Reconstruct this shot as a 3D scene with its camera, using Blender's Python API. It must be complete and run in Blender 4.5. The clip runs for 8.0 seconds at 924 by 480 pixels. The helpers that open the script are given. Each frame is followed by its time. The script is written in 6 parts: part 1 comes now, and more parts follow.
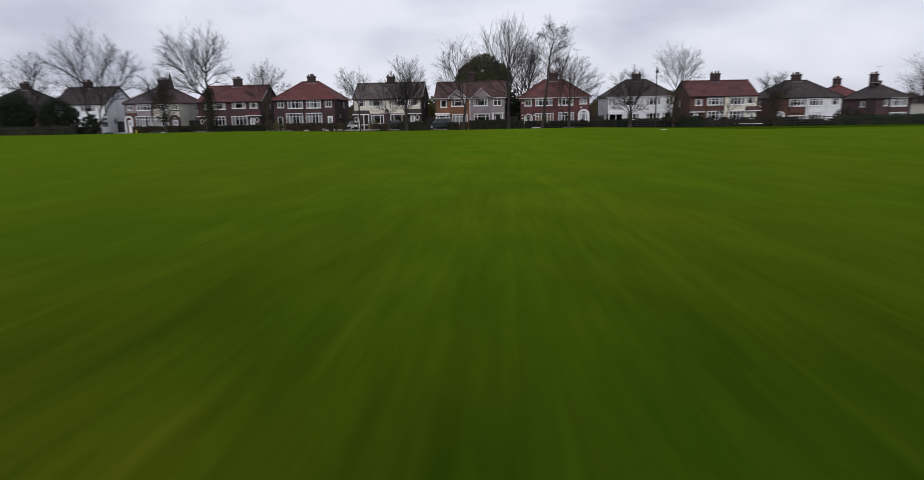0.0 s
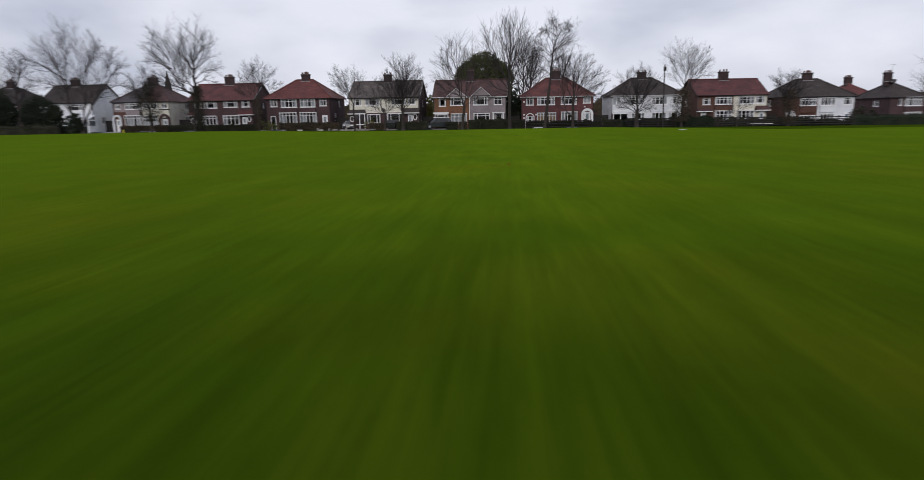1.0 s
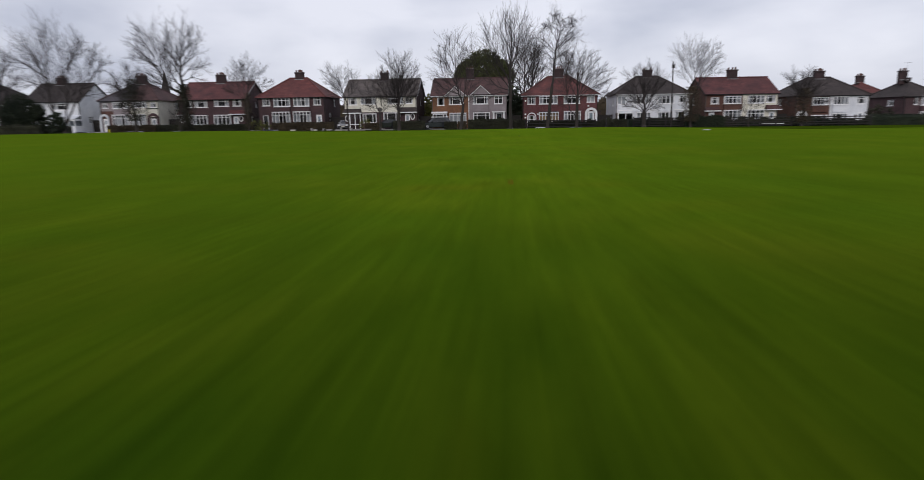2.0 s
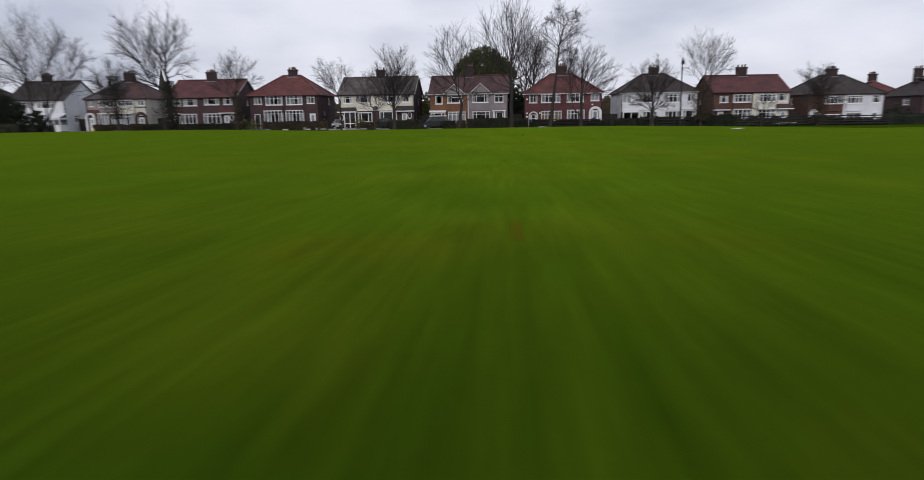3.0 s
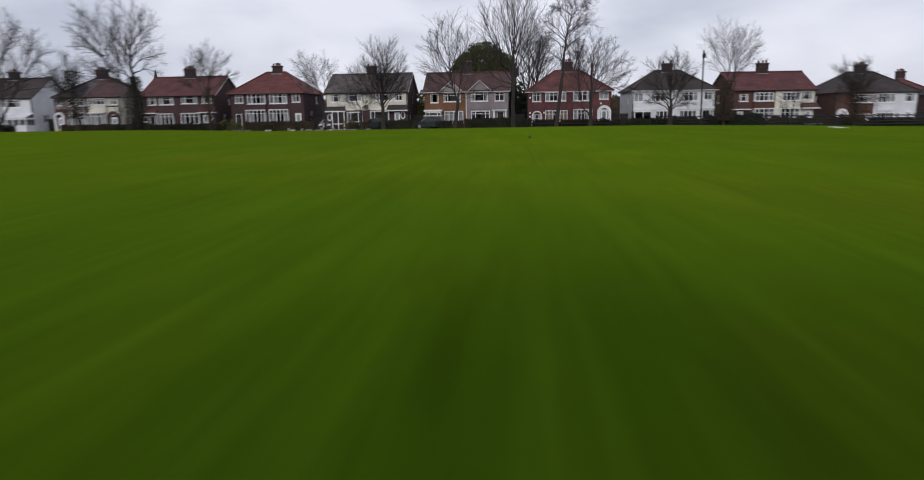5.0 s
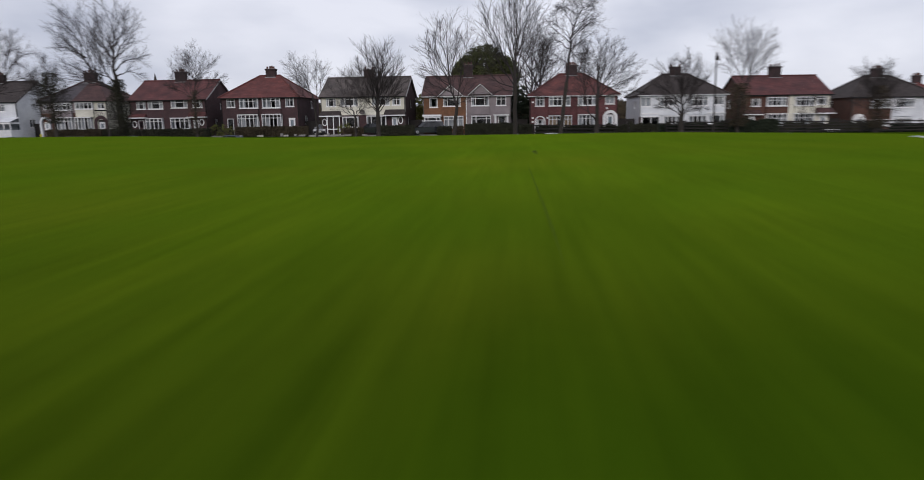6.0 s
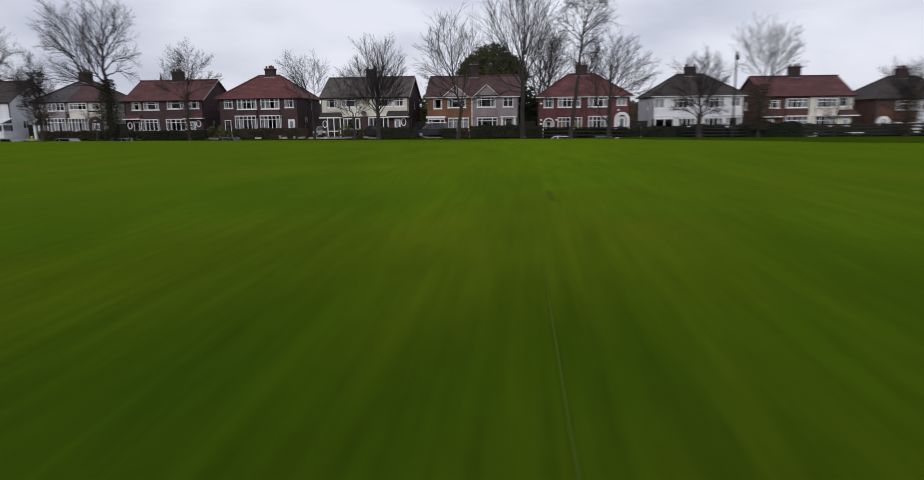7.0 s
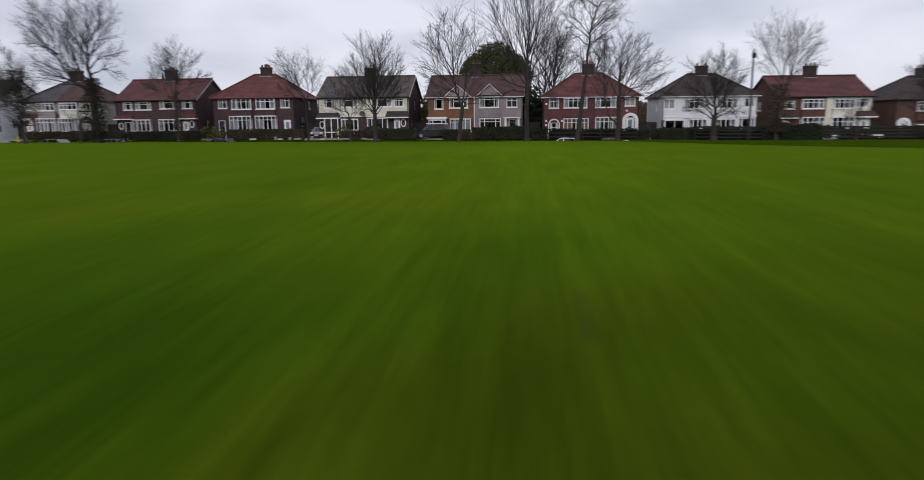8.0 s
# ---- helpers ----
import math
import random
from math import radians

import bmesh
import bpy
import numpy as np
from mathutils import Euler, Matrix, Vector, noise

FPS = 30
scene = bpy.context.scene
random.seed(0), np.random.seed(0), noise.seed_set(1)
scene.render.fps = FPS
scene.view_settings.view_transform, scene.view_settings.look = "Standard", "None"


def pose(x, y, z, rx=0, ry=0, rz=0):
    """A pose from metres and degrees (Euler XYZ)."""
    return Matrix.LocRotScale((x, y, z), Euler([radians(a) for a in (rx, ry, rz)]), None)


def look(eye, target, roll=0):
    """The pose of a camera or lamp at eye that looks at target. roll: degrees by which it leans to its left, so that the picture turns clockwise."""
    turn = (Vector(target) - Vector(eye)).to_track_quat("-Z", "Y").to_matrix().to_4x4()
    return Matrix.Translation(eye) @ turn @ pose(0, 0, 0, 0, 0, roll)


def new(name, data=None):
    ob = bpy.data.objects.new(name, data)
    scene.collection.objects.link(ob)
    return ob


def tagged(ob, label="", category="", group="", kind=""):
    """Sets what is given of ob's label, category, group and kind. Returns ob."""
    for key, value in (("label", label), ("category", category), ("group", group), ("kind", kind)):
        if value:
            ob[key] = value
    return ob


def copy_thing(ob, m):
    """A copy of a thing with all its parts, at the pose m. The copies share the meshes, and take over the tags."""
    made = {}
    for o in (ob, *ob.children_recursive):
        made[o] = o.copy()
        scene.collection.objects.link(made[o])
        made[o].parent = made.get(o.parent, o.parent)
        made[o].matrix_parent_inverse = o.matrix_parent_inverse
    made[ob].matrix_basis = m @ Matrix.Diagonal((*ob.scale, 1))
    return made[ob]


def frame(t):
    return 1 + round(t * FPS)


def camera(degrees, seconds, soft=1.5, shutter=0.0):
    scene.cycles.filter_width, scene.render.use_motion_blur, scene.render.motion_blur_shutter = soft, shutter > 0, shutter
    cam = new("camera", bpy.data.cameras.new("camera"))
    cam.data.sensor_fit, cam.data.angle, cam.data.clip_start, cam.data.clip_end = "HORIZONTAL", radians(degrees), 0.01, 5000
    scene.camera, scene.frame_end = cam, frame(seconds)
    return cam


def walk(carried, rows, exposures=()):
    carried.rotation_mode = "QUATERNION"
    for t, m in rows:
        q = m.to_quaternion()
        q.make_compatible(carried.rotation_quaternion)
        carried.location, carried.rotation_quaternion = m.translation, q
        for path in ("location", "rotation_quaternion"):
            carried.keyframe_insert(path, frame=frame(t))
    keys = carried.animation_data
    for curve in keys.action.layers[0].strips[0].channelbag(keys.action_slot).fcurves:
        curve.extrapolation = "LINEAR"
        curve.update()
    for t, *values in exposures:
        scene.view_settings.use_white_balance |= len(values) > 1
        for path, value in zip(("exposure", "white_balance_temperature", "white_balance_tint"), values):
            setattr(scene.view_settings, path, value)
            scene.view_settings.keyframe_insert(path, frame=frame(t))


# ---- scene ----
# Camera: a low glide over the playing field towards the row of houses.
cam = camera(73.7, 8.0, soft=0.85, shutter=5.5)
# seconds, x, y, z, yaw, pitch, roll
ROWS = [
    (0, -1.094, 0.000, 0.849, -0.257, -11.230, -1.037),
    (0.5, -0.973, 1.749, 0.808, -0.221, -11.231, -0.995),
    (1, -0.844, 3.509, 0.775, -0.209, -11.234, -0.975),
    (1.5, -0.706, 5.274, 0.745, -0.168, -11.227, -0.970),
    (3, -0.294, 10.623, 0.565, -0.084, -11.233, -0.899),
    (3.5, -0.152, 12.423, 0.490, -0.030, -11.230, -0.887),
    (4, 0.000, 14.235, 0.430, 0.000, -11.225, -0.900),
    (4.5, 0.161, 16.017, 0.370, 0.053, -11.245, -0.883),
    (6, 0.664, 21.231, 0.400, 0.292, -10.661, -0.792),
    (6.5, 0.817, 22.863, 0.530, 0.642, -10.633, -0.735),
    (7, 0.955, 24.402, 0.620, 0.977, -10.636, -0.694),
    (7.5, 1.082, 25.877, 0.680, 1.220, -10.635, -0.654),
    (8, 1.204, 27.331, 0.740, 1.354, -10.631, -0.589),
]
walk(cam, [(t, pose(x, y, z, 90 + pitch, 0, yaw) @ pose(0, 0, 0, 0, 0, roll)) for t, x, y, z, yaw, pitch, roll in ROWS],
     exposures=[(0.0, -0.05, 6500, 15), (8.0, -0.05, 6500, 15)])

# ---- world and light: a dull overcast winter day ----
world = bpy.data.worlds.new("overcast_sky")
scene.world = world
world.use_nodes = True
wt = world.node_tree
wt.nodes.clear()
wo = wt.nodes.new("ShaderNodeOutputWorld")
bg_sky = wt.nodes.new("ShaderNodeBackground")
bg_cloud = wt.nodes.new("ShaderNodeBackground")
mix_sky = wt.nodes.new("ShaderNodeMixShader")
sky = wt.nodes.new("ShaderNodeTexSky")
sky.sky_type = "NISHITA"
sky.sun_disc = False
sky.sun_elevation = radians(32)
sky.sun_rotation = radians(200)
wt.links.new(sky.outputs[0], bg_sky.inputs[0])
bg_sky.inputs[1].default_value = 0.08
tc = wt.nodes.new("ShaderNodeTexCoord")
mp = wt.nodes.new("ShaderNodeMapping")
mp.inputs["Scale"].default_value = (1.0, 1.0, 2.6)
mp.inputs["Location"].default_value = (2.13, 4.57, 1.31)
wt.links.new(tc.outputs["Generated"], mp.inputs[0])
cl = wt.nodes.new("ShaderNodeTexNoise")
cl.inputs["Scale"].default_value = 3.2
cl.inputs["Detail"].default_value = 5.0
cl.inputs["Roughness"].default_value = 0.45
cl.inputs["Distortion"].default_value = 0.15
wt.links.new(mp.outputs[0], cl.inputs["Vector"])
cr = wt.nodes.new("ShaderNodeValToRGB")
cr.color_ramp.elements[0].position, cr.color_ramp.elements[0].color = 0.36, (0.555, 0.602, 0.705, 1)
cr.color_ramp.elements[1].position, cr.color_ramp.elements[1].color = 0.62, (0.85, 0.89, 0.965, 1)
wt.links.new(cl.outputs["Fac"], cr.inputs[0])
wt.links.new(cr.outputs[0], bg_cloud.inputs[0])
bg_cloud.inputs[1].default_value = 1.0
mix_sky.inputs[0].default_value = 0.9
wt.links.new(bg_sky.outputs[0], mix_sky.inputs[1])
wt.links.new(bg_cloud.outputs[0], mix_sky.inputs[2])
wt.links.new(mix_sky.outputs[0], wo.inputs[0])

sun_data = bpy.data.lights.new("sun", "SUN")
sun_data.energy, sun_data.angle, sun_data.color = 1.25, radians(25), (1.0, 0.96, 0.9)
sun = new("sun", sun_data)
sun.matrix_world = look((-20, -60, 45), (0, 30, 0))


# ---- materials ----
def shader(name):
    m = bpy.data.materials.new(name)
    m.use_nodes = True
    return m, m.node_tree, m.node_tree.nodes["Principled BSDF"]


def noise_node(nt, scale, detail=4.0, rough=0.55, stretch=None):
    c = nt.nodes.new("ShaderNodeTexCoord")
    n = nt.nodes.new("ShaderNodeTexNoise")
    n.inputs["Scale"].default_value, n.inputs["Detail"].default_value, n.inputs["Roughness"].default_value = scale, detail, rough
    if stretch:
        p = nt.nodes.new("ShaderNodeMapping")
        p.inputs["Scale"].default_value = stretch
        nt.links.new(c.outputs["Object"], p.inputs[0])
        nt.links.new(p.outputs[0], n.inputs["Vector"])
    else:
        nt.links.new(c.outputs["Object"], n.inputs["Vector"])
    return n


def ramp(nt, fac, stops):
    r = nt.nodes.new("ShaderNodeValToRGB")
    while len(r.color_ramp.elements) < len(stops):
        r.color_ramp.elements.new(0.5)
    for e, (p, c) in zip(r.color_ramp.elements, stops):
        e.position, e.color = p, (*c, 1)
    nt.links.new(fac, r.inputs[0])
    return r.outputs[0]


def blend(nt, fac, a, b, mode="MIX"):
    m = nt.nodes.new("ShaderNodeMix")
    m.data_type, m.blend_type = "RGBA", mode
    for sock, val in ((m.inputs[0], fac), (m.inputs[6], a), (m.inputs[7], b)):
        if isinstance(val, bpy.types.NodeSocket):
            nt.links.new(val, sock)
        else:
            sock.default_value = val if isinstance(val, float) else (*val, 1)
    return m.outputs[2]


def bump(nt, bsdf, height, strength, dist=0.02):
    b = nt.nodes.new("ShaderNodeBump")
    b.inputs["Strength"].default_value, b.inputs["Distance"].default_value = strength, dist
    nt.links.new(height, b.inputs["Height"])
    nt.links.new(b.outputs[0], bsdf.inputs["Normal"])


def surface(name, dark, light, coarse=0.7, fine=14.0, rough=0.8, relief=0.3, metal=0.0, stretch=None, vary=0.0, laid=0.0):
    """Two colours mixed by coarse stains and fine grain, with relief; vary: how far each object differs; laid: how far the pieces of one mesh differ."""
    m, nt, b = shader(name)
    big, small = noise_node(nt, coarse, 4, 0.6, stretch), noise_node(nt, fine, 3, 0.6, stretch)
    base = ramp(nt, big.outputs["Fac"], [(0.32, dark), (0.68, light)])
    grain = ramp(nt, small.outputs["Fac"], [(0.25, (0.72, 0.72, 0.72)), (0.75, (1.12, 1.12, 1.12))])
    col = blend(nt, 1.0, base, grain, "MULTIPLY")
    if vary:
        oi = nt.nodes.new("ShaderNodeObjectInfo")
        tone = ramp(nt, oi.outputs["Random"], [(0.0, (1 - vary,) * 3), (1.0, (1 + vary,) * 3)])
        col = blend(nt, 1.0, col, tone, "MULTIPLY")
    if laid:
        gi = nt.nodes.new("ShaderNodeNewGeometry")
        tone = ramp(nt, gi.outputs["Random Per Island"], [(0.0, (1 - laid,) * 3), (0.8, (1.0, 1.0, 1.0)), (1.0, (1 + laid * 1.6,) * 3)])
        col = blend(nt, 1.0, col, tone, "MULTIPLY")
    nt.links.new(col, b.inputs["Base Color"])
    b.inputs["Roughness"].default_value, b.inputs["Metallic"].default_value = rough, metal
    bump(nt, b, small.outputs["Fac"], relief)
    return m


def brickwork(name, c1, c2, mortar, stain=0.35):
    m, nt, b = shader(name)
    c = nt.nodes.new("ShaderNodeTexCoord")
    s = nt.nodes.new("ShaderNodeSeparateXYZ")
    nt.links.new(c.outputs["Object"], s.inputs[0])
    add = nt.nodes.new("ShaderNodeMath")
    nt.links.new(s.outputs[0], add.inputs[0])
    nt.links.new(s.outputs[1], add.inputs[1])
    v = nt.nodes.new("ShaderNodeCombineXYZ")
    nt.links.new(add.outputs[0], v.inputs[0])
    nt.links.new(s.outputs[2], v.inputs[1])
    k = nt.nodes.new("ShaderNodeTexBrick")
    nt.links.new(v.outputs[0], k.inputs["Vector"])
    k.inputs["Scale"].default_value = 1.0
    k.inputs["Brick Width"].default_value, k.inputs["Row Height"].default_value, k.inputs["Mortar Size"].default_value = 0.235, 0.085, 0.006
    k.inputs["Color1"].default_value, k.inputs["Color2"].default_value, k.inputs["Mortar"].default_value = (*c1, 1), (*c2, 1), (*mortar, 1)
    big = noise_node(nt, 0.8, 5, 0.62)
    st = ramp(nt, big.outputs["Fac"], [(0.3, (1 - stain,) * 3), (0.7, (1 + stain * 0.5,) * 3)])
    nt.links.new(blend(nt, 1.0, k.outputs["Color"], st, "MULTIPLY"), b.inputs["Base Color"])
    b.inputs["Roughness"].default_value = 0.88
    bump(nt, b, k.outputs["Fac"], -0.4, 0.01)
    return m


def glass_material():
    m, nt, b = shader("window_glass")
    nt.nodes.remove(b)
    g, t = nt.nodes.new("ShaderNodeBsdfGlossy"), nt.nodes.new("ShaderNodeBsdfTransparent")
    g.inputs["Roughness"].default_value = 0.03
    t.inputs[0].default_value = (0.70, 0.74, 0.77, 1)
    f = nt.nodes.new("ShaderNodeFresnel")
    f.inputs["IOR"].default_value = 1.45
    x = nt.nodes.new("ShaderNodeMixShader")
    nt.links.new(f.outputs[0], x.inputs[0])
    nt.links.new(t.outputs[0], x.inputs[1])
    nt.links.new(g.outputs[0], x.inputs[2])
    nt.links.new(x.outputs[0], nt.nodes["Material Output"].inputs[0])
    return m


def grass_material(name, tone=1.0, sheen=0.40):
    m, nt, b = shader(name)
    broad, streak, patch, tuft, blade = noise_node(nt, 0.035, 3, 0.6), noise_node(nt, 1.0, 6, 0.72, (1.2, 0.2, 1)), noise_node(nt, 0.28, 5, 0.62), noise_node(nt, 1.1, 4, 0.6), noise_node(nt, 15.0, 3, 0.65)
    clump = noise_node(nt, 4.2, 3, 0.6, (1.3, 0.55, 1))
    a = ramp(nt, patch.outputs["Fac"], [(0.34, (0.019 * tone, 0.052 * tone, 0.003)), (0.5, (0.029 * tone, 0.056 * tone, 0.003)), (0.66, (0.041 * tone, 0.056 * tone, 0.004))])
    w = ramp(nt, broad.outputs["Fac"], [(0.35, (0.80, 0.90, 0.9)), (0.65, (1.14, 1.08, 1.0))])
    g = ramp(nt, tuft.outputs["Fac"], [(0.34, (0.78, 0.82, 0.8)), (0.66, (1.15, 1.13, 1.1))])
    k = ramp(nt, blade.outputs["Fac"], [(0.34, (0.52, 0.58, 0.6)), (0.66, (1.46, 1.40, 1.3))])
    c = ramp(nt, clump.outputs["Fac"], [(0.36, (0.84, 0.88, 0.82)), (0.5, (1.0, 1.0, 1.0)), (0.66, (1.17, 1.08, 1.07))])
    a = blend(nt, 1.0, a, c, "MULTIPLY")
    where, lie, furrow = nt.nodes.new("ShaderNodeTexCoord"), nt.nodes.new("ShaderNodeMapping"), nt.nodes.new("ShaderNodeTexNoise")
    lie.vector_type = "TEXTURE"
    lie.inputs["Rotation"].default_value, lie.inputs["Scale"].default_value = (0, 0, radians(-4.8)), (0.1, 7.0, 1.0)
    nt.links.new(where.outputs["Object"], lie.inputs[0])
    nt.links.new(lie.outputs[0], furrow.inputs["Vector"])
    furrow.inputs["Scale"].default_value, furrow.inputs["Detail"].default_value = 1.0, 3.0
    f = ramp(nt, furrow.outputs["Fac"], [(0.3, (0.90, 0.92, 0.90)), (0.5, (1.0, 1.0, 1.0)), (0.7, (1.12, 1.09, 1.06))])
    a = blend(nt, 1.0, a, f, "MULTIPLY")
    worn = noise_node(nt, 0.9, 3, 0.55, (0.45, 1.3, 1))
    a = blend(nt, 1.0, a, ramp(nt, worn.outputs["Fac"], [(0.60, (1.0, 1.0, 1.0)), (0.72, (1.45, 0.86, 1.1))]), "MULTIPLY")
    spot = noise_node(nt, 2.3, 2, 0.5)
    a = blend(nt, 1.0, a, ramp(nt, spot.outputs["Fac"], [(0.66, (1.0, 1.0, 1.0)), (0.73, (0.62, 0.52, 0.5))]), "MULTIPLY")
    mown = ramp(nt, streak.outputs["Fac"], [(0.36, (0.70, 0.76, 0.82)), (0.64, (1.25, 1.21, 1.08))])
    a = blend(nt, 1.0, a, mown, "MULTIPLY")
    # vignette painted into the grass colour: lighter down the glide, darker sides, ragged edges
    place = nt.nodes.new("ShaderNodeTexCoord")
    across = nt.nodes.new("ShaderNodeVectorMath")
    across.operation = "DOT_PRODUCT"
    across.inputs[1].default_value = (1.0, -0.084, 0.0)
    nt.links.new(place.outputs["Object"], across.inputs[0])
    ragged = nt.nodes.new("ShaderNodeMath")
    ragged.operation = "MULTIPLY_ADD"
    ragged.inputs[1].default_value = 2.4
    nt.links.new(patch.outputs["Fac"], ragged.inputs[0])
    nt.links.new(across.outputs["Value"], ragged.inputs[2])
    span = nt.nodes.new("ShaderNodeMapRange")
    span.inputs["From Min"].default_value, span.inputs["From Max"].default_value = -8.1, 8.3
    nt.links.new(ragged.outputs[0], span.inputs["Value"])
    side_falloff = ramp(nt, span.outputs[0], [(0.2, (0.78, 0.78, 0.85)), (0.37, (0.95, 0.94, 0.95)), (0.46, (1.18, 1.17, 1.0)), (0.55, (1.18, 1.17, 1.0)), (0.64, (0.95, 0.94, 0.95)), (0.8, (0.78, 0.78, 0.85))])
    a = blend(nt, 1.0, a, side_falloff, "MULTIPLY")
    # the near end of the field is more worn and yellowed, with ragged bounds
    along = nt.nodes.new("ShaderNodeVectorMath")
    along.operation = "DOT_PRODUCT"
    along.inputs[1].default_value = (0.12, 1.0, 0.0)
    nt.links.new(place.outputs["Object"], along.inputs[0])
    wander = nt.nodes.new("ShaderNodeMath")
    wander.operation = "MULTIPLY_ADD"
    wander.inputs[1].default_value = 16.0
    nt.links.new(broad.outputs["Fac"], wander.inputs[0])
    nt.links.new(along.outputs["Value"], wander.inputs[2])
    reach_y = nt.nodes.new("ShaderNodeMapRange")
    reach_y.inputs["From Min"].default_value, reach_y.inputs["From Max"].default_value = 14.0, 25.0
    nt.links.new(wander.outputs[0], reach_y.inputs["Value"])
    a = blend(nt, 1.0, a, ramp(nt, reach_y.outputs[0], [(0.0, (1.12, 0.96, 1.0)), (1.0, (1.0, 1.0, 1.0))]), "MULTIPLY")
    col = blend(nt, 1.0, blend(nt, 1.0, blend(nt, 1.0, a, w, "MULTIPLY"), g, "MULTIPLY"), k, "MULTIPLY")
    nt.links.new(col, b.inputs["Base Color"])
    b.inputs["Roughness"].default_value = 0.9
    b.inputs["Specular IOR Level"].default_value = 0.0
    b.inputs["Sheen Weight"].default_value, b.inputs["Sheen Roughness"].default_value = sheen, 0.28
    b.inputs["Sheen Tint"].default_value = (0.29, 0.47, 0.02, 1)
    bump(nt, b, blade.outputs["Fac"], 0.2, 0.03)
    return m


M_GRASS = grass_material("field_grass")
M_ROUGH = grass_material("rough_verge_grass", 0.85, 0.13)
M_ASPHALT = surface("asphalt", (0.035, 0.035, 0.038), (0.065, 0.065, 0.068), 0.4, 40.0, 0.9, 0.4)
M_PAVING = surface("paving", (0.22, 0.21, 0.20), (0.34, 0.33, 0.31), 0.5, 20.0, 0.9, 0.3)
M_KERB = surface("kerb_stone", (0.25, 0.24, 0.23), (0.36, 0.35, 0.34), 1.5, 30.0, 0.9, 0.3)
M_PAINT = surface("white_paint", (0.66, 0.67, 0.68), (0.82, 0.82, 0.82), 0.9, 12.0, 0.5, 0.05)
M_TRIM = surface("dark_painted_trim", (0.040, 0.034, 0.032), (0.085, 0.075, 0.070), 1.0, 12.0, 0.6, 0.05)
M_UPVC = surface("white_upvc", (0.76, 0.77, 0.79), (0.84, 0.84, 0.85), 1.2, 8.0, 0.35, 0.02)
M_WHITE = surface("white_render", (0.58, 0.60, 0.64), (0.76, 0.78, 0.81), 0.5, 18.0, 0.9, 0.35)
M_CREAM = surface("cream_render", (0.56, 0.54, 0.46), (0.74, 0.72, 0.63), 0.5, 18.0, 0.9, 0.35)
M_GREY = surface("grey_pebbledash", (0.20, 0.17, 0.18), (0.31, 0.27, 0.28), 0.6, 34.0, 0.95, 0.6)
M_BRICK_DARK = brickwork("dark_red_brick", (0.047, 0.022, 0.026), (0.070, 0.031, 0.034), (0.058, 0.050, 0.050))
M_BRICK_RED = brickwork("red_brick", (0.092, 0.026, 0.030), (0.132, 0.040, 0.042), (0.11, 0.08, 0.075))
M_BRICK_ORANGE = brickwork("orange_brick", (0.135, 0.058, 0.027), (0.19, 0.080, 0.037), (0.13, 0.095, 0.065))
M_BRICK_BROWN = brickwork("brown_brick", (0.070, 0.029, 0.022), (0.105, 0.042, 0.029), (0.075, 0.057, 0.044))
M_BRICK_CHIMNEY = brickwork("chimney_brick", (0.030, 0.016, 0.018), (0.048, 0.023, 0.025), (0.036, 0.031, 0.031), 0.5)
M_TILE_RED = surface("red_roof_tiles", (0.082, 0.023, 0.022), (0.150, 0.042, 0.038), 0.7, 5.0, 0.85, 0.4, stretch=(1, 1, 3), laid=0.15)
M_TILE_RUST = surface("rust_roof_tiles", (0.060, 0.020, 0.020), (0.138, 0.041, 0.036), 0.7, 5.0, 0.85, 0.4, laid=0.15)
M_TILE_WINE = surface("wine_red_roof_tiles", (0.062, 0.020, 0.021), (0.116, 0.034, 0.033), 0.7, 5.0, 0.85, 0.4, laid=0.15)
M_TILE_BROWN = surface("brown_roof_tiles", (0.048, 0.024, 0.024), (0.088, 0.042, 0.040), 0.6, 5.0, 0.9, 0.4, laid=0.15)
M_TILE_GREY = surface("grey_roof_tiles", (0.066, 0.055, 0.053), (0.115, 0.096, 0.088), 0.6, 5.0, 0.9, 0.4, laid=0.15)
M_TILE_DARK = surface("dark_roof_tiles", (0.029, 0.022, 0.021), (0.051, 0.039, 0.037), 0.6, 5.0, 0.9, 0.4, laid=0.15)
M_TILE_PURPLE = surface("purple_slate_tiles", (0.046, 0.040, 0.047), (0.072, 0.062, 0.070), 0.6, 5.0, 0.8, 0.4, laid=0.15)
M_POT = surface("terracotta_pot", (0.075, 0.034, 0.028), (0.12, 0.052, 0.04), 2.0, 20.0, 0.85, 0.3)
M_LEAD = surface("lead_flashing", (0.20, 0.20, 0.21), (0.34, 0.34, 0.35), 1.5, 12.0, 0.6, 0.2)
M_BLACK = surface("black_plastic", (0.010, 0.010, 0.011), (0.018, 0.018, 0.020), 2.0, 20.0, 0.15, 0.05)
M_CAR_GLASS = surface("car_glass", (0.010, 0.011, 0.013), (0.018, 0.019, 0.022), 2.0, 20.0, 0.04, 0.0)
M_INSIDE = surface("dim_interior", (0.03, 0.029, 0.03), (0.065, 0.062, 0.06), 0.6, 4.0, 0.95, 0.05)
M_CURTAIN = surface("net_curtain", (0.42, 0.44, 0.47), (0.66, 0.67, 0.69), 2.0, 9.0, 0.9, 0.2, stretch=(4, 4, 0.3))
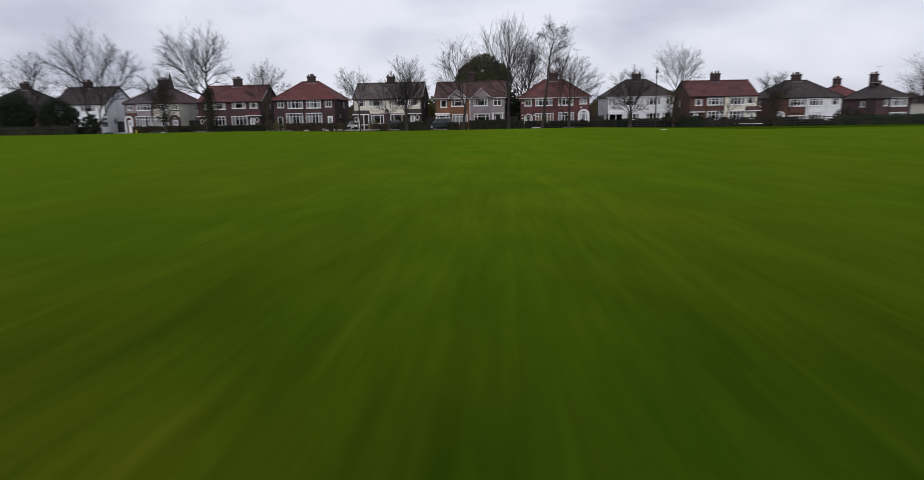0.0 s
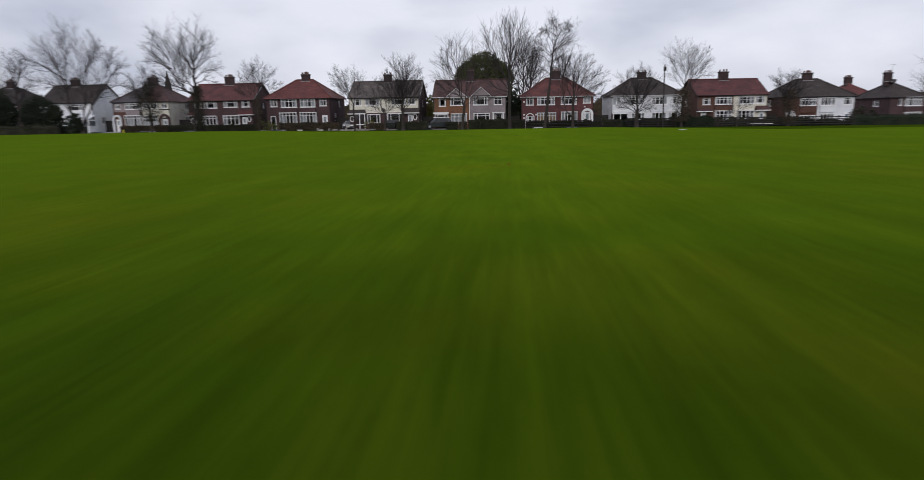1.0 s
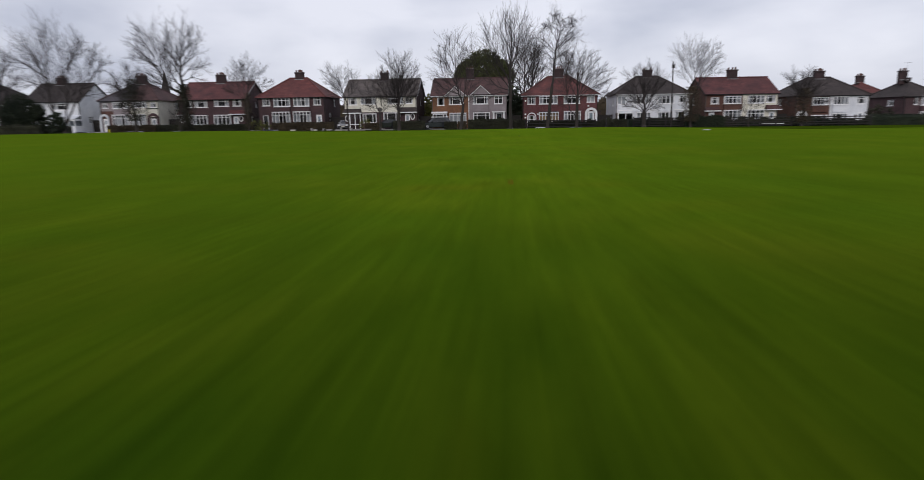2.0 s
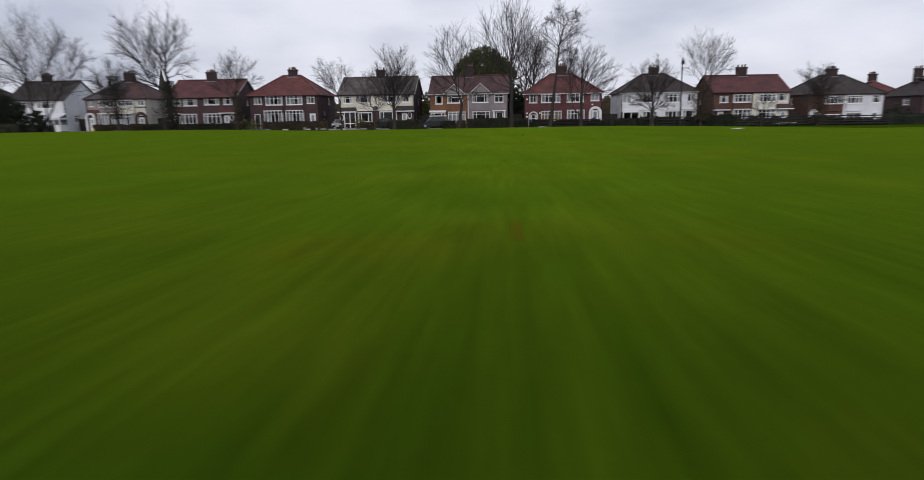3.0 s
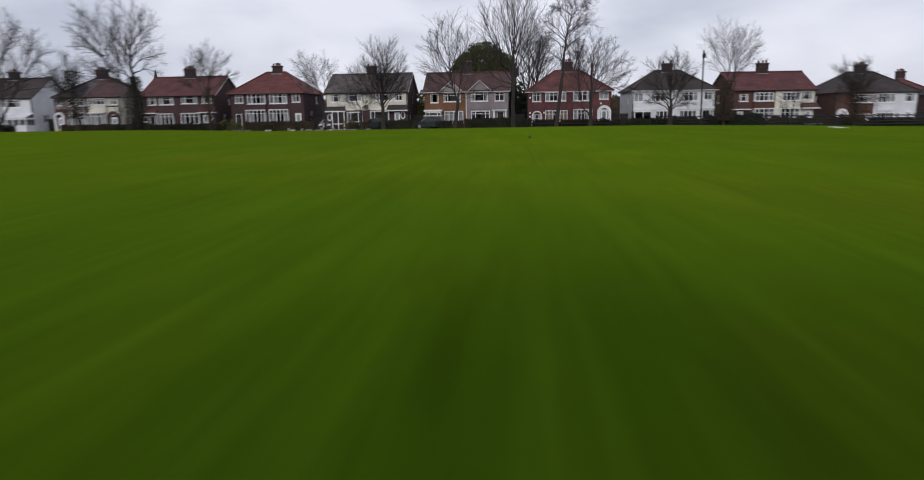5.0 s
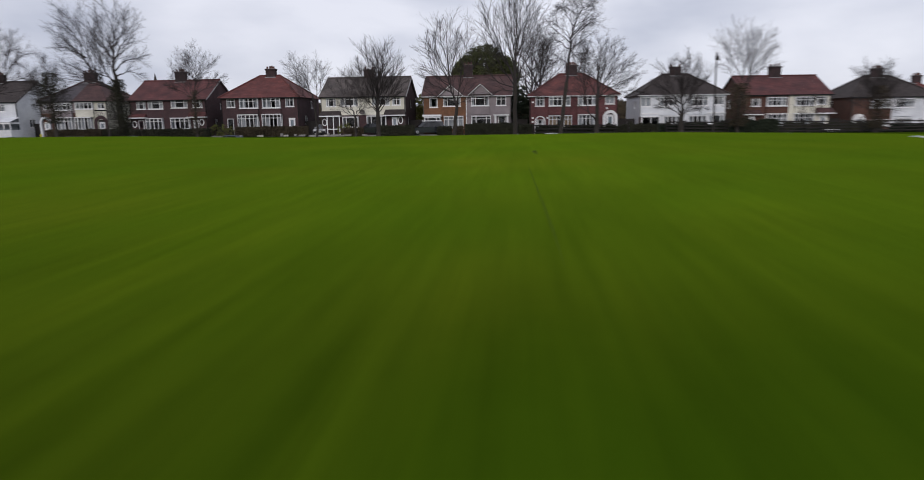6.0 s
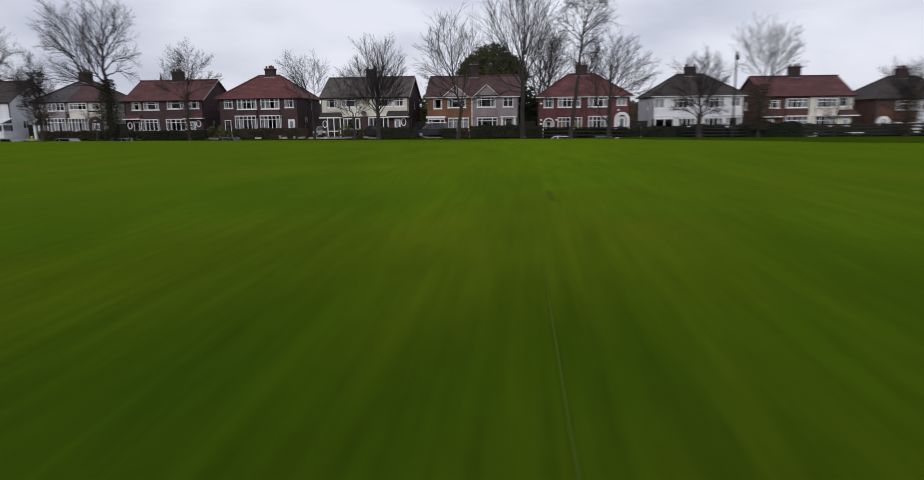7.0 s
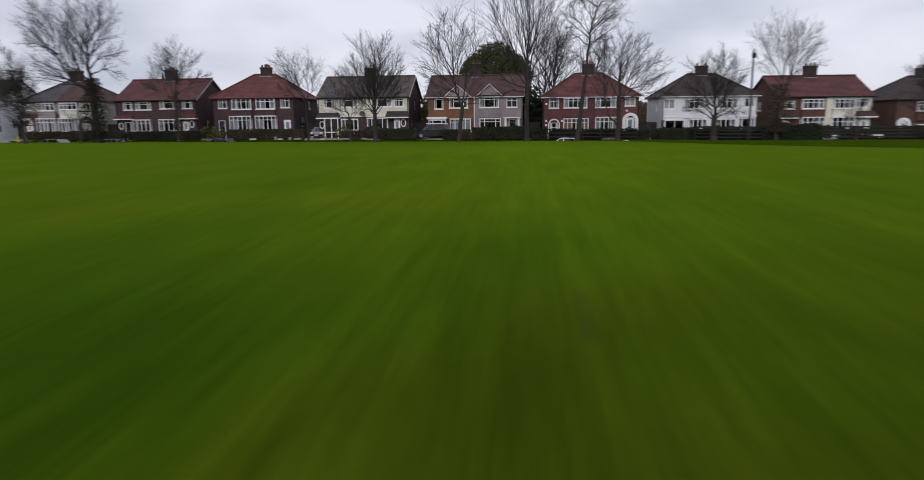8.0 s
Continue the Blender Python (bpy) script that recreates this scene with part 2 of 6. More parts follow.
M_WARM_CURTAIN = surface("warm_curtain", (0.42, 0.27, 0.15), (0.60, 0.42, 0.26), 2.0, 9.0, 0.9, 0.2, stretch=(4, 4, 0.3))
M_GLASS = glass_material()
M_BARK = surface("bark", (0.020, 0.0165, 0.0135), (0.043, 0.035, 0.029), 1.2, 16.0, 0.95, 0.7, stretch=(1, 1, 0.4), vary=0.2)
M_TWIG = surface("twigs", (0.020, 0.0165, 0.017), (0.043, 0.035, 0.034), 0.6, 9.0, 0.95, 0.2, vary=0.15)
M_IVY = surface("ivy_leaves", (0.020, 0.021, 0.014), (0.040, 0.040, 0.024), 1.3, 6.0, 0.7, 0.2)
M_HEDGE = surface("hedge_leaves", (0.022, 0.024, 0.015), (0.046, 0.047, 0.028), 0.8, 6.0, 0.75, 0.2, vary=0.25)
M_BROWN_HEDGE = surface("brown_hedge_leaves", (0.038, 0.030, 0.020), (0.078, 0.061, 0.037), 0.8, 6.0, 0.8, 0.2)
M_YELLOW_SHRUB = surface("yellow_green_shrub", (0.075, 0.085, 0.014), (0.15, 0.15, 0.03), 0.9, 6.0, 0.75, 0.2)
M_PINE = surface("olive_evergreen", (0.038, 0.047, 0.016), (0.085, 0.094, 0.034), 0.35, 4.0, 0.75, 0.2)
M_YEW = surface("dark_evergreen", (0.013, 0.020, 0.013), (0.032, 0.042, 0.023), 0.35, 4.0, 0.75, 0.2)
for m in (M_IVY, M_HEDGE, M_BROWN_HEDGE, M_YEW, M_PINE, M_BLACK):
    m.node_tree.nodes["Principled BSDF"].inputs["Specular IOR Level"].default_value = 0.2
M_FENCE = surface("weathered_fence_wood", (0.012, 0.010, 0.0095), (0.026, 0.022, 0.020), 0.7, 14.0, 0.9, 0.4)
M_POLE = surface("creosoted_pole", (0.016, 0.013, 0.012), (0.032, 0.027, 0.023), 0.9, 18.0, 0.9, 0.4)
M_WALL = brickwork("garden_wall_brick", (0.11, 0.045, 0.035), (0.16, 0.065, 0.05), (0.12, 0.10, 0.09))
M_TYRE = surface("tyre_rubber", (0.014, 0.014, 0.014), (0.024, 0.024, 0.024), 3.0, 20.0, 0.85, 0.2)
M_RIM = surface("alloy_rim", (0.26, 0.27, 0.28), (0.38, 0.38, 0.40), 3.0, 20.0, 0.4, 0.05, metal=0.8)
M_LAMP = surface("lamp_lens", (0.6, 0.6, 0.62), (0.8, 0.8, 0.82), 4.0, 20.0, 0.15, 0.02)
M_RED_LAMP = surface("red_lamp_lens", (0.25, 0.012, 0.012), (0.35, 0.02, 0.02), 4.0, 20.0, 0.2, 0.02)
M_PLATE = surface("plate_yellow_white", (0.6, 0.6, 0.5), (0.7, 0.7, 0.6), 4.0, 20.0, 0.5, 0.02)
M_WRAPPER = surface("red_brown_wrapper", (0.13, 0.022, 0.008), (0.20, 0.034, 0.012), 3.0, 40.0, 0.95, 0.2)
M_STRAW = surface("worn_pale_turf", (0.050, 0.085, 0.010), (0.075, 0.110, 0.016), 3.0, 30.0, 0.9, 0.2)
for m in (M_WRAPPER, M_STRAW):
    m.node_tree.nodes["Principled BSDF"].inputs["Specular IOR Level"].default_value = 0.0
M_YELLOW = surface("yellow_plastic", (0.55, 0.48, 0.02), (0.68, 0.60, 0.04), 2.0, 20.0, 0.55, 0.1)


def car_paint(name, colour):
    m = surface(name, tuple(c * 0.9 for c in colour), colour, 0.8, 6.0, 0.12, 0.01)
    m.node_tree.nodes["Principled BSDF"].inputs["Specular IOR Level"].default_value = 0.5
    m.node_tree.nodes["Principled BSDF"].inputs["Coat Weight"].default_value = 0.6
    return m


P_NAVY = car_paint("dark_blue_grey_car_paint", (0.026, 0.029, 0.036))
P_BLACK, P_SILVER, P_WHITE, P_BLUE = car_paint("black_car_paint", (0.012, 0.013, 0.016)), car_paint("silver_car_paint", (0.20, 0.205, 0.215)), car_paint("white_car_paint", (0.72, 0.73, 0.75)), car_paint("blue_grey_car_paint", (0.10, 0.12, 0.15))


# ---- small mesh helpers ----
def part(name, data, material, parent=None, label=""):
    """Links verts and faces (or a bmesh) as one mesh object, under parent if one is given."""
    me = bpy.data.meshes.new(name)
    if isinstance(data, bmesh.types.BMesh):
        data.to_mesh(me)
        data.free()
    else:
        me.from_pydata(data[0], [], data[1])
        if len(data) > 2:
            me.polygons.foreach_set("material_index", data[2])
    for mm in material if isinstance(material, (list, tuple)) else [material]:
        me.materials.append(mm)
    me.update()
    ob = new(name, me)
    if parent:
        ob.parent = parent
    return tagged(ob, label)


def thing(name, m, label, category, group="", kind=""):
    ob = new(name)
    ob.matrix_world = m
    return tagged(ob, label, category, group, kind)


class Shape:
    """Verts and faces gathered piece by piece."""

    def __init__(self):
        self.v, self.f, self.i = [], [], []

    def data(self):
        return self.v, self.f, self.i

    def poly(self, pts, mi=0):
        k = len(self.v)
        self.v += [tuple(p) for p in pts]
        self.f.append(tuple(range(k, k + len(pts))))
        self.i.append(mi)
        return self

    def box(self, x0, x1, y0, y1, z0, z1, mi=0):
        k = len(self.v)
        self.v += [(x, y, z) for z in (z0, z1) for x, y in ((x0, y0), (x1, y0), (x1, y1), (x0, y1))]
        self.f += [tuple(k + a for a in q) for q in ((3, 2, 1, 0), (4, 5, 6, 7), (0, 1, 5, 4), (1, 2, 6, 5), (2, 3, 7, 6), (3, 0, 4, 7))]
        self.i += [mi] * 6
        return self

    def beam(self, a, b, w, h, up=(0, 0, 1)):
        """A square bar from a to b."""
        a, b = Vector(a), Vector(b)
        d = (b - a).normalized()
        s = d.cross(Vector(up)).normalized() * w / 2
        t = s.cross(d).normalized() * h / 2
        k = len(self.v)
        self.v += [tuple(p + x * s + y * t) for p in (a, b) for x, y in ((-1, -1), (1, -1), (1, 1), (-1, 1))]
        self.f += [tuple(k + q for q in r) for r in ((3, 2, 1, 0), (4, 5, 6, 7), (0, 1, 5, 4), (1, 2, 6, 5), (2, 3, 7, 6), (3, 0, 4, 7))]
        self.i += [0] * 6
        return self

    def prism(self, pts, off):
        """A slab: the polygon pts and its copy moved by off."""
        k, n, o = len(self.v), len(pts), Vector(off)
        self.v += [tuple(p) for p in pts] + [tuple(Vector(p) + o) for p in pts]
        self.f += [tuple(range(k + n - 1, k - 1, -1)), tuple(range(k + n, k + 2 * n))] + [(k + i, k + (i + 1) % n, k + n + (i + 1) % n, k + n + i) for i in range(n)]
        self.i += [0] * (n + 2)
        return self

    def tube(self, pts, radii, sides=5, cap=False):
        k = len(self.v)
        pts = [Vector(p) for p in pts]
        ref = Vector((0.31, 0.17, 0.93)) if abs((pts[-1] - pts[0]).normalized().z) < 0.8 else Vector((0.9, 0.3, 0.1))
        for j, (p, r) in enumerate(zip(pts, radii)):
            d = (pts[min(j + 1, len(pts) - 1)] - pts[max(j - 1, 0)]).normalized()
            s = d.cross(ref).normalized()
            t = d.cross(s)
            for q in range(sides):
                a = 2 * math.pi * q / sides
                c = p + (math.cos(a) * s + math.sin(a) * t) * r
                self.v.append((c.x, c.y, c.z))
        for j in range(len(pts) - 1):
            for q in range(sides):
                self.f.append((k + j * sides + q, k + j * sides + (q + 1) % sides, k + (j + 1) * sides + (q + 1) % sides, k + (j + 1) * sides + q))
                self.i.append(0)
        if cap:
            self.f += [tuple(k + q for q in range(sides))[::-1], tuple(k + (len(pts) - 1) * sides + q for q in range(sides))]
            self.i += [0, 0]
        return self


# ---- the lie of the land ----
def dip(x):
    """Height of the street at x: it falls gently to the east."""
    return -0.9 - (0.011 * x if x > 0 else 0.004 * max(x, -150)) if x < 120 else -2.22


def smooth(a, b, v):
    s = min(1.0, max(0.0, (v - a) / (b - a)))
    return s * s * (3 - 2 * s)


def front(x):
    """The building line."""
    return 103.2 - 0.087 * max(x, -150) if x < 8 else 102.5


def field_edge(x):
    """Where the field ends, at the line of trees and the fence."""
    return front(x) - 20.2


def land(x, y):
    """Height of the field: level at first, it falls gently to its edge, and faster from there to the road."""
    e, brow = field_edge(x), -0.81 - 0.0055 * min(max(x, -80.0), 80.0) + 0.07 * (smooth(0, 10, x) - smooth(14, 26, x))
    level = 40 + 12 * (1 - smooth(-20, -8, x)) - 22 * smooth(8, 20, x)
    swell = 0.05 * noise.noise((x * 0.06, y * 0.06, 0.3)) * smooth(20, 40, y) * (1 - smooth(e - 6, e, y))
    return brow * smooth(level, e, y) + swell + (dip(x) - 0.13 - brow) * smooth(e, e + 9.7, y)


def strip(name, d0, d1, lift, material, label, category, x0=-150.0, x1=150.0, thick=0.3):
    """A band of ground that follows the street, d metres from the building line."""
    xs = [x0 + i * (x1 - x0) / 100 for i in range(101)]
    s = Shape()
    for a, b in zip(xs, xs[1:]):
        p = [(a, front(a) + d0), (b, front(b) + d0), (b, front(b) + d1), (a, front(a) + d1)]
        s.poly([(x, y, dip(x) + lift) for x, y in p])
        s.poly([(a, p[0][1], dip(a) + lift - thick), (b, p[1][1], dip(b) + lift - thick), (b, p[1][1], dip(b) + lift), (a, p[0][1], dip(a) + lift)])
        s.poly([(b, p[2][1], dip(b) + lift - thick), (a, p[3][1], dip(a) + lift - thick), (a, p[3][1], dip(a) + lift), (b, p[2][1], dip(b) + lift)])
    return tagged(part(name, s.data(), material), label, category, kind="structure")


SUNK = 1.24  # the road lies lower than the field and the gardens


def street_height(x, d):
    if d < -10.5:
        return land(x, front(x) + d)
    return dip(x) - 0.13 - SUNK * (smooth(-10.5, -9.4, d) - smooth(-3.72, -3.66, d))


gx = [-2500, -1200, -600, -350, -220] + [-150 + 3 * i for i in range(101)] + [220, 350, 600, 1200, 2500]
gy = [-2500, -900, -300, -100, -40] + [-10 + 2.5 * i for i in range(39)]
gd = [-16.5, -14.5, -12.5, -10.5, -10.1, -9.8, -9.4, -3.74, -3.65, 2.0, 16.0, 40.0, 80.0, 160.0, 500.0, 1200.0, 2400.0]
gv = [(x, y, land(x, y)) for y in gy for x in gx] + [(x, front(x) + d, street_height(x, d)) for d in gd for x in gx]
gf = [(j * len(gx) + i, j * len(gx) + i + 1, (j + 1) * len(gx) + i + 1, (j + 1) * len(gx) + i) for j in range(len(gy) + len(gd) - 1) for i in range(len(gx) - 1)]
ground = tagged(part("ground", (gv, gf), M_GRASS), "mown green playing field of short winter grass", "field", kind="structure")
for poly in ground.data.polygons:
    poly.use_smooth = True
strip("road", -9.3, -5.4, 0.012 - SUNK, M_ASPHALT, "grey asphalt residential road sunk below the field", "road")
strip("pavement", -5.25, -3.8, 0.12 - SUNK, M_PAVING, "pale concrete flag pavement along the gardens", "pavement")
strip("kerb", -5.4, -5.25, 0.125 - SUNK, M_KERB, "concrete kerb between road and pavement", "kerb")
strip("ground_gardens", -2.8, 16.0, 0.02, M_PAVING, "paved front gardens and drives of the houses", "paving")


# ---- houses ----
def cut_wall(name, parent, to3, u0, u1, z0, z1, holes, zones, mats, thick=0.24):
    """A wall in the plane of to3(u, v, z), v inwards, with openings right through it. zones: (u0, u1, z0, z1, material number)."""
    us = sorted({u0, u1, *[min(max(h[k], u0), u1) for h in holes for k in (0, 1)], *[min(max(q[k], u0), u1) for q in zones for k in (0, 1)]})
    zs = sorted({z0, z1, *[min(max(h[k], z0), z1) for h in holes for k in (2, 3)], *[min(max(q[k], z0), z1) for q in zones for k in (2, 3)]})
    solid = {}
    for i in range(len(us) - 1):
        for j in range(len(zs) - 1):
            cu, cz = (us[i] + us[i + 1]) / 2, (zs[j] + zs[j + 1]) / 2
            if not any(h[0] < cu < h[1] and h[2] < cz < h[3] for h in holes):
                solid[i, j] = next((q[4] for q in zones if q[0] < cu < q[1] and q[2] < cz < q[3]), 0)
    s = Shape()
    for (i, j), mi in solid.items():
        a, b, c, d = us[i], us[i + 1], zs[j], zs[j + 1]
        s.poly([to3(a, 0, c), to3(b, 0, c), to3(b, 0, d), to3(a, 0, d)], mi)
        s.poly([to3(b, thick, c), to3(a, thick, c), to3(a, thick, d), to3(b, thick, d)], mi)
        if (i - 1, j) not in solid:
            s.poly([to3(a, 0, c), to3(a, 0, d), to3(a, thick, d), to3(a, thick, c)], mi)
        if (i + 1, j) not in solid:
            s.poly([to3(b, 0, d), to3(b, 0, c), to3(b, thick, c), to3(b, thick, d)], mi)
        if (i, j - 1) not in solid:
            s.poly([to3(b, 0, c), to3(a, 0, c), to3(a, thick, c), to3(b, thick, c)], mi)
        if (i, j + 1) not in solid:
            s.poly([to3(a, 0, d), to3(b, 0, d), to3(b, thick, d), to3(a, thick, d)], mi)
    return part(name, s.data(), mats, parent)


def slope(s, a, b, c, d, course=0.3, lift=0.016):
    """A tiled roof slope: a, b along the eaves, c, d along the top (c over b), laid in lapped courses."""
    a, b, c, d = map(Vector, (a, b, c, d))
    n = max(3, round(((d + c) / 2 - (a + b) / 2).length / course))
    up = (b - a).cross(d - a).normalized()
    if up.length < 0.5:
        up = (b - a).cross(c - a).normalized()
    if up.z < 0:
        up = -up
    for k in range(n):
        t0, t1 = k / n, (k + 1) / n
        lo0, lo1, hi0, hi1 = a.lerp(d, t0), b.lerp(c, t0), a.lerp(d, t1), b.lerp(c, t1)
        m = max(1, round((lo1 - lo0).length / 0.55))
        for g in range(m):
            i, p, q = len(s.v), g / m, (g + 1) / m
            drop = up * lift * (0.8 + 0.4 * random.random())
            s.v += [tuple(lo0.lerp(lo1, p) + drop), tuple(lo0.lerp(lo1, q) + drop), tuple(hi0.lerp(hi1, q) + up * 0.004), tuple(hi0.lerp(hi1, p) + up * 0.004), tuple(lo0.lerp(lo1, p) - up * 0.03), tuple(lo0.lerp(lo1, q) - up * 0.03)]
            s.f += [(i, i + 1, i + 2, i + 3), (i + 4, i + 5, i + 1, i)]
            s.i += [0, 0]


def window(parent, to3, u0, u1, z0, z1, lights=3, transom=0.3, proud=0.0, curtain=0.6, name="window", frame_mat=None, apron=None, cloth=None):
    """A framed window in an opening; proud > 0: a bay that stands out from the wall. transom: share of the height taken by top lights."""
    frame_mat = frame_mat or M_UPVC
    g = new(name)
    g.parent = parent
    fr, sheets = Shape(), []
    bar = 0.078
    v0 = -proud if proud else 0.06
    v1 = v0 + 0.08

    def slab(sh, a, b, y0, y1, c, d):
        p = [to3(a, y0, c), to3(b, y0, c), to3(b, y0, d), to3(a, y0, d)]
        sh.prism(p, Vector(to3(a, y1, c)) - Vector(to3(a, y0, c)))

    slab(fr, u0, u1, v0, v1, z0, z0 + bar)
    slab(fr, u0, u1, v0, v1, z1 - bar, z1)
    for k in range(lights + 1):
        c = u0 + (u1 - u0) * ((0.0, 0.24, 0.76, 1.0)[k] if lights == 3 else k / lights)
        a = min(max(c - bar / 2, u0), u1 - bar)
        slab(fr, a, a + bar, v0, v1, z0 + bar, z1 - bar)
    if transom:
        zt = z1 - (z1 - z0) * transom
        slab(fr, u0 + bar, u1 - bar, v0 + 0.01, v1 - 0.01, zt - 0.03, zt + 0.03)
    if proud:
        for a in (u0, u1 - bar):
            slab(fr, a, a + bar, 0.0, 0.06, z0, z1)
            slab(fr, a, a + bar, v1, 0.0, z0, z0 + bar)
            slab(fr, a, a + bar, v1, 0.0, z1 - bar, z1)
            mid = a + bar / 2
            sheets.append(Shape().poly([to3(mid, v1, z0), to3(mid, 0, z0), to3(mid, 0, z1), to3(mid, v1, z1)]))
    part("window_frame", fr.data(), frame_mat, g)
    vm = (v0 + v1) / 2 + 0.012
    edges = [u0 + (u1 - u0) * ((0.0, 0.24, 0.76, 1.0)[k] if lights == 3 else k / lights) for k in range(lights + 1)]
    levels = [z0 + bar / 2, zt, z1 - bar / 2] if transom else [z0 + bar / 2, z1 - bar / 2]
    for a, b in zip(edges, edges[1:]):
        for c, d in zip(levels, levels[1:]):
            sheets.append(Shape().poly([to3(max(a, u0 + bar / 2), vm, c), to3(min(b, u1 - bar / 2), vm, c), to3(min(b, u1 - bar / 2), vm, d), to3(max(a, u0 + bar / 2), vm, d)]))
    for sheet in sheets:
        pane = part("pane", sheet.data(), M_GLASS, g)
        pane.visible_shadow = False
    sl = Shape()
    slab(sl, u0 - 0.06, u1 + 0.06, v0 - 0.07, max(0.05, v0), z0 - 0.09, z0 - 0.002)
    part("window_sill", sl.data(), frame_mat, g)
    if curtain:
        vc = 0.3
        spans = [(u0, u1)] if curtain >= 1 else [(u0, u0 + (u1 - u0) * curtain / 2), (u1 - (u1 - u0) * curtain / 2, u1)]
        for a, b in spans:
            cs = Shape()
            n = max(4, int((b - a) / 0.09))
            for k in range(n):
                p, q = a + (b - a) * k / n, a + (b - a) * (k + 1) / n
                w0, w1 = vc + 0.03 * (k % 2), vc + 0.03 * ((k + 1) % 2)
                cs.poly([to3(p, w0, z0), to3(q, w1, z0), to3(q, w1, z1), to3(p, w0, z1)])
            part("curtain", cs.data(), cloth or M_CURTAIN, g)
    if proud:
        r = Shape()
        slab(r, u0 - 0.03, u1 + 0.03, v0 - 0.03, 0.0, z1 + 0.002, z1 + 0.05)
        part("bay_top", r.data(), M_LEAD if z0 > 2.5 else M_PAINT, g)
        r = Shape()
        slab(r, u0, u1, v0 + 0.03, 0.0, max(0.0, z0 - 1.1), z0 - 0.092)
        part("bay_apron", r.data(), apron or M_PAINT, g)
    return g


def front_door(parent, to3, u0, u1, z0, z1, mat, v=0.08):
    g = new("front_door")
    g.parent = parent

    def slab(sh, a, b, y0, y1, c, d):
        sh.prism([to3(a, y0, c), to3(b, y0, c), to3(b, y0, d), to3(a, y0, d)], Vector(to3(a, y1, c)) - Vector(to3(a, y0, c)))

    s = Shape()
    slab(s, u0, u0 + 0.07, v - 0.03, v + 0.1, z0, z1)
    slab(s, u1 - 0.07, u1, v - 0.03, v + 0.1, z0, z1)
    slab(s, u0 + 0.07, u1 - 0.07, v - 0.03, v + 0.1, z1 - 0.07, z1)
    part("door_frame", s.data(), M_UPVC, g)
    s = Shape()
    slab(s, u0 + 0.07, u1 - 0.07, v, v + 0.05, z0, z1 - 0.07)
    w = u1 - u0 - 0.14
    for a, b in ((0.14, 0.44), (0.56, 0.86)):
        slab(s, u0 + 0.07 + w * a, u0 + 0.07 + w * b, v - 0.015, v, z0 + 0.25, z0 + 0.95)
    part("door_leaf", s.data(), mat, g)
    s = Shape()
    slab(s, u0 + 0.07 + w * 0.2, u0 + 0.07 + w * 0.8, v - 0.012, v - 0.002, z0 + 1.25, z1 - 0.25)
    part("pane", s.data(), M_GLASS, g)
    s = Shape()
    slab(s, u1 - 0.2, u1 - 0.16, v - 0.06, v, z0 + 1.0, z0 + 1.14)
    part("door_handle", s.data(), M_RIM, g)
    return g


def oval(parent, to3, u, z, ru, rz):
    """An oval window: white ring, dark pane."""
    g = new("oval_window")
    g.parent = parent
    s, p, n = Shape(), Shape(), 20
    ring = lambda k, e, v: to3(u + (ru + e) * math.cos(2 * math.pi * k / n), v, z + (rz + e) * math.sin(2 * math.pi * k / n))
    for k in range(n):
        s.poly([ring(k, -0.11, -0.05), ring(k, 0.0, -0.05), ring(k + 1, 0.0, -0.05), ring(k + 1, -0.11, -0.05)])
        s.poly([ring(k, 0, -0.05), ring(k, 0, 0.0), ring(k + 1, 0, 0.0), ring(k + 1, 0, -0.05)])
        s.poly([ring(k, -0.11, 0.0), ring(k, -0.11, -0.05), ring(k + 1, -0.11, -0.05), ring(k + 1, -0.11, 0.0)])
    part("window_frame", s.data(), M_UPVC, g)
    p.poly([ring(k, -0.09, -0.012) for k in range(n)])
    part("pane", p.data(), M_GLASS, g)


def arch(parent, to3, u0, u1, z0, z1, band, mat, proud=0.16):
    """A round-headed surround."""
    s, n, c, r = Shape(), 14, (u0 + u1) / 2, (u1 - u0) / 2
    zc = z1 - r
    out = [(u0, z0)] + [(c - r * math.cos(math.pi * k / n), zc + r * math.sin(math.pi * k / n)) for k in range(n + 1)] + [(u1, z0)]
    q = r - band
    inn = [(u0 + band, z0)] + [(c - q * math.cos(math.pi * k / n), zc + q * math.sin(math.pi * k / n)) for k in range(n + 1)] + [(u1 - band, z0)]
    for k in range(len(out) - 1):
        a, b, d, e = out[k], out[k + 1], inn[k + 1], inn[k]
        s.prism([to3(x, -proud, z) for x, z in (a, b, d, e)], Vector(to3(0, 0.02, 0)) - Vector(to3(0, -proud, 0)))
    return part("arch", s.data(), mat, parent)


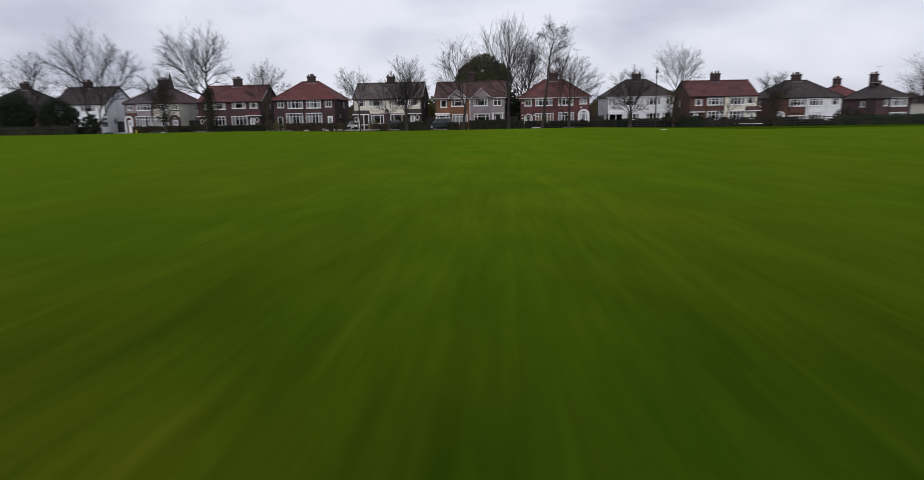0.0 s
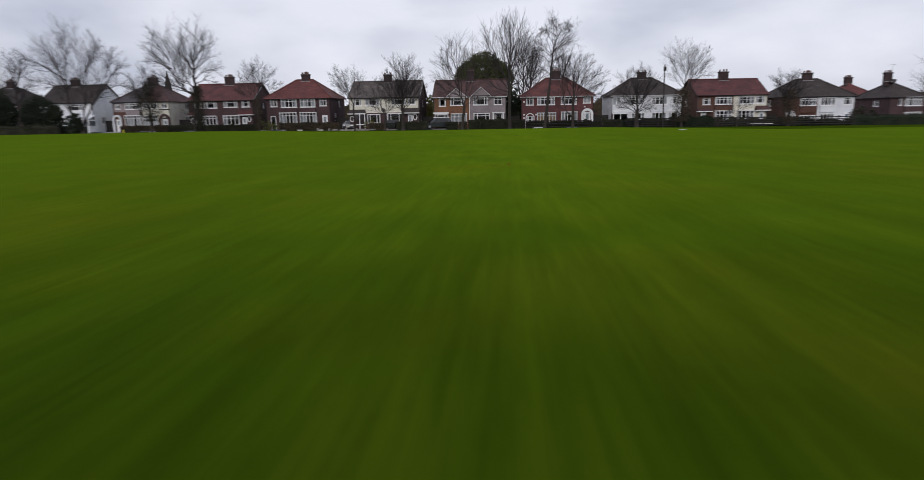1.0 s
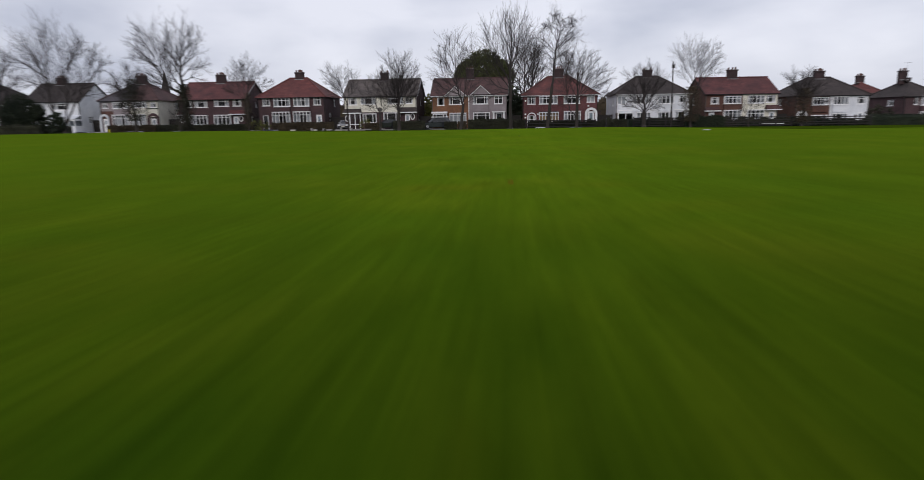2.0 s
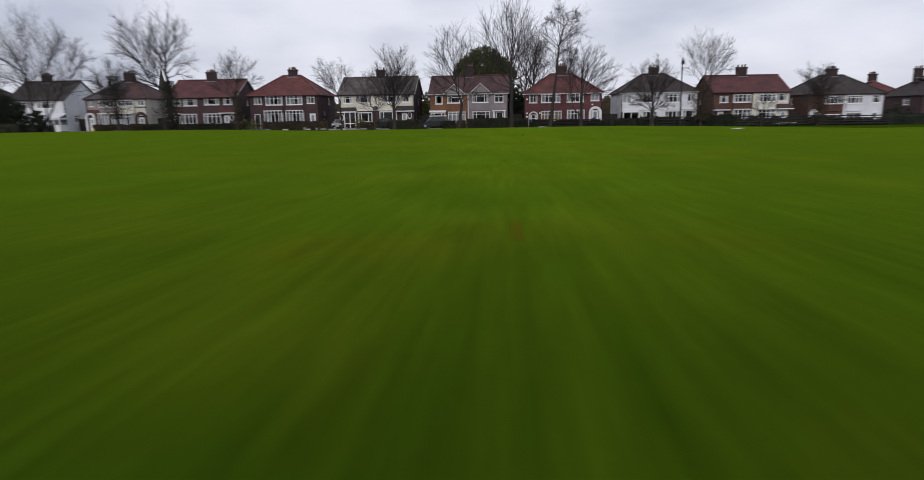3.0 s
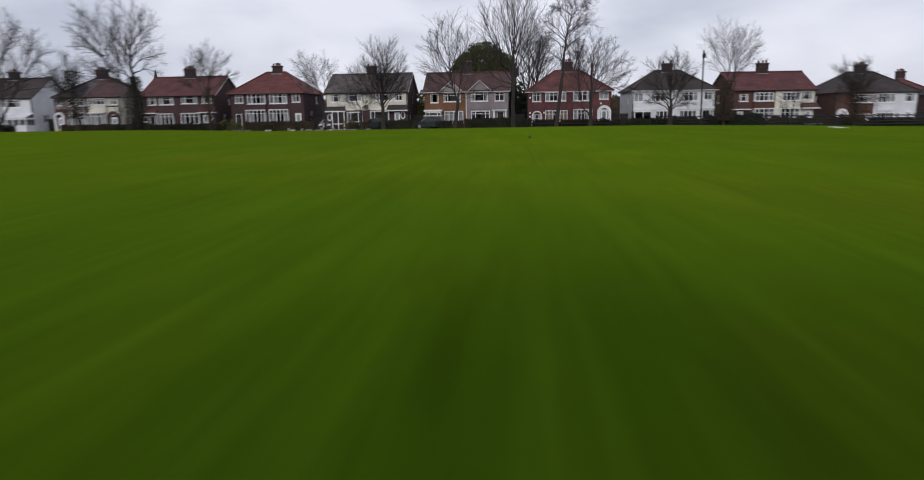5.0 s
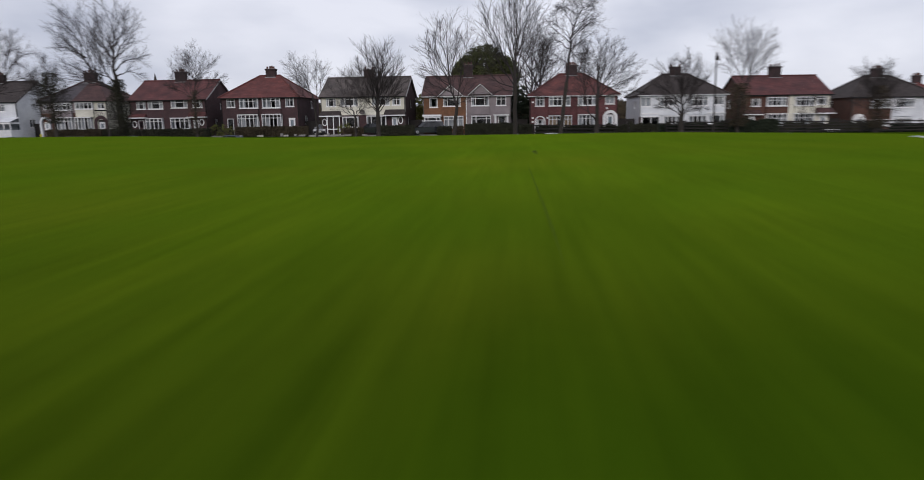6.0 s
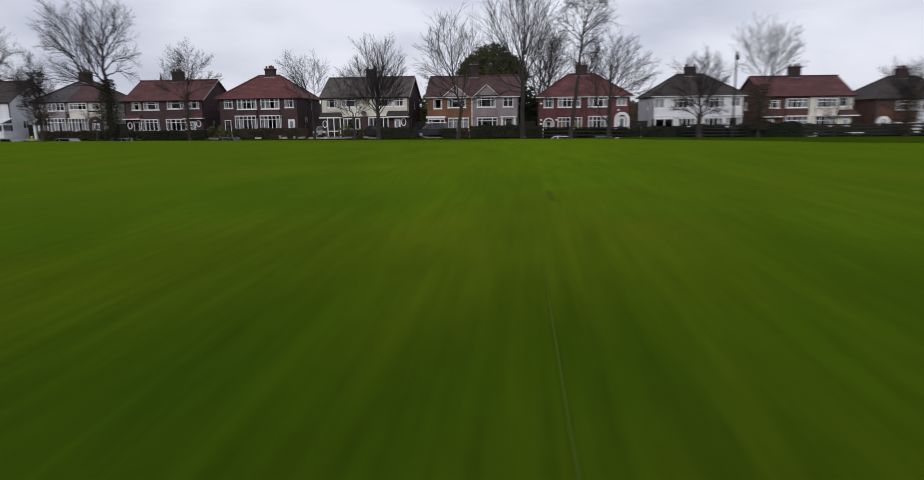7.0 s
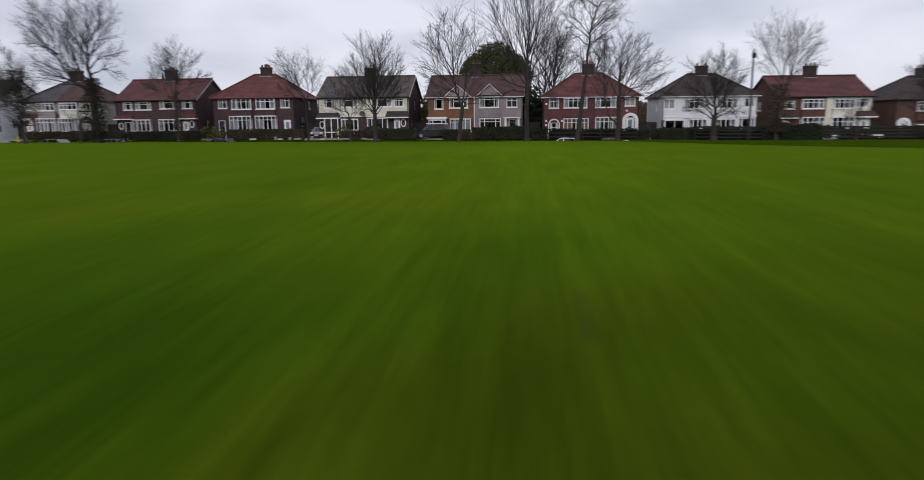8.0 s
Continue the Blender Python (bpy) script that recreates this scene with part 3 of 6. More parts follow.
def chimney(parent, u, v, z0, z1, w=0.95, d=0.62, pots=4, aerial=False):
    g = new("chimney")
    g.parent = parent
    s = Shape()
    s.box(u - w / 2, u + w / 2, v - d / 2, v + d / 2, z0, z1 - 0.42)
    part("chimney_shaft", s.data(), M_BRICK_CHIMNEY, g)
    for grow, low, high in ((0.05, 0.418, 0.30), (0.09, 0.298, 0.20)):
        s = Shape().box(u - w / 2 - grow, u + w / 2 + grow, v - d / 2 - grow, v + d / 2 + grow, z1 - low, z1 - high)
        part("corbel", s.data(), M_BRICK_CHIMNEY, g)
    s = Shape().box(u - w / 2 - 0.02, u + w / 2 + 0.02, v - d / 2 - 0.02, v + d / 2 + 0.02, z1 - 0.198, z1 - 0.16)
    part("flaunching", s.data(), M_LEAD, g)
    s = Shape()
    s.box(u - w / 2 - 0.12, u + w / 2 + 0.12, v - d / 2 - 0.14, v - d / 2 - 0.002, z0 + 0.62, z0 + 0.72)
    part("flashing", s.data(), M_LEAD, g)
    if aerial:
        rod = Shape().tube([(u + w / 2 + 0.04, v, z1 - 0.7), (u + w / 2 + 0.04, v, z1 + 1.1)], (0.016, 0.014), 5, True)
        rod.tube([(u + w / 2 - 0.5, v, z1 + 1.02), (u + w / 2 + 0.6, v, z1 + 1.02)], (0.01, 0.01), 4, True)
        for k in range(7):
            a = u + w / 2 - 0.45 + 0.16 * k
            rod.tube([(a, v - 0.22, z1 + 1.025), (a, v + 0.22, z1 + 1.025)], (0.008, 0.008), 4, True)
        part("aerial", rod.data(), M_RIM, g)
    for k in range(pots):
        x = u + w * (-0.34 + 0.68 * k / max(1, pots - 1)) + 0.05 * ((k * 5) % 3 - 1)
        h = 0.24 + 0.10 * ((k * 7) % 3) / 2
        s = Shape().tube([(x, v, z1 - 0.16), (x, v, z1 - 0.1 + h * 0.85), (x, v, z1 - 0.1 + h)], (0.14, 0.115, 0.13), 8, True)
        part("chimney_pot", s.data(), M_POT, g)


def canopy(parent, u0, u1, z0, z1, depth, mat):
    """A tiled lean-to over the door and ground floor."""
    s = Shape()
    slope(s, (u0, -depth, z0), (u1, -depth, z0), (u1 - 0.12, 0.0, z1), (u0 + 0.12, 0.0, z1), 0.22)
    s.poly([(u0, -depth, z0), (u0 + 0.12, 0, z1), (u0, 0, z0)])
    s.poly([(u1, 0, z0), (u1 - 0.12, 0, z1), (u1, -depth, z0)])
    g = part("porch_roof", s.data(), mat, parent)
    part("fascia", Shape().box(u0, u1, -depth - 0.02, 0.0, z0 - 0.14, z0 - 0.004).data(), M_PAINT, g)


def house(label, x0, yaw, ul, ur, depth, eaves, ridge, roof, tiles, mats, zones=(), windows=(), side=(), chimneys=(), y0=None, tiles2=None, over=0.27, category="house", group="houses along the street", verge=None, aerial=False, trim=None):
    """A two-storey house. u runs along its front from ul to ur; roof: hip or gable. windows: dicts for window(); side: windows in the end walls."""
    y0 = front(x0) if y0 is None else y0
    H = thing("house", pose(x0, y0, dip(x0), 0, 0, yaw), label, category, group)
    f3 = lambda u, v, z: (u, v, z)
    holes = [(w["u"][0], w["u"][1], w["z"][0], w["z"][1]) for w in windows if w.get("hole", True)]
    cut_wall("wall", H, f3, ul, ur, -0.6, eaves, holes, zones, mats)
    for sgn, uu in ((-1, ul), (1, ur)):
        # left wall: s runs from back to front; right wall: from front to back
        g3 = (lambda u, v, z: (ul + v, depth - u, z)) if sgn < 0 else (lambda u, v, z: (ur - v, u, z))
        mine = [w for w in side if w["end"] == sgn]
        hl = [(w["u"][0], w["u"][1], w["z"][0], w["z"][1]) for w in mine]
        wl = cut_wall("wall", H, g3, 0.0 if sgn < 0 else 0.242, depth - (0.242 if sgn < 0 else 0.0), -0.6, eaves - 0.003, hl, (), [mats[next((w["m"] for w in mine if "m" in w), 0 if sgn < 0 else zones[-1][4] if zones and zones[-1][1] >= ur - 0.3 and zones[-1][3] > 3 else 0)]])
        for w in mine:
            window(H, g3, *w["u"], *w["z"], w.get("n", 2), w.get("t", 0.3), 0.0, w.get("c", 0.5))
        if roof == "gable":
            s = Shape()
            tri = [(uu, 0.0, eaves - 0.003), (uu, depth, eaves - 0.003), (uu, depth / 2, ridge - 0.12)]
            s.prism(tri, (-0.24 * sgn, 0, 0))
            part("gable", s.data(), wl.data.materials[0], H)
    b3 = lambda u, v, z: (ur - 0.245 - u, depth - v, z)
    cut_wall("wall", H, b3, 0.0, ur - ul - 0.49, -0.6, eaves - 0.003, (), (), [mats[0]])
    part("floor", Shape().box(ul + 0.25, ur - 0.25, 0.25, depth - 0.25, 2.45, 2.6).data(), M_INSIDE, H)
    part("inner_wall", Shape().box(ul + 0.25, ur - 0.25, 2.8, 2.9, -0.2, 2.445).box(ul + 0.25, ur - 0.25, 2.8, 2.9, 2.605, eaves - 0.01).data(), M_INSIDE, H)
    # roof
    o = over
    dz = (ridge - eaves) / (depth / 2) * o
    ez, vm = eaves - dz + 0.05, depth / 2
    tl, tr = (tiles2 or tiles), tiles
    if roof == "hip":
        run = (depth / 2 + o) * 0.92
        rl, rr = ul - o + run, ur + o - run
    else:
        rl, rr = ul - 0.18, ur + 0.18
    el, er = (ul - o, ur + o) if roof == "hip" else (ul - 0.18, ur + 0.18)
    mid = (ul + ur) / 2
    if tiles2:
        s = Shape()
        slope(s, (el, -o, ez), (mid, -o, ez), (mid, vm, ridge), (rl, vm, ridge))
        part("roof", s.data(), tl, H)
        s = Shape()
        slope(s, (mid, -o, ez), (er, -o, ez), (rr, vm, ridge), (mid, vm, ridge))
        part("roof", s.data(), tr, H)
    else:
        s = Shape()
        slope(s, (el, -o, ez), (er, -o, ez), (rr, vm, ridge), (rl, vm, ridge))
        part("roof", s.data(), tiles, H)
    s = Shape()
    slope(s, (er, depth + o, ez), (el, depth + o, ez), (rl, vm, ridge), (rr, vm, ridge))
    if roof == "hip":
        slope(s, (er, -o, ez), (er, depth + o, ez), (rr, vm, ridge), (rr, vm, ridge))
    part("roof", s.data(), tr, H)
    if roof == "hip":
        s = Shape()
        slope(s, (el, depth + o, ez), (el, -o, ez), (rl, vm, ridge), (rl, vm, ridge))
        part("roof", s.data(), tl, H)
    caps = Shape()
    lines = [((rl, vm, ridge), (rr, vm, ridge))]
    if roof == "hip":
        lines += [((el, -o, ez), (rl, vm, ridge)), ((er, -o, ez), (rr, vm, ridge)), ((el, depth + o, ez), (rl, vm, ridge)), ((er, depth + o, ez), (rr, vm, ridge))]
    for a, b in lines:
        a, b = Vector(a), Vector(b)
        n = max(2, int((b - a).length / 0.42))
        for k in range(n):
            p, q = a.lerp(b, k / n), a.lerp(b, (k + 0.985) / n)
            caps.tube([p + Vector((0, 0, 0.03)), q + Vector((0, 0, 0.045))], (0.11, 0.12), 6, True)
    part("ridge_tiles", caps.data(), tr, H)
    if roof == "gable":
        for uu in (el, er):
            for va in (-o, depth + o):
                part("bargeboard", Shape().beam((uu, va, ez - 0.1), (uu, vm, ridge - 0.1), 0.05, 0.2, (1, 0, 0)).data(), verge or M_PAINT, H)
    s = Shape().box(el + 0.02, er - 0.02, -o + 0.02, -o + 0.05, ez - 0.13, ez - 0.012)
    s.box(el + 0.02, er - 0.02, -o + 0.051, 0.002, ez - 0.13, ez - 0.10)
    part("fascia", s.data(), trim or M_TRIM, H)
    s = Shape().box(el, er, -o - 0.11, -o + 0.015, ez - 0.09, ez - 0.02)
    part("gutter", s.data(), trim or M_BLACK, H)
    for a in (ul + 0.02, ur - 0.1):
        part("downpipe", Shape().box(a, a + 0.08, -0.11, -0.004, 0.0, ez - 0.1).data(), M_BLACK if not zones else M_TRIM, H)
    for w in windows:
        if w.get("open"):
            continue
        cu, cz = sum(w["u"]) / 2, w["z"][0] - 0.3
        mi = next((q[4] for q in zones if q[0] < cu < q[1] and q[2] < cz < q[3]), 0)
        window(H, f3, *w["u"], *w["z"], w.get("n", 3), w.get("t", 0.3), w.get("p", 0.0), w.get("c", 0.5), apron=mats[mi], cloth=w.get("cloth"))
    for u, v, z1, wd, pots in chimneys:
        chimney(H, u, v, ridge - 0.9, z1, wd, 0.62, pots, aerial)
    return H, f3


def W(u0, u1, z0, z1, n=3, t=0.3, p=0.0, c=0.5, **k):
    return dict(u=(u0, u1), z=(z0, z1), n=n, t=t, p=p, c=c, **k)


def S(end, u0, u1, z0, z1, n=2, **k):
    return dict(end=end, u=(u0, u1), z=(z0, z1), n=n, **k)


def house_white_gabled():
    H, f = house("white rendered house with dark gabled roof behind bushes", -63.5, -5, -7.2, 2.2, 8.6, 5.0, 7.9, "gable", M_TILE_DARK, [M_WHITE],
                 verge=M_TRIM, windows=[W(-6.0, -3.6, 3.6, 4.6), W(-2.4, 0.4, 3.6, 4.6), W(-5.8, -3.4, 0.9, 2.3, 4, p=0.5)],
                 side=[S(1, 2.0, 3.1, 1.4, 2.5), S(1, 4.6, 5.6, 1.4, 2.4), S(1, 5.4, 6.2, 3.6, 4.5)], chimneys=[(-3.4, 4.3, 9.1, 1.5, 4)])
    # glazed lean-to along the front
    g = new("sun_porch")
    g.parent = H
    part("dwarf_wall", Shape().box(-2.6, 2.3, -1.7, -1.55, -0.3, 0.95).box(2.15, 2.3, -1.549, -0.003, -0.3, 0.95).box(-2.6, -2.45, -1.549, -0.003, -0.3, 0.95).data(), M_WHITE, g)
    s = Shape().box(-2.62, 2.32, -1.72, -1.6, 0.952, 1.04).box(-2.62, 2.32, -1.72, -1.6, 1.86, 2.1).box(2.2, 2.32, -1.599, -0.003, 0.952, 1.04).box(2.2, 2.32, -1.599, -0.003, 1.86, 2.1)
    for k in range(6):
        a = -2.62 + 4.82 * k / 5
        s.box(a, a + 0.12, -1.7, -1.62, 1.042, 1.858)
    part("porch_frame", s.data(), M_UPVC, g)
    for k in range(5):
        a = -2.5 + 4.82 * k / 5
        part("pane", Shape().poly([(a, -1.66, 1.04), (a + 0.85, -1.66, 1.04), (a + 0.85, -1.66, 1.86), (a, -1.66, 1.86)]).data(), M_GLASS, g)
    part("pane", Shape().poly([(2.26, -1.6, 1.04), (2.26, -0.01, 1.04), (2.26, -0.01, 1.86), (2.26, -1.6, 1.86)]).data(), M_GLASS, g)
    part("porch_roof", Shape().prism([(-2.7, -1.8, 2.1), (-2.7, -0.003, 2.75), (-2.7, -0.003, 2.81), (-2.7, -1.8, 2.16)], (5.1, 0, 0)).data(), M_WHITE, g)


def house_arched_doors():
    H, f = house("semi-detached pair, cream render and grey pebbledash, brown hipped roof", -50, -5, -7.9, 1.9, 8.6, 5.0, 7.8, "hip", M_TILE_BROWN, [M_CREAM, M_GREY, M_BRICK_BROWN],
                 zones=[(-7.9, -2.8, 3.3, 5.0, 1), (-7.9, -2.8, -0.6, 3.3, 2), (-2.8, 1.9, 3.1, 5.0, 0)], tiles2=M_TILE_PURPLE,
                 windows=[W(-5.55, -3.15, 3.7, 4.65, 4, 0.35, 0.35), W(-2.5, 0.0, 3.8, 4.65, 4, 0.35, 0.35), W(0.5, 1.5, 3.8, 4.6, 2), W(-7.5, -6.6, 3.8, 4.6, 2),
                          W(-5.8, -3.15, 1.0, 2.7, 5, 0.3, 0.5, 0.8), W(-2.7, -0.35, 1.0, 2.7, 5, 0.3, 0.5, 0.8),
                          dict(u=(0.28, 1.37), z=(0.02, 2.3), open=True)],
                 side=[S(1, 4.9, 6.1, 1.5, 2.5, c=0.0), S(1, 5.0, 6.2, 3.7, 4.7)], chimneys=[(-3.0, 4.3, 9.2, 1.7, 4)])
    arch(H, f, -0.2, 1.85, 0.0, 2.9, 0.44, M_BRICK_DARK, 0.07)
    arch(H, f, -8.05, -6.5, 0.0, 2.85, 0.28, M_WHITE, 0.3)
    front_door(H, f, 0.42, 1.24, 0.0, 2.05, M_UPVC, 0.16)
    front_door(H, f, -7.5, -6.8, 0.0, 2.1, M_UPVC, -0.08)
    part("string_course", Shape().box(-2.7, 1.9, -0.06, -0.003, 3.52, 3.66).data(), M_BLACK, H)


def house_red_gabled():
    H, f = house("dark brick semi-detached pair with red gabled roof and ovals", -38, -5, -6.9, 4.0, 8.6, 5.0, 7.7, "gable", M_TILE_WINE, [M_BRICK_DARK], verge=M_LEAD,
                 windows=[W(-5.95, -4.6, 3.7, 4.7), W(-4.3, -2.1, 3.7, 4.7), W(-1.0, 1.4, 3.8, 4.85), W(2.05, 3.45, 3.8, 4.85),
                          W(-4.6, -2.2, 1.0, 2.45, 4, 0.28, 0.4, 0.3), W(-1.05, 1.6, 1.0, 2.45, 4, 0.28, 0.4, 0.3)],
                 side=[S(1, 2.2, 3.0, 1.4, 2.3), S(1, 4.0, 4.6, 5.0 - 1.3, 5.0 - 0.5)], chimneys=[(-1.5, 4.3, 9.1, 1.5, 4)])
    canopy(H, -7.0, -4.5, 2.6, 3.1, 0.7, M_TILE_WINE)
    canopy(H, 1.5, 4.05, 2.6, 3.2, 0.7, M_TILE_WINE)
    oval(H, f, -6.4, 1.7, 0.34, 0.46)
    oval(H, f, 3.2, 1.85, 0.34, 0.46)
    front_door(H, f, 2.05, 2.8, 0.0, 2.2, M_UPVC, -0.07)
    front_door(H, f, -5.8, -5.0, 0.0, 2.2, M_BRICK_DARK, -0.07)


def house_red_hipped():
    H, f = house("dark brown brick semi-detached pair with bright red hipped roof", -25.5, -5, -6.45, 4.25, 8.6, 5.15, 8.15, "hip", M_TILE_RED, [M_BRICK_DARK],
                 windows=[W(-3.8, -1.25, 3.65, 4.95, 4, 0.3, 0.25, 0.5), W(-0.62, 1.82, 3.65, 4.95, 4, 0.3, 0.25, 0.7), W(2.45, 3.65, 3.8, 5.0, 2), W(-5.7, -4.5, 3.8, 4.9, 2),
                          W(-4.1, -1.3, 0.9, 2.8, 5, 0.25, 0.5, 0.5), W(-0.73, 1.95, 0.9, 2.8, 5, 0.25, 0.5, 0.6)],
                 side=[S(1, 2.2, 3.4, 1.5, 2.6), S(1, 5.0, 5.9, 3.7, 4.7)], chimneys=[(-0.9, 4.3, 9.25, 1.35, 4)])
    front_door(H, f, 2.85, 3.7, 0.0, 2.3, M_UPVC, -0.07)
    front_door(H, f, -5.7, -4.85, 0.0, 2.3, M_BLACK, -0.07)


def house_cream_gabled():
    H, f = house("cream and dark brick semi-detached pair under grey gabled roof", -12, -5, -6.25, 5.05, 8.6, 5.08, 7.68, "gable", M_TILE_GREY, [M_BRICK_DARK, M_CREAM],
                 zones=[(-6.25, 5.05, 2.6, 5.08, 1), (5.0, 5.05, -0.6, 2.0, 0)],
                 verge=M_LEAD, windows=[W(-5.55, -4.2, 3.75, 4.8), W(-3.65, -1.25, 3.8, 4.9, 3, 0.25, 0.0, 0.6), W(0.6, 3.0, 3.8, 4.9, 3, 0.25, 0.0, 0.5), W(3.3, 4.5, 3.8, 4.8, 2),
                          W(-3.3, -1.2, 1.0, 2.35, 3, 0.0, 0.45, 0.1), W(-0.05, 2.5, 1.0, 2.45, 3, 0.0, 0.45, 0.1)],
                 side=[S(1, 4.2, 5.0, 3.6, 4.6, m=0), S(1, 2.0, 2.6, 1.3, 2.2)], chimneys=[(-0.6, 4.3, 8.95, 1.3, 2)])
    canopy(H, -6.35, -3.5, 2.55, 3.15, 0.8, M_TILE_DARK)
    canopy(H, 2.3, 5.15, 2.55, 3.25, 0.8, M_TILE_DARK)
    oval(H, f, -5.85, 1.7, 0.34, 0.48)
    oval(H, f, 4.4, 1.85, 0.34, 0.5)
    front_door(H, f, 3.25, 4.0, 0.0, 2.25, M_UPVC, -0.07)
    # glazed white porch
    g = new("porch")
    g.parent = H
    s = Shape()
    for u in (-5.2, -4.38, -3.56):
        s.box(u - 0.05, u + 0.05, -1.0, -0.9, 0.0, 2.4)
    s.box(-5.25, -3.51, -1.01, -0.89, 2.401, 2.55).box(-5.25, -3.51, -1.01, -0.89, 0.75, 0.85).box(-5.25, -5.15, -0.899, -0.003, 2.401, 2.55).box(-3.61, -3.51, -0.899, -0.003, 2.401, 2.55)
    part("porch_frame", s.data(), M_UPVC, g)
    part("pane", Shape().poly([(-5.2, -0.95, 0.1), (-3.56, -0.95, 0.1), (-3.56, -0.95, 2.4), (-5.2, -0.95, 2.4)]).data(), M_GLASS, g)
    # satellite dish
    g = new("satellite_dish")
    g.parent = H
    s = Shape()
    for k in range(14):
        a, b = 2 * math.pi * k / 14, 2 * math.pi * (k + 1) / 14
        s.poly([(-0.6, -0.38, 2.98), (-0.6 + 0.36 * math.cos(a), -0.46, 2.98 + 0.33 * math.sin(a)), (-0.6 + 0.36 * math.cos(b), -0.46, 2.98 + 0.33 * math.sin(b))])
    part("dish", s.data(), M_TRIM, g)
    part("arm", Shape().beam((-0.6, 0.0, 2.85), (-0.6, -0.38, 2.98), 0.04, 0.04).data(), M_BLACK, g)


def front_gable(H, c, w, z0, z1, wall_mat, tiles):
    """A small pediment over a bay, with white bargeboards."""
    g = part("front_gable", Shape().prism([(c - w, -0.34, z0), (c + w, -0.34, z0), (c, -0.34, z1)], (0, 0.3, 0)).data(), wall_mat, H)
    s = Shape()
    for sg in (-1, 1):
        s.beam((c + sg * (w + 0.22), -0.5, z0 - 0.12), (c, -0.5, z1 + 0.1), 0.06, 0.30, (0, 1, 0))
    part("bargeboard", s.data(), M_UPVC, g)
    s = Shape()
    back = 3.0
    slope(s, (c - w - 0.25, -0.52, z0 - 0.1), (c, -0.52, z1 + 0.18), (c, back, z1 + 0.18), (c - w - 0.25, -0.1, z0 - 0.1))
    slope(s, (c, -0.52, z1 + 0.18), (c + w + 0.25, -0.52, z0 - 0.1), (c + w + 0.25, -0.1, z0 - 0.1), (c, back, z1 + 0.18))
    part("roof", s.data(), tiles, g)


def house_two_tone():
    H, f = house("semi-detached pair, half orange brick and half grey pebbledash", 1.5, -5, -6.1, 5.3, 8.6, 5.0, 7.66, "gable", M_TILE_BROWN, [M_BRICK_ORANGE, M_GREY],
                 zones=[(-0.45, 5.3, -0.6, 5.0, 1)],
                 trim=M_PAINT, verge=M_TRIM, windows=[W(-5.3, -4.2, 3.5, 4.65, 1, 0.0), W(-3.5, -1.2, 3.6, 4.75, 3, 0.3, 0.0, 0.25), W(0.2, 2.5, 3.6, 4.9, 3, 0.3, 0.2, 0.3), W(3.4, 4.7, 3.6, 4.75, 2, 0.3, 0.0, 0.2),
                          W(-3.4, -0.85, 0.8, 2.3, 4, 0.25, 0.3, 1.0), W(0.2, 2.75, 0.8, 2.3, 3, 0.25, 0.3, 0.12), W(-5.9, -3.8, 1.0, 2.2, 3, 0.0, 0.9, 0.0)],
                 side=[], chimneys=[(-0.5, 4.3, 9.3, 1.15, 3)])
    front_gable(H, -2.45, 1.45, 4.95, 6.15, M_GREY, M_TILE_BROWN)
    front_gable(H, 1.4, 1.35, 5.05, 6.2, M_GREY, M_TILE_BROWN)
    front_door(H, f, 3.7, 4.6, 0.0, 2.2, M_BLACK, -0.07)
    s = Shape().box(3.2, 3.45, -0.5, -0.002, 0.0, 2.3).box(4.75, 5.0, -0.5, -0.002, 0.0, 2.3).box(3.1, 5.1, -0.6, -0.003, 2.302, 2.45)
    part("door_surround", s.data(), M_PAINT, H)
    part("parapet", Shape().box(-6.1, -3.7, -1.0, -0.003, 2.3, 2.55).data(), M_UPVC, H)
    part("downpipe", Shape().box(-0.5, -0.4, -0.12, -0.003, 0.0, 4.8).data(), M_PAINT, H)


def house_red_arches():
    H, f = house("red brick semi-detached pair with rust hipped roof, white arches", 15.5, -5, -6.25, 4.95, 8.6, 5.0, 7.85, "hip", M_TILE_RUST, [M_BRICK_RED],
                 trim=M_PAINT, windows=[W(-5.55, -4.35, 3.6, 4.75, 2), W(-3.8, -1.05, 3.6, 4.75, 5, 0.3, 0.3), W(-0.1, 2.3, 3.6, 4.8, 4, 0.3, 0.3), W(3.35, 4.55, 3.75, 4.95, 2, 0.3, 0.0, 1.0),
                          W(-3.8, -0.85, 0.85, 2.35, 6, 0.3, 0.5, 0.8, cloth=M_WARM_CURTAIN), W(-0.05, 2.45, 0.85, 2.45, 5, 0.3, 0.5, 0.6),
                          dict(u=(-5.4, -4.4), z=(0.02, 1.9), n=3, t=0.3, c=0.6)],
                 side=[S(-1, 3.5, 4.5, 3.7, 4.6)], chimneys=[(-0.65, 4.3, 9.2, 1.5, 4)])
    arch(H, f, -5.6, -4.2, 0.0, 2.35, 0.14, M_PAINT, 0.06)
    arch(H, f, 3.1, 4.92, 0.0, 2.95, 0.36, M_PAINT, 0.35)
    front_door(H, f, 3.55, 4.47, 0.0, 2.4, M_UPVC, -0.07)
    for u, z in ((-5.85, 2.0), (-5.85, 1.5), (-5.85, 4.0), (-3.95, 2.0), (3.6, 3.1)):
        part("wall_box", Shape().box(u - 0.12, u + 0.12, -0.1, -0.003, z, z + 0.2).data(), M_PAINT, H)


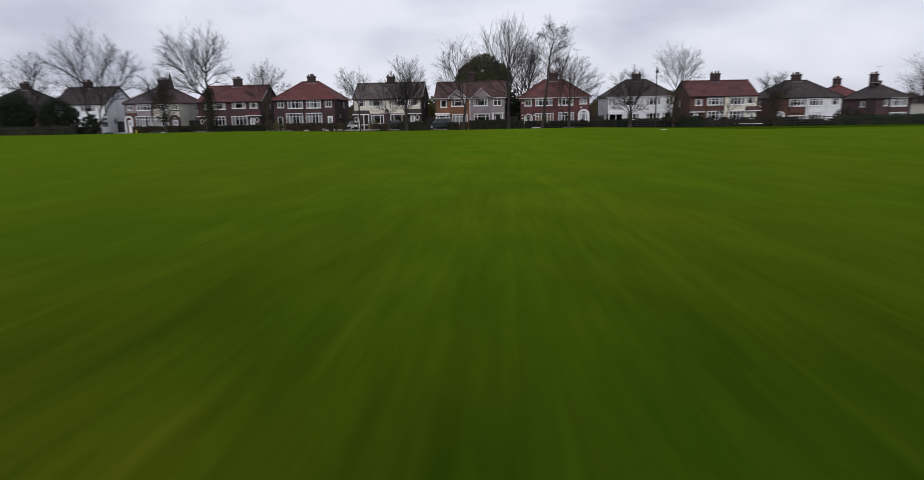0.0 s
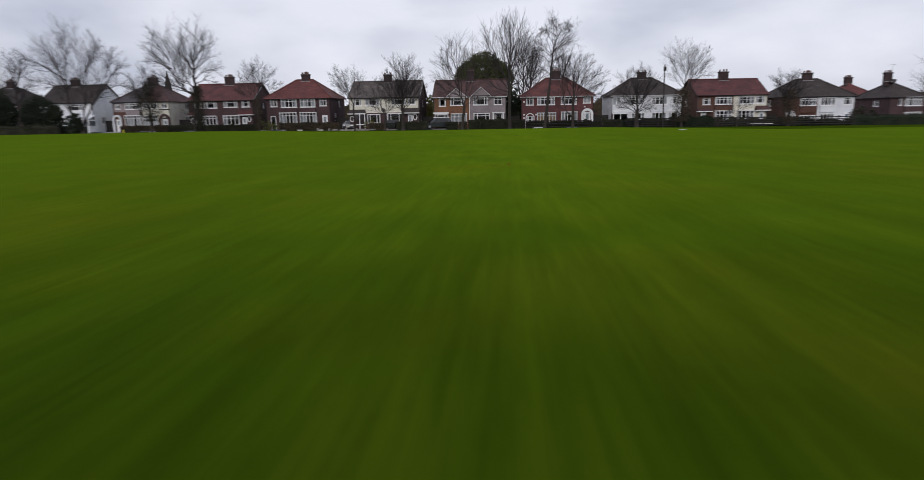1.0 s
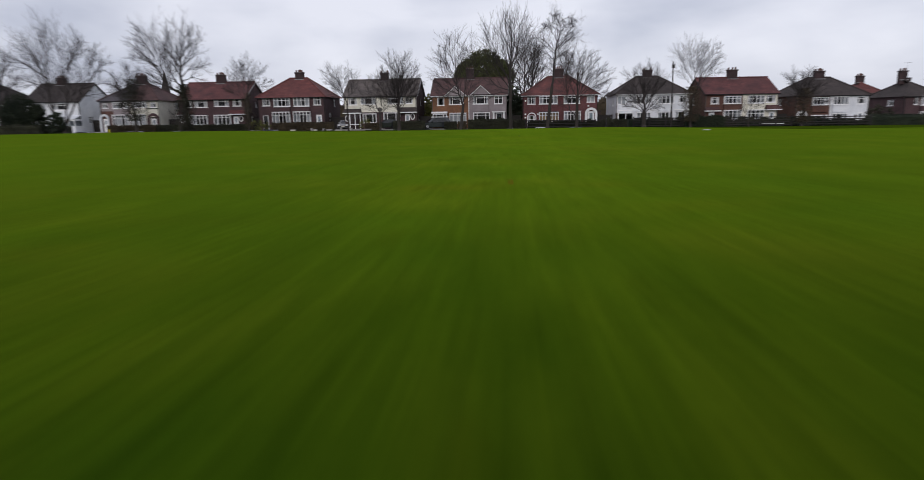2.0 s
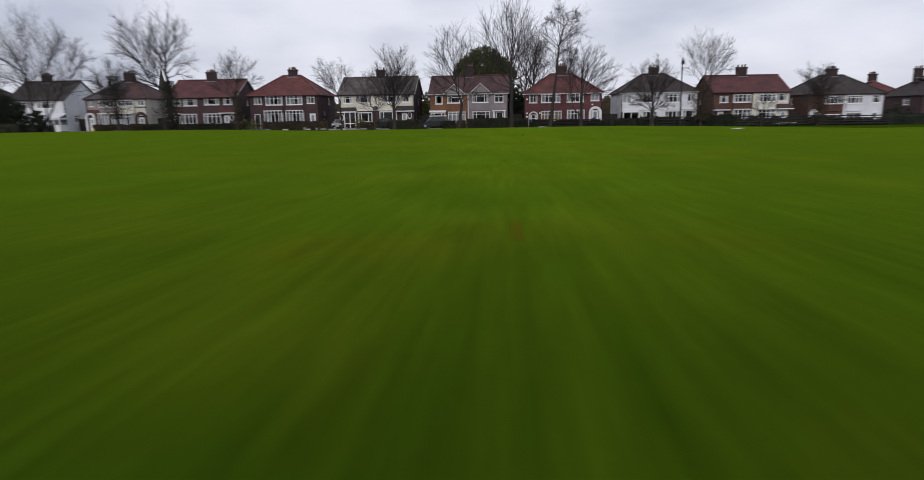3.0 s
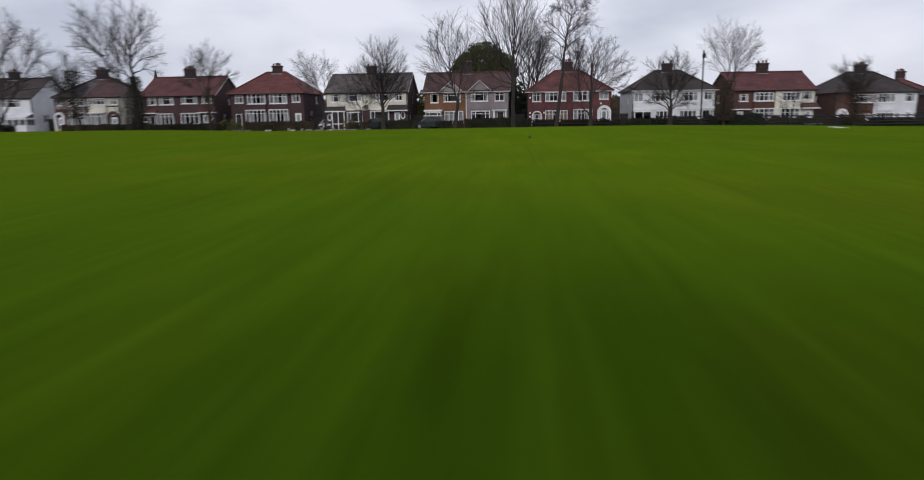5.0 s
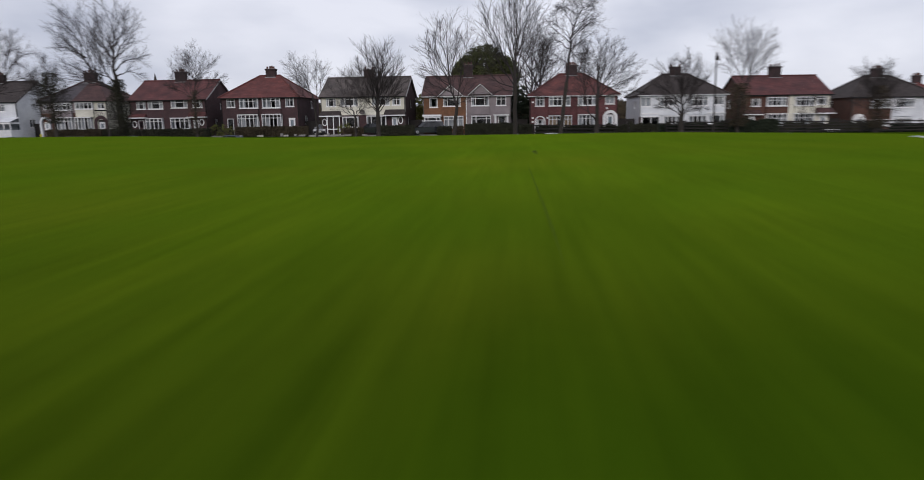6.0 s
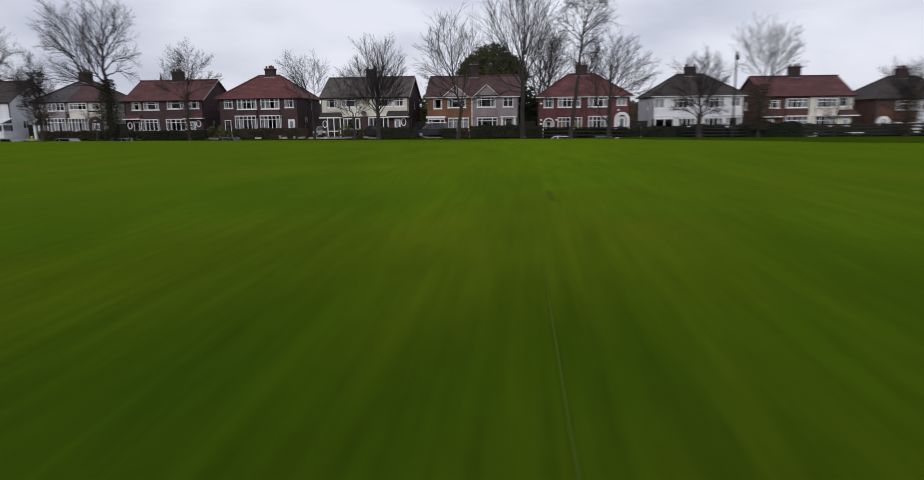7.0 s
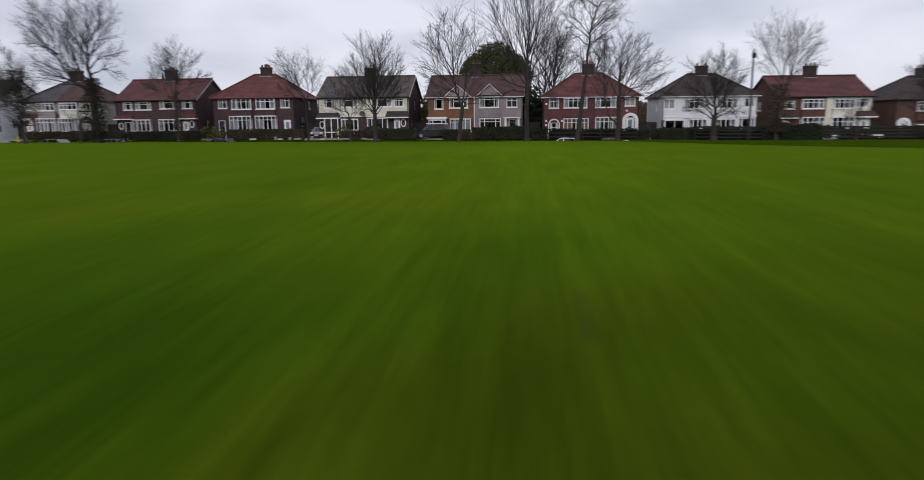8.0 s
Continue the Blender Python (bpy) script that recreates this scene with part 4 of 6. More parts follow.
def house_white_hipped():
    H, f = house("white rendered semi-detached pair with dark hipped roof", 28, -3, -4.45, 6.55, 8.4, 5.08, 7.78, "hip", M_TILE_DARK, [M_WHITE, M_BRICK_DARK], y0=103.0,
                 zones=[(-4.45, -4.0, -0.6, 2.2, 1), (-4.0, 6.55, -0.6, 0.9, 1)],
                 trim=M_PAINT, windows=[W(-4.3, -3.0, 3.5, 4.65, 2, 0.0, 0.0, 1.0), W(-2.0, 0.4, 3.5, 4.65, 4, 0.3, 0.2), W(1.75, 4.2, 3.5, 4.65, 4, 0.3, 0.2), W(5.0, 6.2, 3.6, 4.65, 2),
                          W(-4.2, -1.9, 0.3, 2.2, 2, 0.0, 0.5, 0.0), W(-1.35, 0.75, 1.2, 2.25, 4, 0.0, 0.3), W(1.8, 4.1, 1.2, 2.25, 4, 0.0, 0.3), W(4.5, 6.4, 1.2, 2.3, 3, 0.0)],
                 side=[S(-1, 5.2, 6.1, 3.3, 4.2, 1)], chimneys=[(1.05, 4.2, 8.95, 1.4, 2)])
    part("string_course", Shape().box(-4.2, 6.5, -0.12, -0.003, 2.5, 2.66).data(), M_PAINT, H)


def house_brick_and_cream():
    H, f = house("semi-detached pair, half brick and half cream, red gabled roof", 42, 0, -4.95, 6.15, 8.4, 5.03, 7.55, "gable", M_TILE_WINE, [M_BRICK_BROWN, M_CREAM], y0=103.0, verge=M_FENCE,
                 zones=[(0.76, 6.15, -0.6, 5.03, 1)],
                 windows=[W(-4.1, -2.85, 3.5, 4.45, 3), W(-2.15, 0.4, 3.5, 4.6, 4, 0.35, 0.3), W(1.5, 4.0, 3.5, 4.6, 4, 0.35, 0.3), W(4.3, 5.75, 3.6, 4.65, 3),
                          W(-2.15, 0.5, 0.9, 2.5, 4, 0.35, 0.5), W(1.35, 3.95, 0.9, 2.5, 4, 0.35, 0.5)],
                 side=[S(-1, 3.0, 4.2, 3.4, 4.5)], chimneys=[(0.65, 4.2, 8.95, 1.5, 3)])
    canopy(H, 4.2, 6.5, 2.55, 3.2, 0.8, M_TILE_BROWN)
    canopy(H, -5.0, -2.7, 2.5, 3.0, 0.7, M_TILE_BROWN)
    front_door(H, f, 4.9, 5.7, 0.0, 2.2, M_UPVC, -0.07)
    front_door(H, f, -4.3, -3.5, 0.0, 2.2, M_UPVC, -0.07)


def house_dark_hipped():
    H, f = house("semi-detached pair, half brick and half white, dark hipped roof", 56.5, 1, -5.6, 5.6, 8.4, 4.75, 7.5, "hip", M_TILE_DARK, [M_BRICK_BROWN, M_WHITE], y0=103.0,
                 zones=[(-0.35, 5.6, -0.6, 4.75, 1)],
                 windows=[W(-3.2, -0.7, 3.25, 4.35, 4, 0.3, 0.3), W(-0.05, 2.3, 3.25, 4.4, 4, 0.3, 0.3), W(3.85, 5.15, 3.3, 4.4, 3), W(-3.2, -0.7, 0.9, 1.7, 4, 0.0, 0.3), W(0.0, 2.3, 0.9, 1.9, 4, 0.0, 0.3)],
                 side=[S(-1, 3.0, 4.2, 3.3, 4.3)], chimneys=[(0.0, 4.2, 8.7, 1.5, 4)])
    arch(H, f, -5.45, -3.85, 0.0, 2.5, 0.34, M_PAINT, 0.3)
    front_door(H, f, -5.05, -4.25, 0.0, 2.1, M_UPVC, -0.07)
    front_door(H, f, 4.0, 4.85, 0.0, 2.1, M_UPVC, -0.07)


def house_brick_corner():
    H, f = house("dark red brick house with dark hipped roof beside a hedge", 69.5, 2, -2.1, 3.95, 8.6, 4.55, 7.3, "hip", M_TILE_DARK, [M_BRICK_DARK, M_BRICK_DARK], y0=103.0,
                 windows=[W(-0.5, 0.15, 3.2, 4.4, 1), W(0.5, 3.15, 3.1, 4.45, 5, 0.3, 0.3, 0.8), W(0.5, 3.15, 0.9, 2.1, 5, 0.3, 0.4, 0.8)],
                 side=[S(-1, 5.0, 6.4, 3.1, 4.0, 3, m=1)], chimneys=[(0.4, 4.3, 8.7, 1.2, 3)], aerial=True)


def house_plain(label, x0, y0, yaw, w, roof, tiles, wall, eaves=4.9, ridge=7.6, chim=1):
    house(label, x0, yaw, -w / 2, w / 2, 8.4, eaves, ridge, roof, tiles, [wall], y0=y0, group="houses beyond the street",
          windows=[W(-w / 2 + 0.7, -w / 2 + 2.9, 3.4, 4.5, 4), W(w / 2 - 2.9, w / 2 - 0.7, 3.4, 4.5, 4), W(-w / 2 + 0.7, -w / 2 + 2.9, 0.9, 2.3, 4), W(w / 2 - 2.9, w / 2 - 0.7, 0.9, 2.3, 4)],
          chimneys=[(0.0, 4.2, ridge + 1.2, 1.3, 4)] * chim)


for build in (house_white_gabled, house_arched_doors, house_red_gabled, house_red_hipped, house_cream_gabled, house_two_tone, house_red_arches,
              house_white_hipped, house_brick_and_cream, house_dark_hipped, house_brick_corner):
    build()


def garage(label, x, d, w, depth, height, wall, roof):
    """A small flat-roofed garage set back between two houses."""
    G = thing("garage", pose(x, front(x) + d, dip(x), 0, 0, -5 if x < 20 else 0), label, "garage")
    cut_wall("wall", G, lambda u, v, z: (u, v, z), -w / 2, w / 2, -0.3, height, [(-w / 2 + 0.25, w / 2 - 0.25, 0.0, 2.05)], (), [wall], 0.15)
    for a in (-w / 2, w / 2 - 0.15):
        part("wall", Shape().box(a, a + 0.15, 0.152, depth, -0.3, height).data(), wall, G)
    part("door", Shape().box(-w / 2 + 0.25, w / 2 - 0.25, 0.05, 0.09, 0.0, 2.05).data(), M_BLACK, G)
    part("roof", Shape().box(-w / 2 - 0.12, w / 2 + 0.12, -0.15, depth + 0.1, height + 0.002, height + 0.16).data(), roof, G)


def panel_fence(label, x0, x1, d, height, yaw):
    """Close-boarded fence panels closing the passage between two houses."""
    F = thing("panel_fence", pose((x0 + x1) / 2, front((x0 + x1) / 2) + d, dip(x0), 0, 0, yaw), label, "fence", "side passage fences")
    L, n = (x1 - x0) / 2, max(3, int((x1 - x0) / 0.18))
    for k in range(n):
        a = -L + 2 * L * k / n
        part("board", Shape().box(a, a + 2 * L / n - 0.012, -0.012 + 0.01 * (k % 2), 0.012 + 0.01 * (k % 2), -0.1, height + 0.02 * random.random()).data(), M_FENCE, F)
    for z in (0.3, height - 0.3):
        part("rail", Shape().box(-L, L, 0.03, 0.08, z, z + 0.09).data(), M_FENCE, F)


for x0, x1, yaw in ((-61.0, -58.2, -5), (-48.0, -45.0, -5), (-34.0, -31.7, -5), (-21.2, -18.3, -5), (-6.9, -4.7, -5), (6.9, 9.2, -5), (20.5, 23.5, -3), (34.6, 37.0, 0), (48.2, 50.8, 0), (62.2, 67.3, 2)):
    panel_fence("dark brown close-boarded fence between two houses", x0, x1, 2.6, 1.9, yaw)
garage("pale rendered garage set back between two houses", -6.0, 9.5, 2.6, 5.0, 2.5, M_CREAM, M_TILE_DARK)
garage("brick garage with a rust roof behind the passage", 8.0, 9.0, 2.6, 5.0, 2.3, M_BRICK_DARK, M_TILE_RUST)
garage("dark brick garage beyond the white pair", 22.0, 10.5, 2.8, 5.0, 2.5, M_BRICK_DARK, M_TILE_DARK)

house_plain("red-roofed brick house standing behind the street", 72.0, 117.0, 2, 7.0, "hip", M_TILE_RED, M_BRICK_RED, 4.9, 7.6)
house_plain("distant dark-roofed house at the end of the street", 85.0, 106.0, 5, 9.0, "hip", M_TILE_DARK, M_CREAM, 3.9, 6.0)
house_plain("dark brick house behind evergreen bushes", -79.0, 110.5, -5, 10.0, "hip", M_TILE_DARK, M_BRICK_DARK, 5.0, 7.8)


# ---- a church far behind the houses ----
church = thing("church_spire", pose(-149.0, 330.0, -1.5, 0, 0, 10), "distant grey stone church tower with a pointed spire", "church")
s = Shape()
s.box(-2.6, 2.6, -2.6, 2.6, 0.0, 14.0)
part("tower", s.data(), M_TILE_DARK, church)
part("parapet", Shape().box(-2.8, 2.8, -2.8, 2.8, 14.002, 14.8).data(), M_TILE_DARK, church)
part("spire", Shape().tube([(0, 0, 14.7), (0, 0, 18.5), (0, 0, 28.1)], (2.5, 1.9, 0.06), 8, True).data(), M_TILE_DARK, church)


# ---- trees ----
def reach(p, d, c, r):
    """How far a ray from p along d goes inside the ellipsoid with centre c and radii r."""
    q = Vector(((p.x - c.x) / r.x, (p.y - c.y) / r.y, (p.z - c.z) / r.z))
    e = Vector((d.x / r.x, d.y / r.y, d.z / r.z))
    a, b, k = e.dot(e), q.dot(e), q.dot(q) - 1
    disc = b * b - a * k
    return (-b + math.sqrt(disc)) / a if disc > 0 else 0.0


def bare_tree(label, x, y, height, crown, centre, fork, girth, seed, limbs=7, twigs=(9, 7, 5), lean=(0.0, 0.0), rise=0.35, stems=1, ivy=0.0, leader=True, thin=1.0, spread=1.15, straight=1.0, group="bare trees along the field"):
    """A leafless tree. crown: radii of its outline, centre: the middle of the crown over the foot, fork: where the limbs begin, rise: how steeply they climb."""
    rnd = random.Random(seed)
    T = thing("tree", pose(x, y, street_height(x, y - front(x)) - 0.05), label, "tree", group)
    c, r = Vector(centre), Vector(crown)
    trunk, crown_shape = Shape(), Shape()

    def limb(shape, p, d, length, rad, segs, sides, wander, tropism, end=0.25):
        pts, rr, dirs = [p.copy()], [rad], [d.copy()]
        for k in range(segs):
            d = (d + Vector((rnd.gauss(0, wander), rnd.gauss(0, wander), rnd.gauss(0, wander) + tropism))).normalized()
            p = p + d * (length / segs)
            pts.append(p.copy())
            rr.append(rad * (1 - (1 - end) * (k + 1) / segs))
            dirs.append(d.copy())
        shape.tube(pts, rr, sides)
        return pts, rr, dirs

    def at(pts, rr, dirs, t):
        k = min(int(t * (len(pts) - 1)), len(pts) - 2)
        f = t * (len(pts) - 1) - k
        return pts[k].lerp(pts[k + 1], f), rr[k] + (rr[k + 1] - rr[k]) * f, dirs[k + 1]

    def aside(d, ang, turn):
        s = d.cross(Vector((0.21, 0.13, 0.97)) if abs(d.z) < 0.9 else Vector((1, 0.2, 0))).normalized()
        t = d.cross(s)
        return (d * math.cos(ang) + (s * math.cos(turn) + t * math.sin(turn)) * math.sin(ang)).normalized()

    def grow(pts, rr, dirs, level, count, t0):
        turn = rnd.random() * 6.28
        span = sum((q - p).length for p, q in zip(pts, pts[1:]))
        for k in range(count):
            t = t0 + (1 - t0) * (k + rnd.random()) / count
            p, rad, d = at(pts, rr, dirs, min(t, 0.995))
            turn += 2.4 + rnd.gauss(0, 0.5)
            e = aside(d, rnd.uniform(0.55, 1.1), turn)
            e = (e + Vector((0, 0, 0.35 * rise * rnd.random()))).normalized()
            room = reach(p, e, c, r)
            length = min(room * rnd.uniform(0.8, 1.35) + 0.2, span * rnd.uniform(0.36, 0.66) * (1.15 - 0.45 * t))
            if length < 0.12:
                continue
            w = max(min(rad * 0.62, 0.07 / (level - 1)), (0.019, 0.012, 0.008)[level - 2]) * thin
            q = limb(crown_shape, p, e, length, w, (5, 3, 2)[level - 2], (4, 3, 3)[level - 2], 0.10, 0.04 + 0.06 * rise)
            if level - 1 < len(twigs):
                grow(*q, level + 1, max(2, round(twigs[level - 1] * rnd.uniform(0.7, 1.2))), 0.2)

    for stem in range(stems):
        a = 6.28 * stem / stems + rnd.random()
        off = Vector((math.cos(a), math.sin(a), 0)) * (0.0 if stems == 1 else girth * 1.1)
        d0 = Vector((lean[0] + off.x * 0.35, lean[1] + off.y * 0.3, 1)).normalized()
        flare = [(off * 1.15, girth * 1.5), (off + d0 * 0.35, girth * 1.12)]
        pts, rr, dirs = limb(trunk, off + d0 * 0.35, d0, fork - 0.35, girth * 1.1, 5, 9, 0.035 * straight, 0.0, 0.70)
        trunk.tube([flare[0][0] - Vector((0, 0, 0.1)), flare[1][0]], (flare[0][1], flare[1][1]), 9)
        tops = []
        if leader:
            top = c.z + r.z
            q = limb(crown_shape, pts[-1], dirs[-1], (top - fork) * 0.97, rr[-1] * 0.95, 9, 6, 0.06 * straight, 0.02, 0.06)
            tops.append((q, 0.05))
            for k in range(limbs):
                t = 0.02 + 0.75 * k / limbs + 0.05 * rnd.random()
                p, rad, d = at(*q, t)
                e = aside(d, spread * rnd.uniform(0.6, 1.0), k * 2.4 + stem + rnd.gauss(0, 0.3))
                e = (e + Vector((0, 0, rise))).normalized()
                tops.append((limb(crown_shape, p, e, max(0.6, reach(p, e, c, r) * rnd.uniform(0.7, 1.05)), min(rad * 0.7, girth * 0.5), 8, 5, 0.09, 0.03 + 0.05 * rise, 0.12), 0.15))
        else:
            for k in range(limbs):
                e = aside(dirs[-1], spread * (0.25 + 0.75 * ((k * 0.618) % 1.0)), k * 2.4 + rnd.gauss(0, 0.25))
                e = (e + Vector((0, 0, rise))).normalized()
                p = at(pts, rr, dirs, 1.0 - 0.3 * rnd.random() * (k > 1))[0]
                tops.append((limb(crown_shape, p, e, max(0.6, reach(p, e, c, r) * rnd.uniform(0.75, 1.05)), girth * rnd.uniform(0.38, 0.62), 8, 6, 0.08, 0.03 + 0.05 * rise, 0.1), 0.3))
        for q, t0 in tops:
            grow(*q, 2, max(3, round(twigs[0] * rnd.uniform(0.8, 1.2))), t0)
    part("trunk", trunk.data(), M_BARK, T)
    tagged(part("crown", crown_shape.data(), M_TWIG, T), kind="stuff")
    if ivy:
        leaves = Shape()
        for _ in range(int(2600 * ivy)):
            z = rnd.random() ** 0.85 * ivy * 1.25
            a = rnd.random() * 6.28
            bulge = 1 + 0.7 * noise.noise((math.cos(a) * 1.3 + seed, math.sin(a) * 1.3, z * 0.7))
            fade = 1.0 if z < ivy * 0.75 else max(0.0, 1 - (z - ivy * 0.75) / (ivy * 0.5))
            if rnd.random() > fade + 0.15:
                continue
            rad = girth * (0.9 + 1.5 * rnd.random() ** 0.7) * bulge * (0.55 + 0.45 * fade)
            leaf(leaves, Vector((lean[0] * z + rad * math.cos(a), lean[1] * z + rad * math.sin(a), z)), rnd.uniform(0.045, 0.09), rnd)
        tagged(part("ivy", leaves.data(), M_IVY, T, "dark green ivy climbing the trunk"), kind="stuff")
    return T


def boughed_tree(label, x, y, girth, fork, boughs, seed, twigs=(11, 7, 4), fan=(0.35, 0.8), lean=0.0, depth=0.45, rise=0.12, thin=1.0, wide=1.0, high=1.0, cover=(), group="bare trees along the field"):
    """A leafless tree with boughs of its own shape. boughs: each a way (sideways, up) from where it leaves the stem; cover: (from, to, width, material, label) of what climbs over it."""
    rnd = random.Random(seed)
    T = thing("tree", pose(x, y, street_height(x, y - front(x)) - 0.05), label, "tree", group)
    trunk, crown_shape = Shape(), Shape()

    def aside(d, ang, turn):
        s = d.cross(Vector((0.21, 0.13, 0.97)) if abs(d.z) < 0.9 else Vector((1, 0.2, 0))).normalized()
        t = d.cross(s)
        return (d * math.cos(ang) + (s * math.cos(turn) + t * math.sin(turn)) * math.sin(ang)).normalized()

    def grow(pts, rr, level, count, t0):
        turn, n = rnd.random() * 6.28, len(pts) - 1
        span = sum((q - p).length for p, q in zip(pts, pts[1:]))
        for k in range(count):
            t = min(0.99, t0 + (1 - t0) * (k + rnd.random()) / count)
            i = min(int(t * n), n - 1)
            p, rad, d = pts[i].lerp(pts[i + 1], t * n - i), rr[i], (pts[i + 1] - pts[i]).normalized()
            turn += 2.4 + rnd.gauss(0, 0.6)
            e = (aside(d, rnd.uniform(*fan), turn) + Vector((0, 0, rise * rnd.random()))).normalized()
            length = span * rnd.uniform(*((0.34, 0.66), (0.3, 0.6), (0.35, 0.6))[level - 2]) * (1.1 - 0.5 * t)
            w = max(min(rad * 0.6, 0.06 / (level - 1)), (0.019, 0.0105, 0.007)[level - 2]) * thin
            segs = (5, 3, 1)[level - 2]
            q, r2, c = [p], [w], p
            for j in range(segs):
                e = (e + Vector((rnd.gauss(0, 0.07), rnd.gauss(0, 0.07), rnd.gauss(0.02, 0.07)))).normalized()
                c = c + e * (length / segs)
                q.append(c)
                r2.append(w * (1 - 0.75 * (j + 1) / segs))
            crown_shape.tube(q, r2, (4, 3, 3)[level - 2])
            if level - 1 < len(twigs):
                grow(q, r2, level + 1, max(2, round((twigs[level - 1] + 2.6) * rnd.uniform(0.7, 1.25))), 0.1)

    bend = [Vector((lean * k / 4 + (rnd.gauss(0, 0.03) if k % 4 else 0.0), rnd.gauss(0, 0.03), fork * k / 4)) for k in range(5)]
    trunk.tube([bend[0] - Vector((0, 0, 0.15)), bend[0] + Vector((0, 0, 0.3))] + bend[1:], [girth * 1.55, girth * 1.12, girth * 1.0, girth * 0.94, girth * 0.9, girth * 0.86], 10)
    for b, way in enumerate(boughs):
        off = rnd.uniform(-1, 1) * depth * (0.6 + 0.5 * abs(way[-1][0] - way[0][0]))
        way = [(u * 0.94 * wide, fork + (z - fork) * 0.93 * high if z > fork else z) for u, z in way]
        marks = [Vector((u, off * k / (len(way) - 1), z)) for k, (u, z) in enumerate(way)]
        marks[1:] = [Vector((marks[0].x + (m.x - marks[0].x) * 0.82, m.y, marks[0].z + (m.z - marks[0].z) * 0.82)) for m in marks[1:]]
        marks = [marks[0] * 2 - marks[1]] + marks + [marks[-1] * 2 - marks[-2]]
        pts = []
        for a, p, q, c in zip(marks, marks[1:], marks[2:], marks[3:]):
            for k in range(4):
                t = k / 4
                pts.append(0.5 * (2 * p + (q - a) * t + (2 * a - 5 * p + 4 * q - c) * t * t + (3 * p - a - 3 * q + c) * t ** 3) + Vector((rnd.gauss(0, 0.05), rnd.gauss(0, 0.05), rnd.gauss(0, 0.03))) * (k > 0))
        pts.append(marks[-2])
        length = sum((q - p).length for p, q in zip(pts, pts[1:]))
        r0 = girth * (0.72 if b == 0 else min(0.46, 0.14 + 0.04 * length))
        rr = [max(0.014, r0 * (1 - 0.95 * (k / (len(pts) - 1)) ** 0.8)) for k in range(len(pts))]
        crown_shape.tube(pts, rr, 7)
        grow(pts, rr, 2, max(7, round((twigs[0] + 1) * 1.2 * min(1.4, length / 4.5))), 0.22)
    part("trunk", trunk.data(), M_BARK, T)
    tagged(part("crown", crown_shape.data(), M_TWIG, T), kind="stuff")
    if cover:
        low, high, girdle, mat, words, dense = cover
        leaves = Shape()
        for _ in range(int(dense * (high - low) * girdle)):
            f = rnd.random()
            z, a = low + (high - low) * f, rnd.random() * 6.28
            bulge = 1 + 0.8 * noise.noise((math.cos(a) * 1.3 + seed, math.sin(a) * 1.3, z * 0.8))
            rad = girdle * (0.2 + 0.8 * rnd.random() ** 0.8) * bulge * (0.35 + 0.65 * math.sin(math.pi * (0.12 + 0.8 * f)))
            leaf(leaves, Vector((lean * min(1.0, z / fork) + rad * math.cos(a), rad * math.sin(a), z)), rnd.uniform(0.045, 0.09), rnd)
        tagged(part("ivy", leaves.data(), mat, T, words), kind="stuff")
    return T


def leaf(s, p, size, rnd):
    a = Vector((rnd.gauss(0, 1), rnd.gauss(0, 1), rnd.gauss(0, 1))).normalized() * size
    b = a.cross(Vector((rnd.gauss(0, 1), rnd.gauss(0, 1), rnd.gauss(0, 1)))).normalized() * size * 0.55
    s.poly([p - a, p + b * 0.9 - a * 0.1, p + a, p - b * 0.9 + a * 0.1])


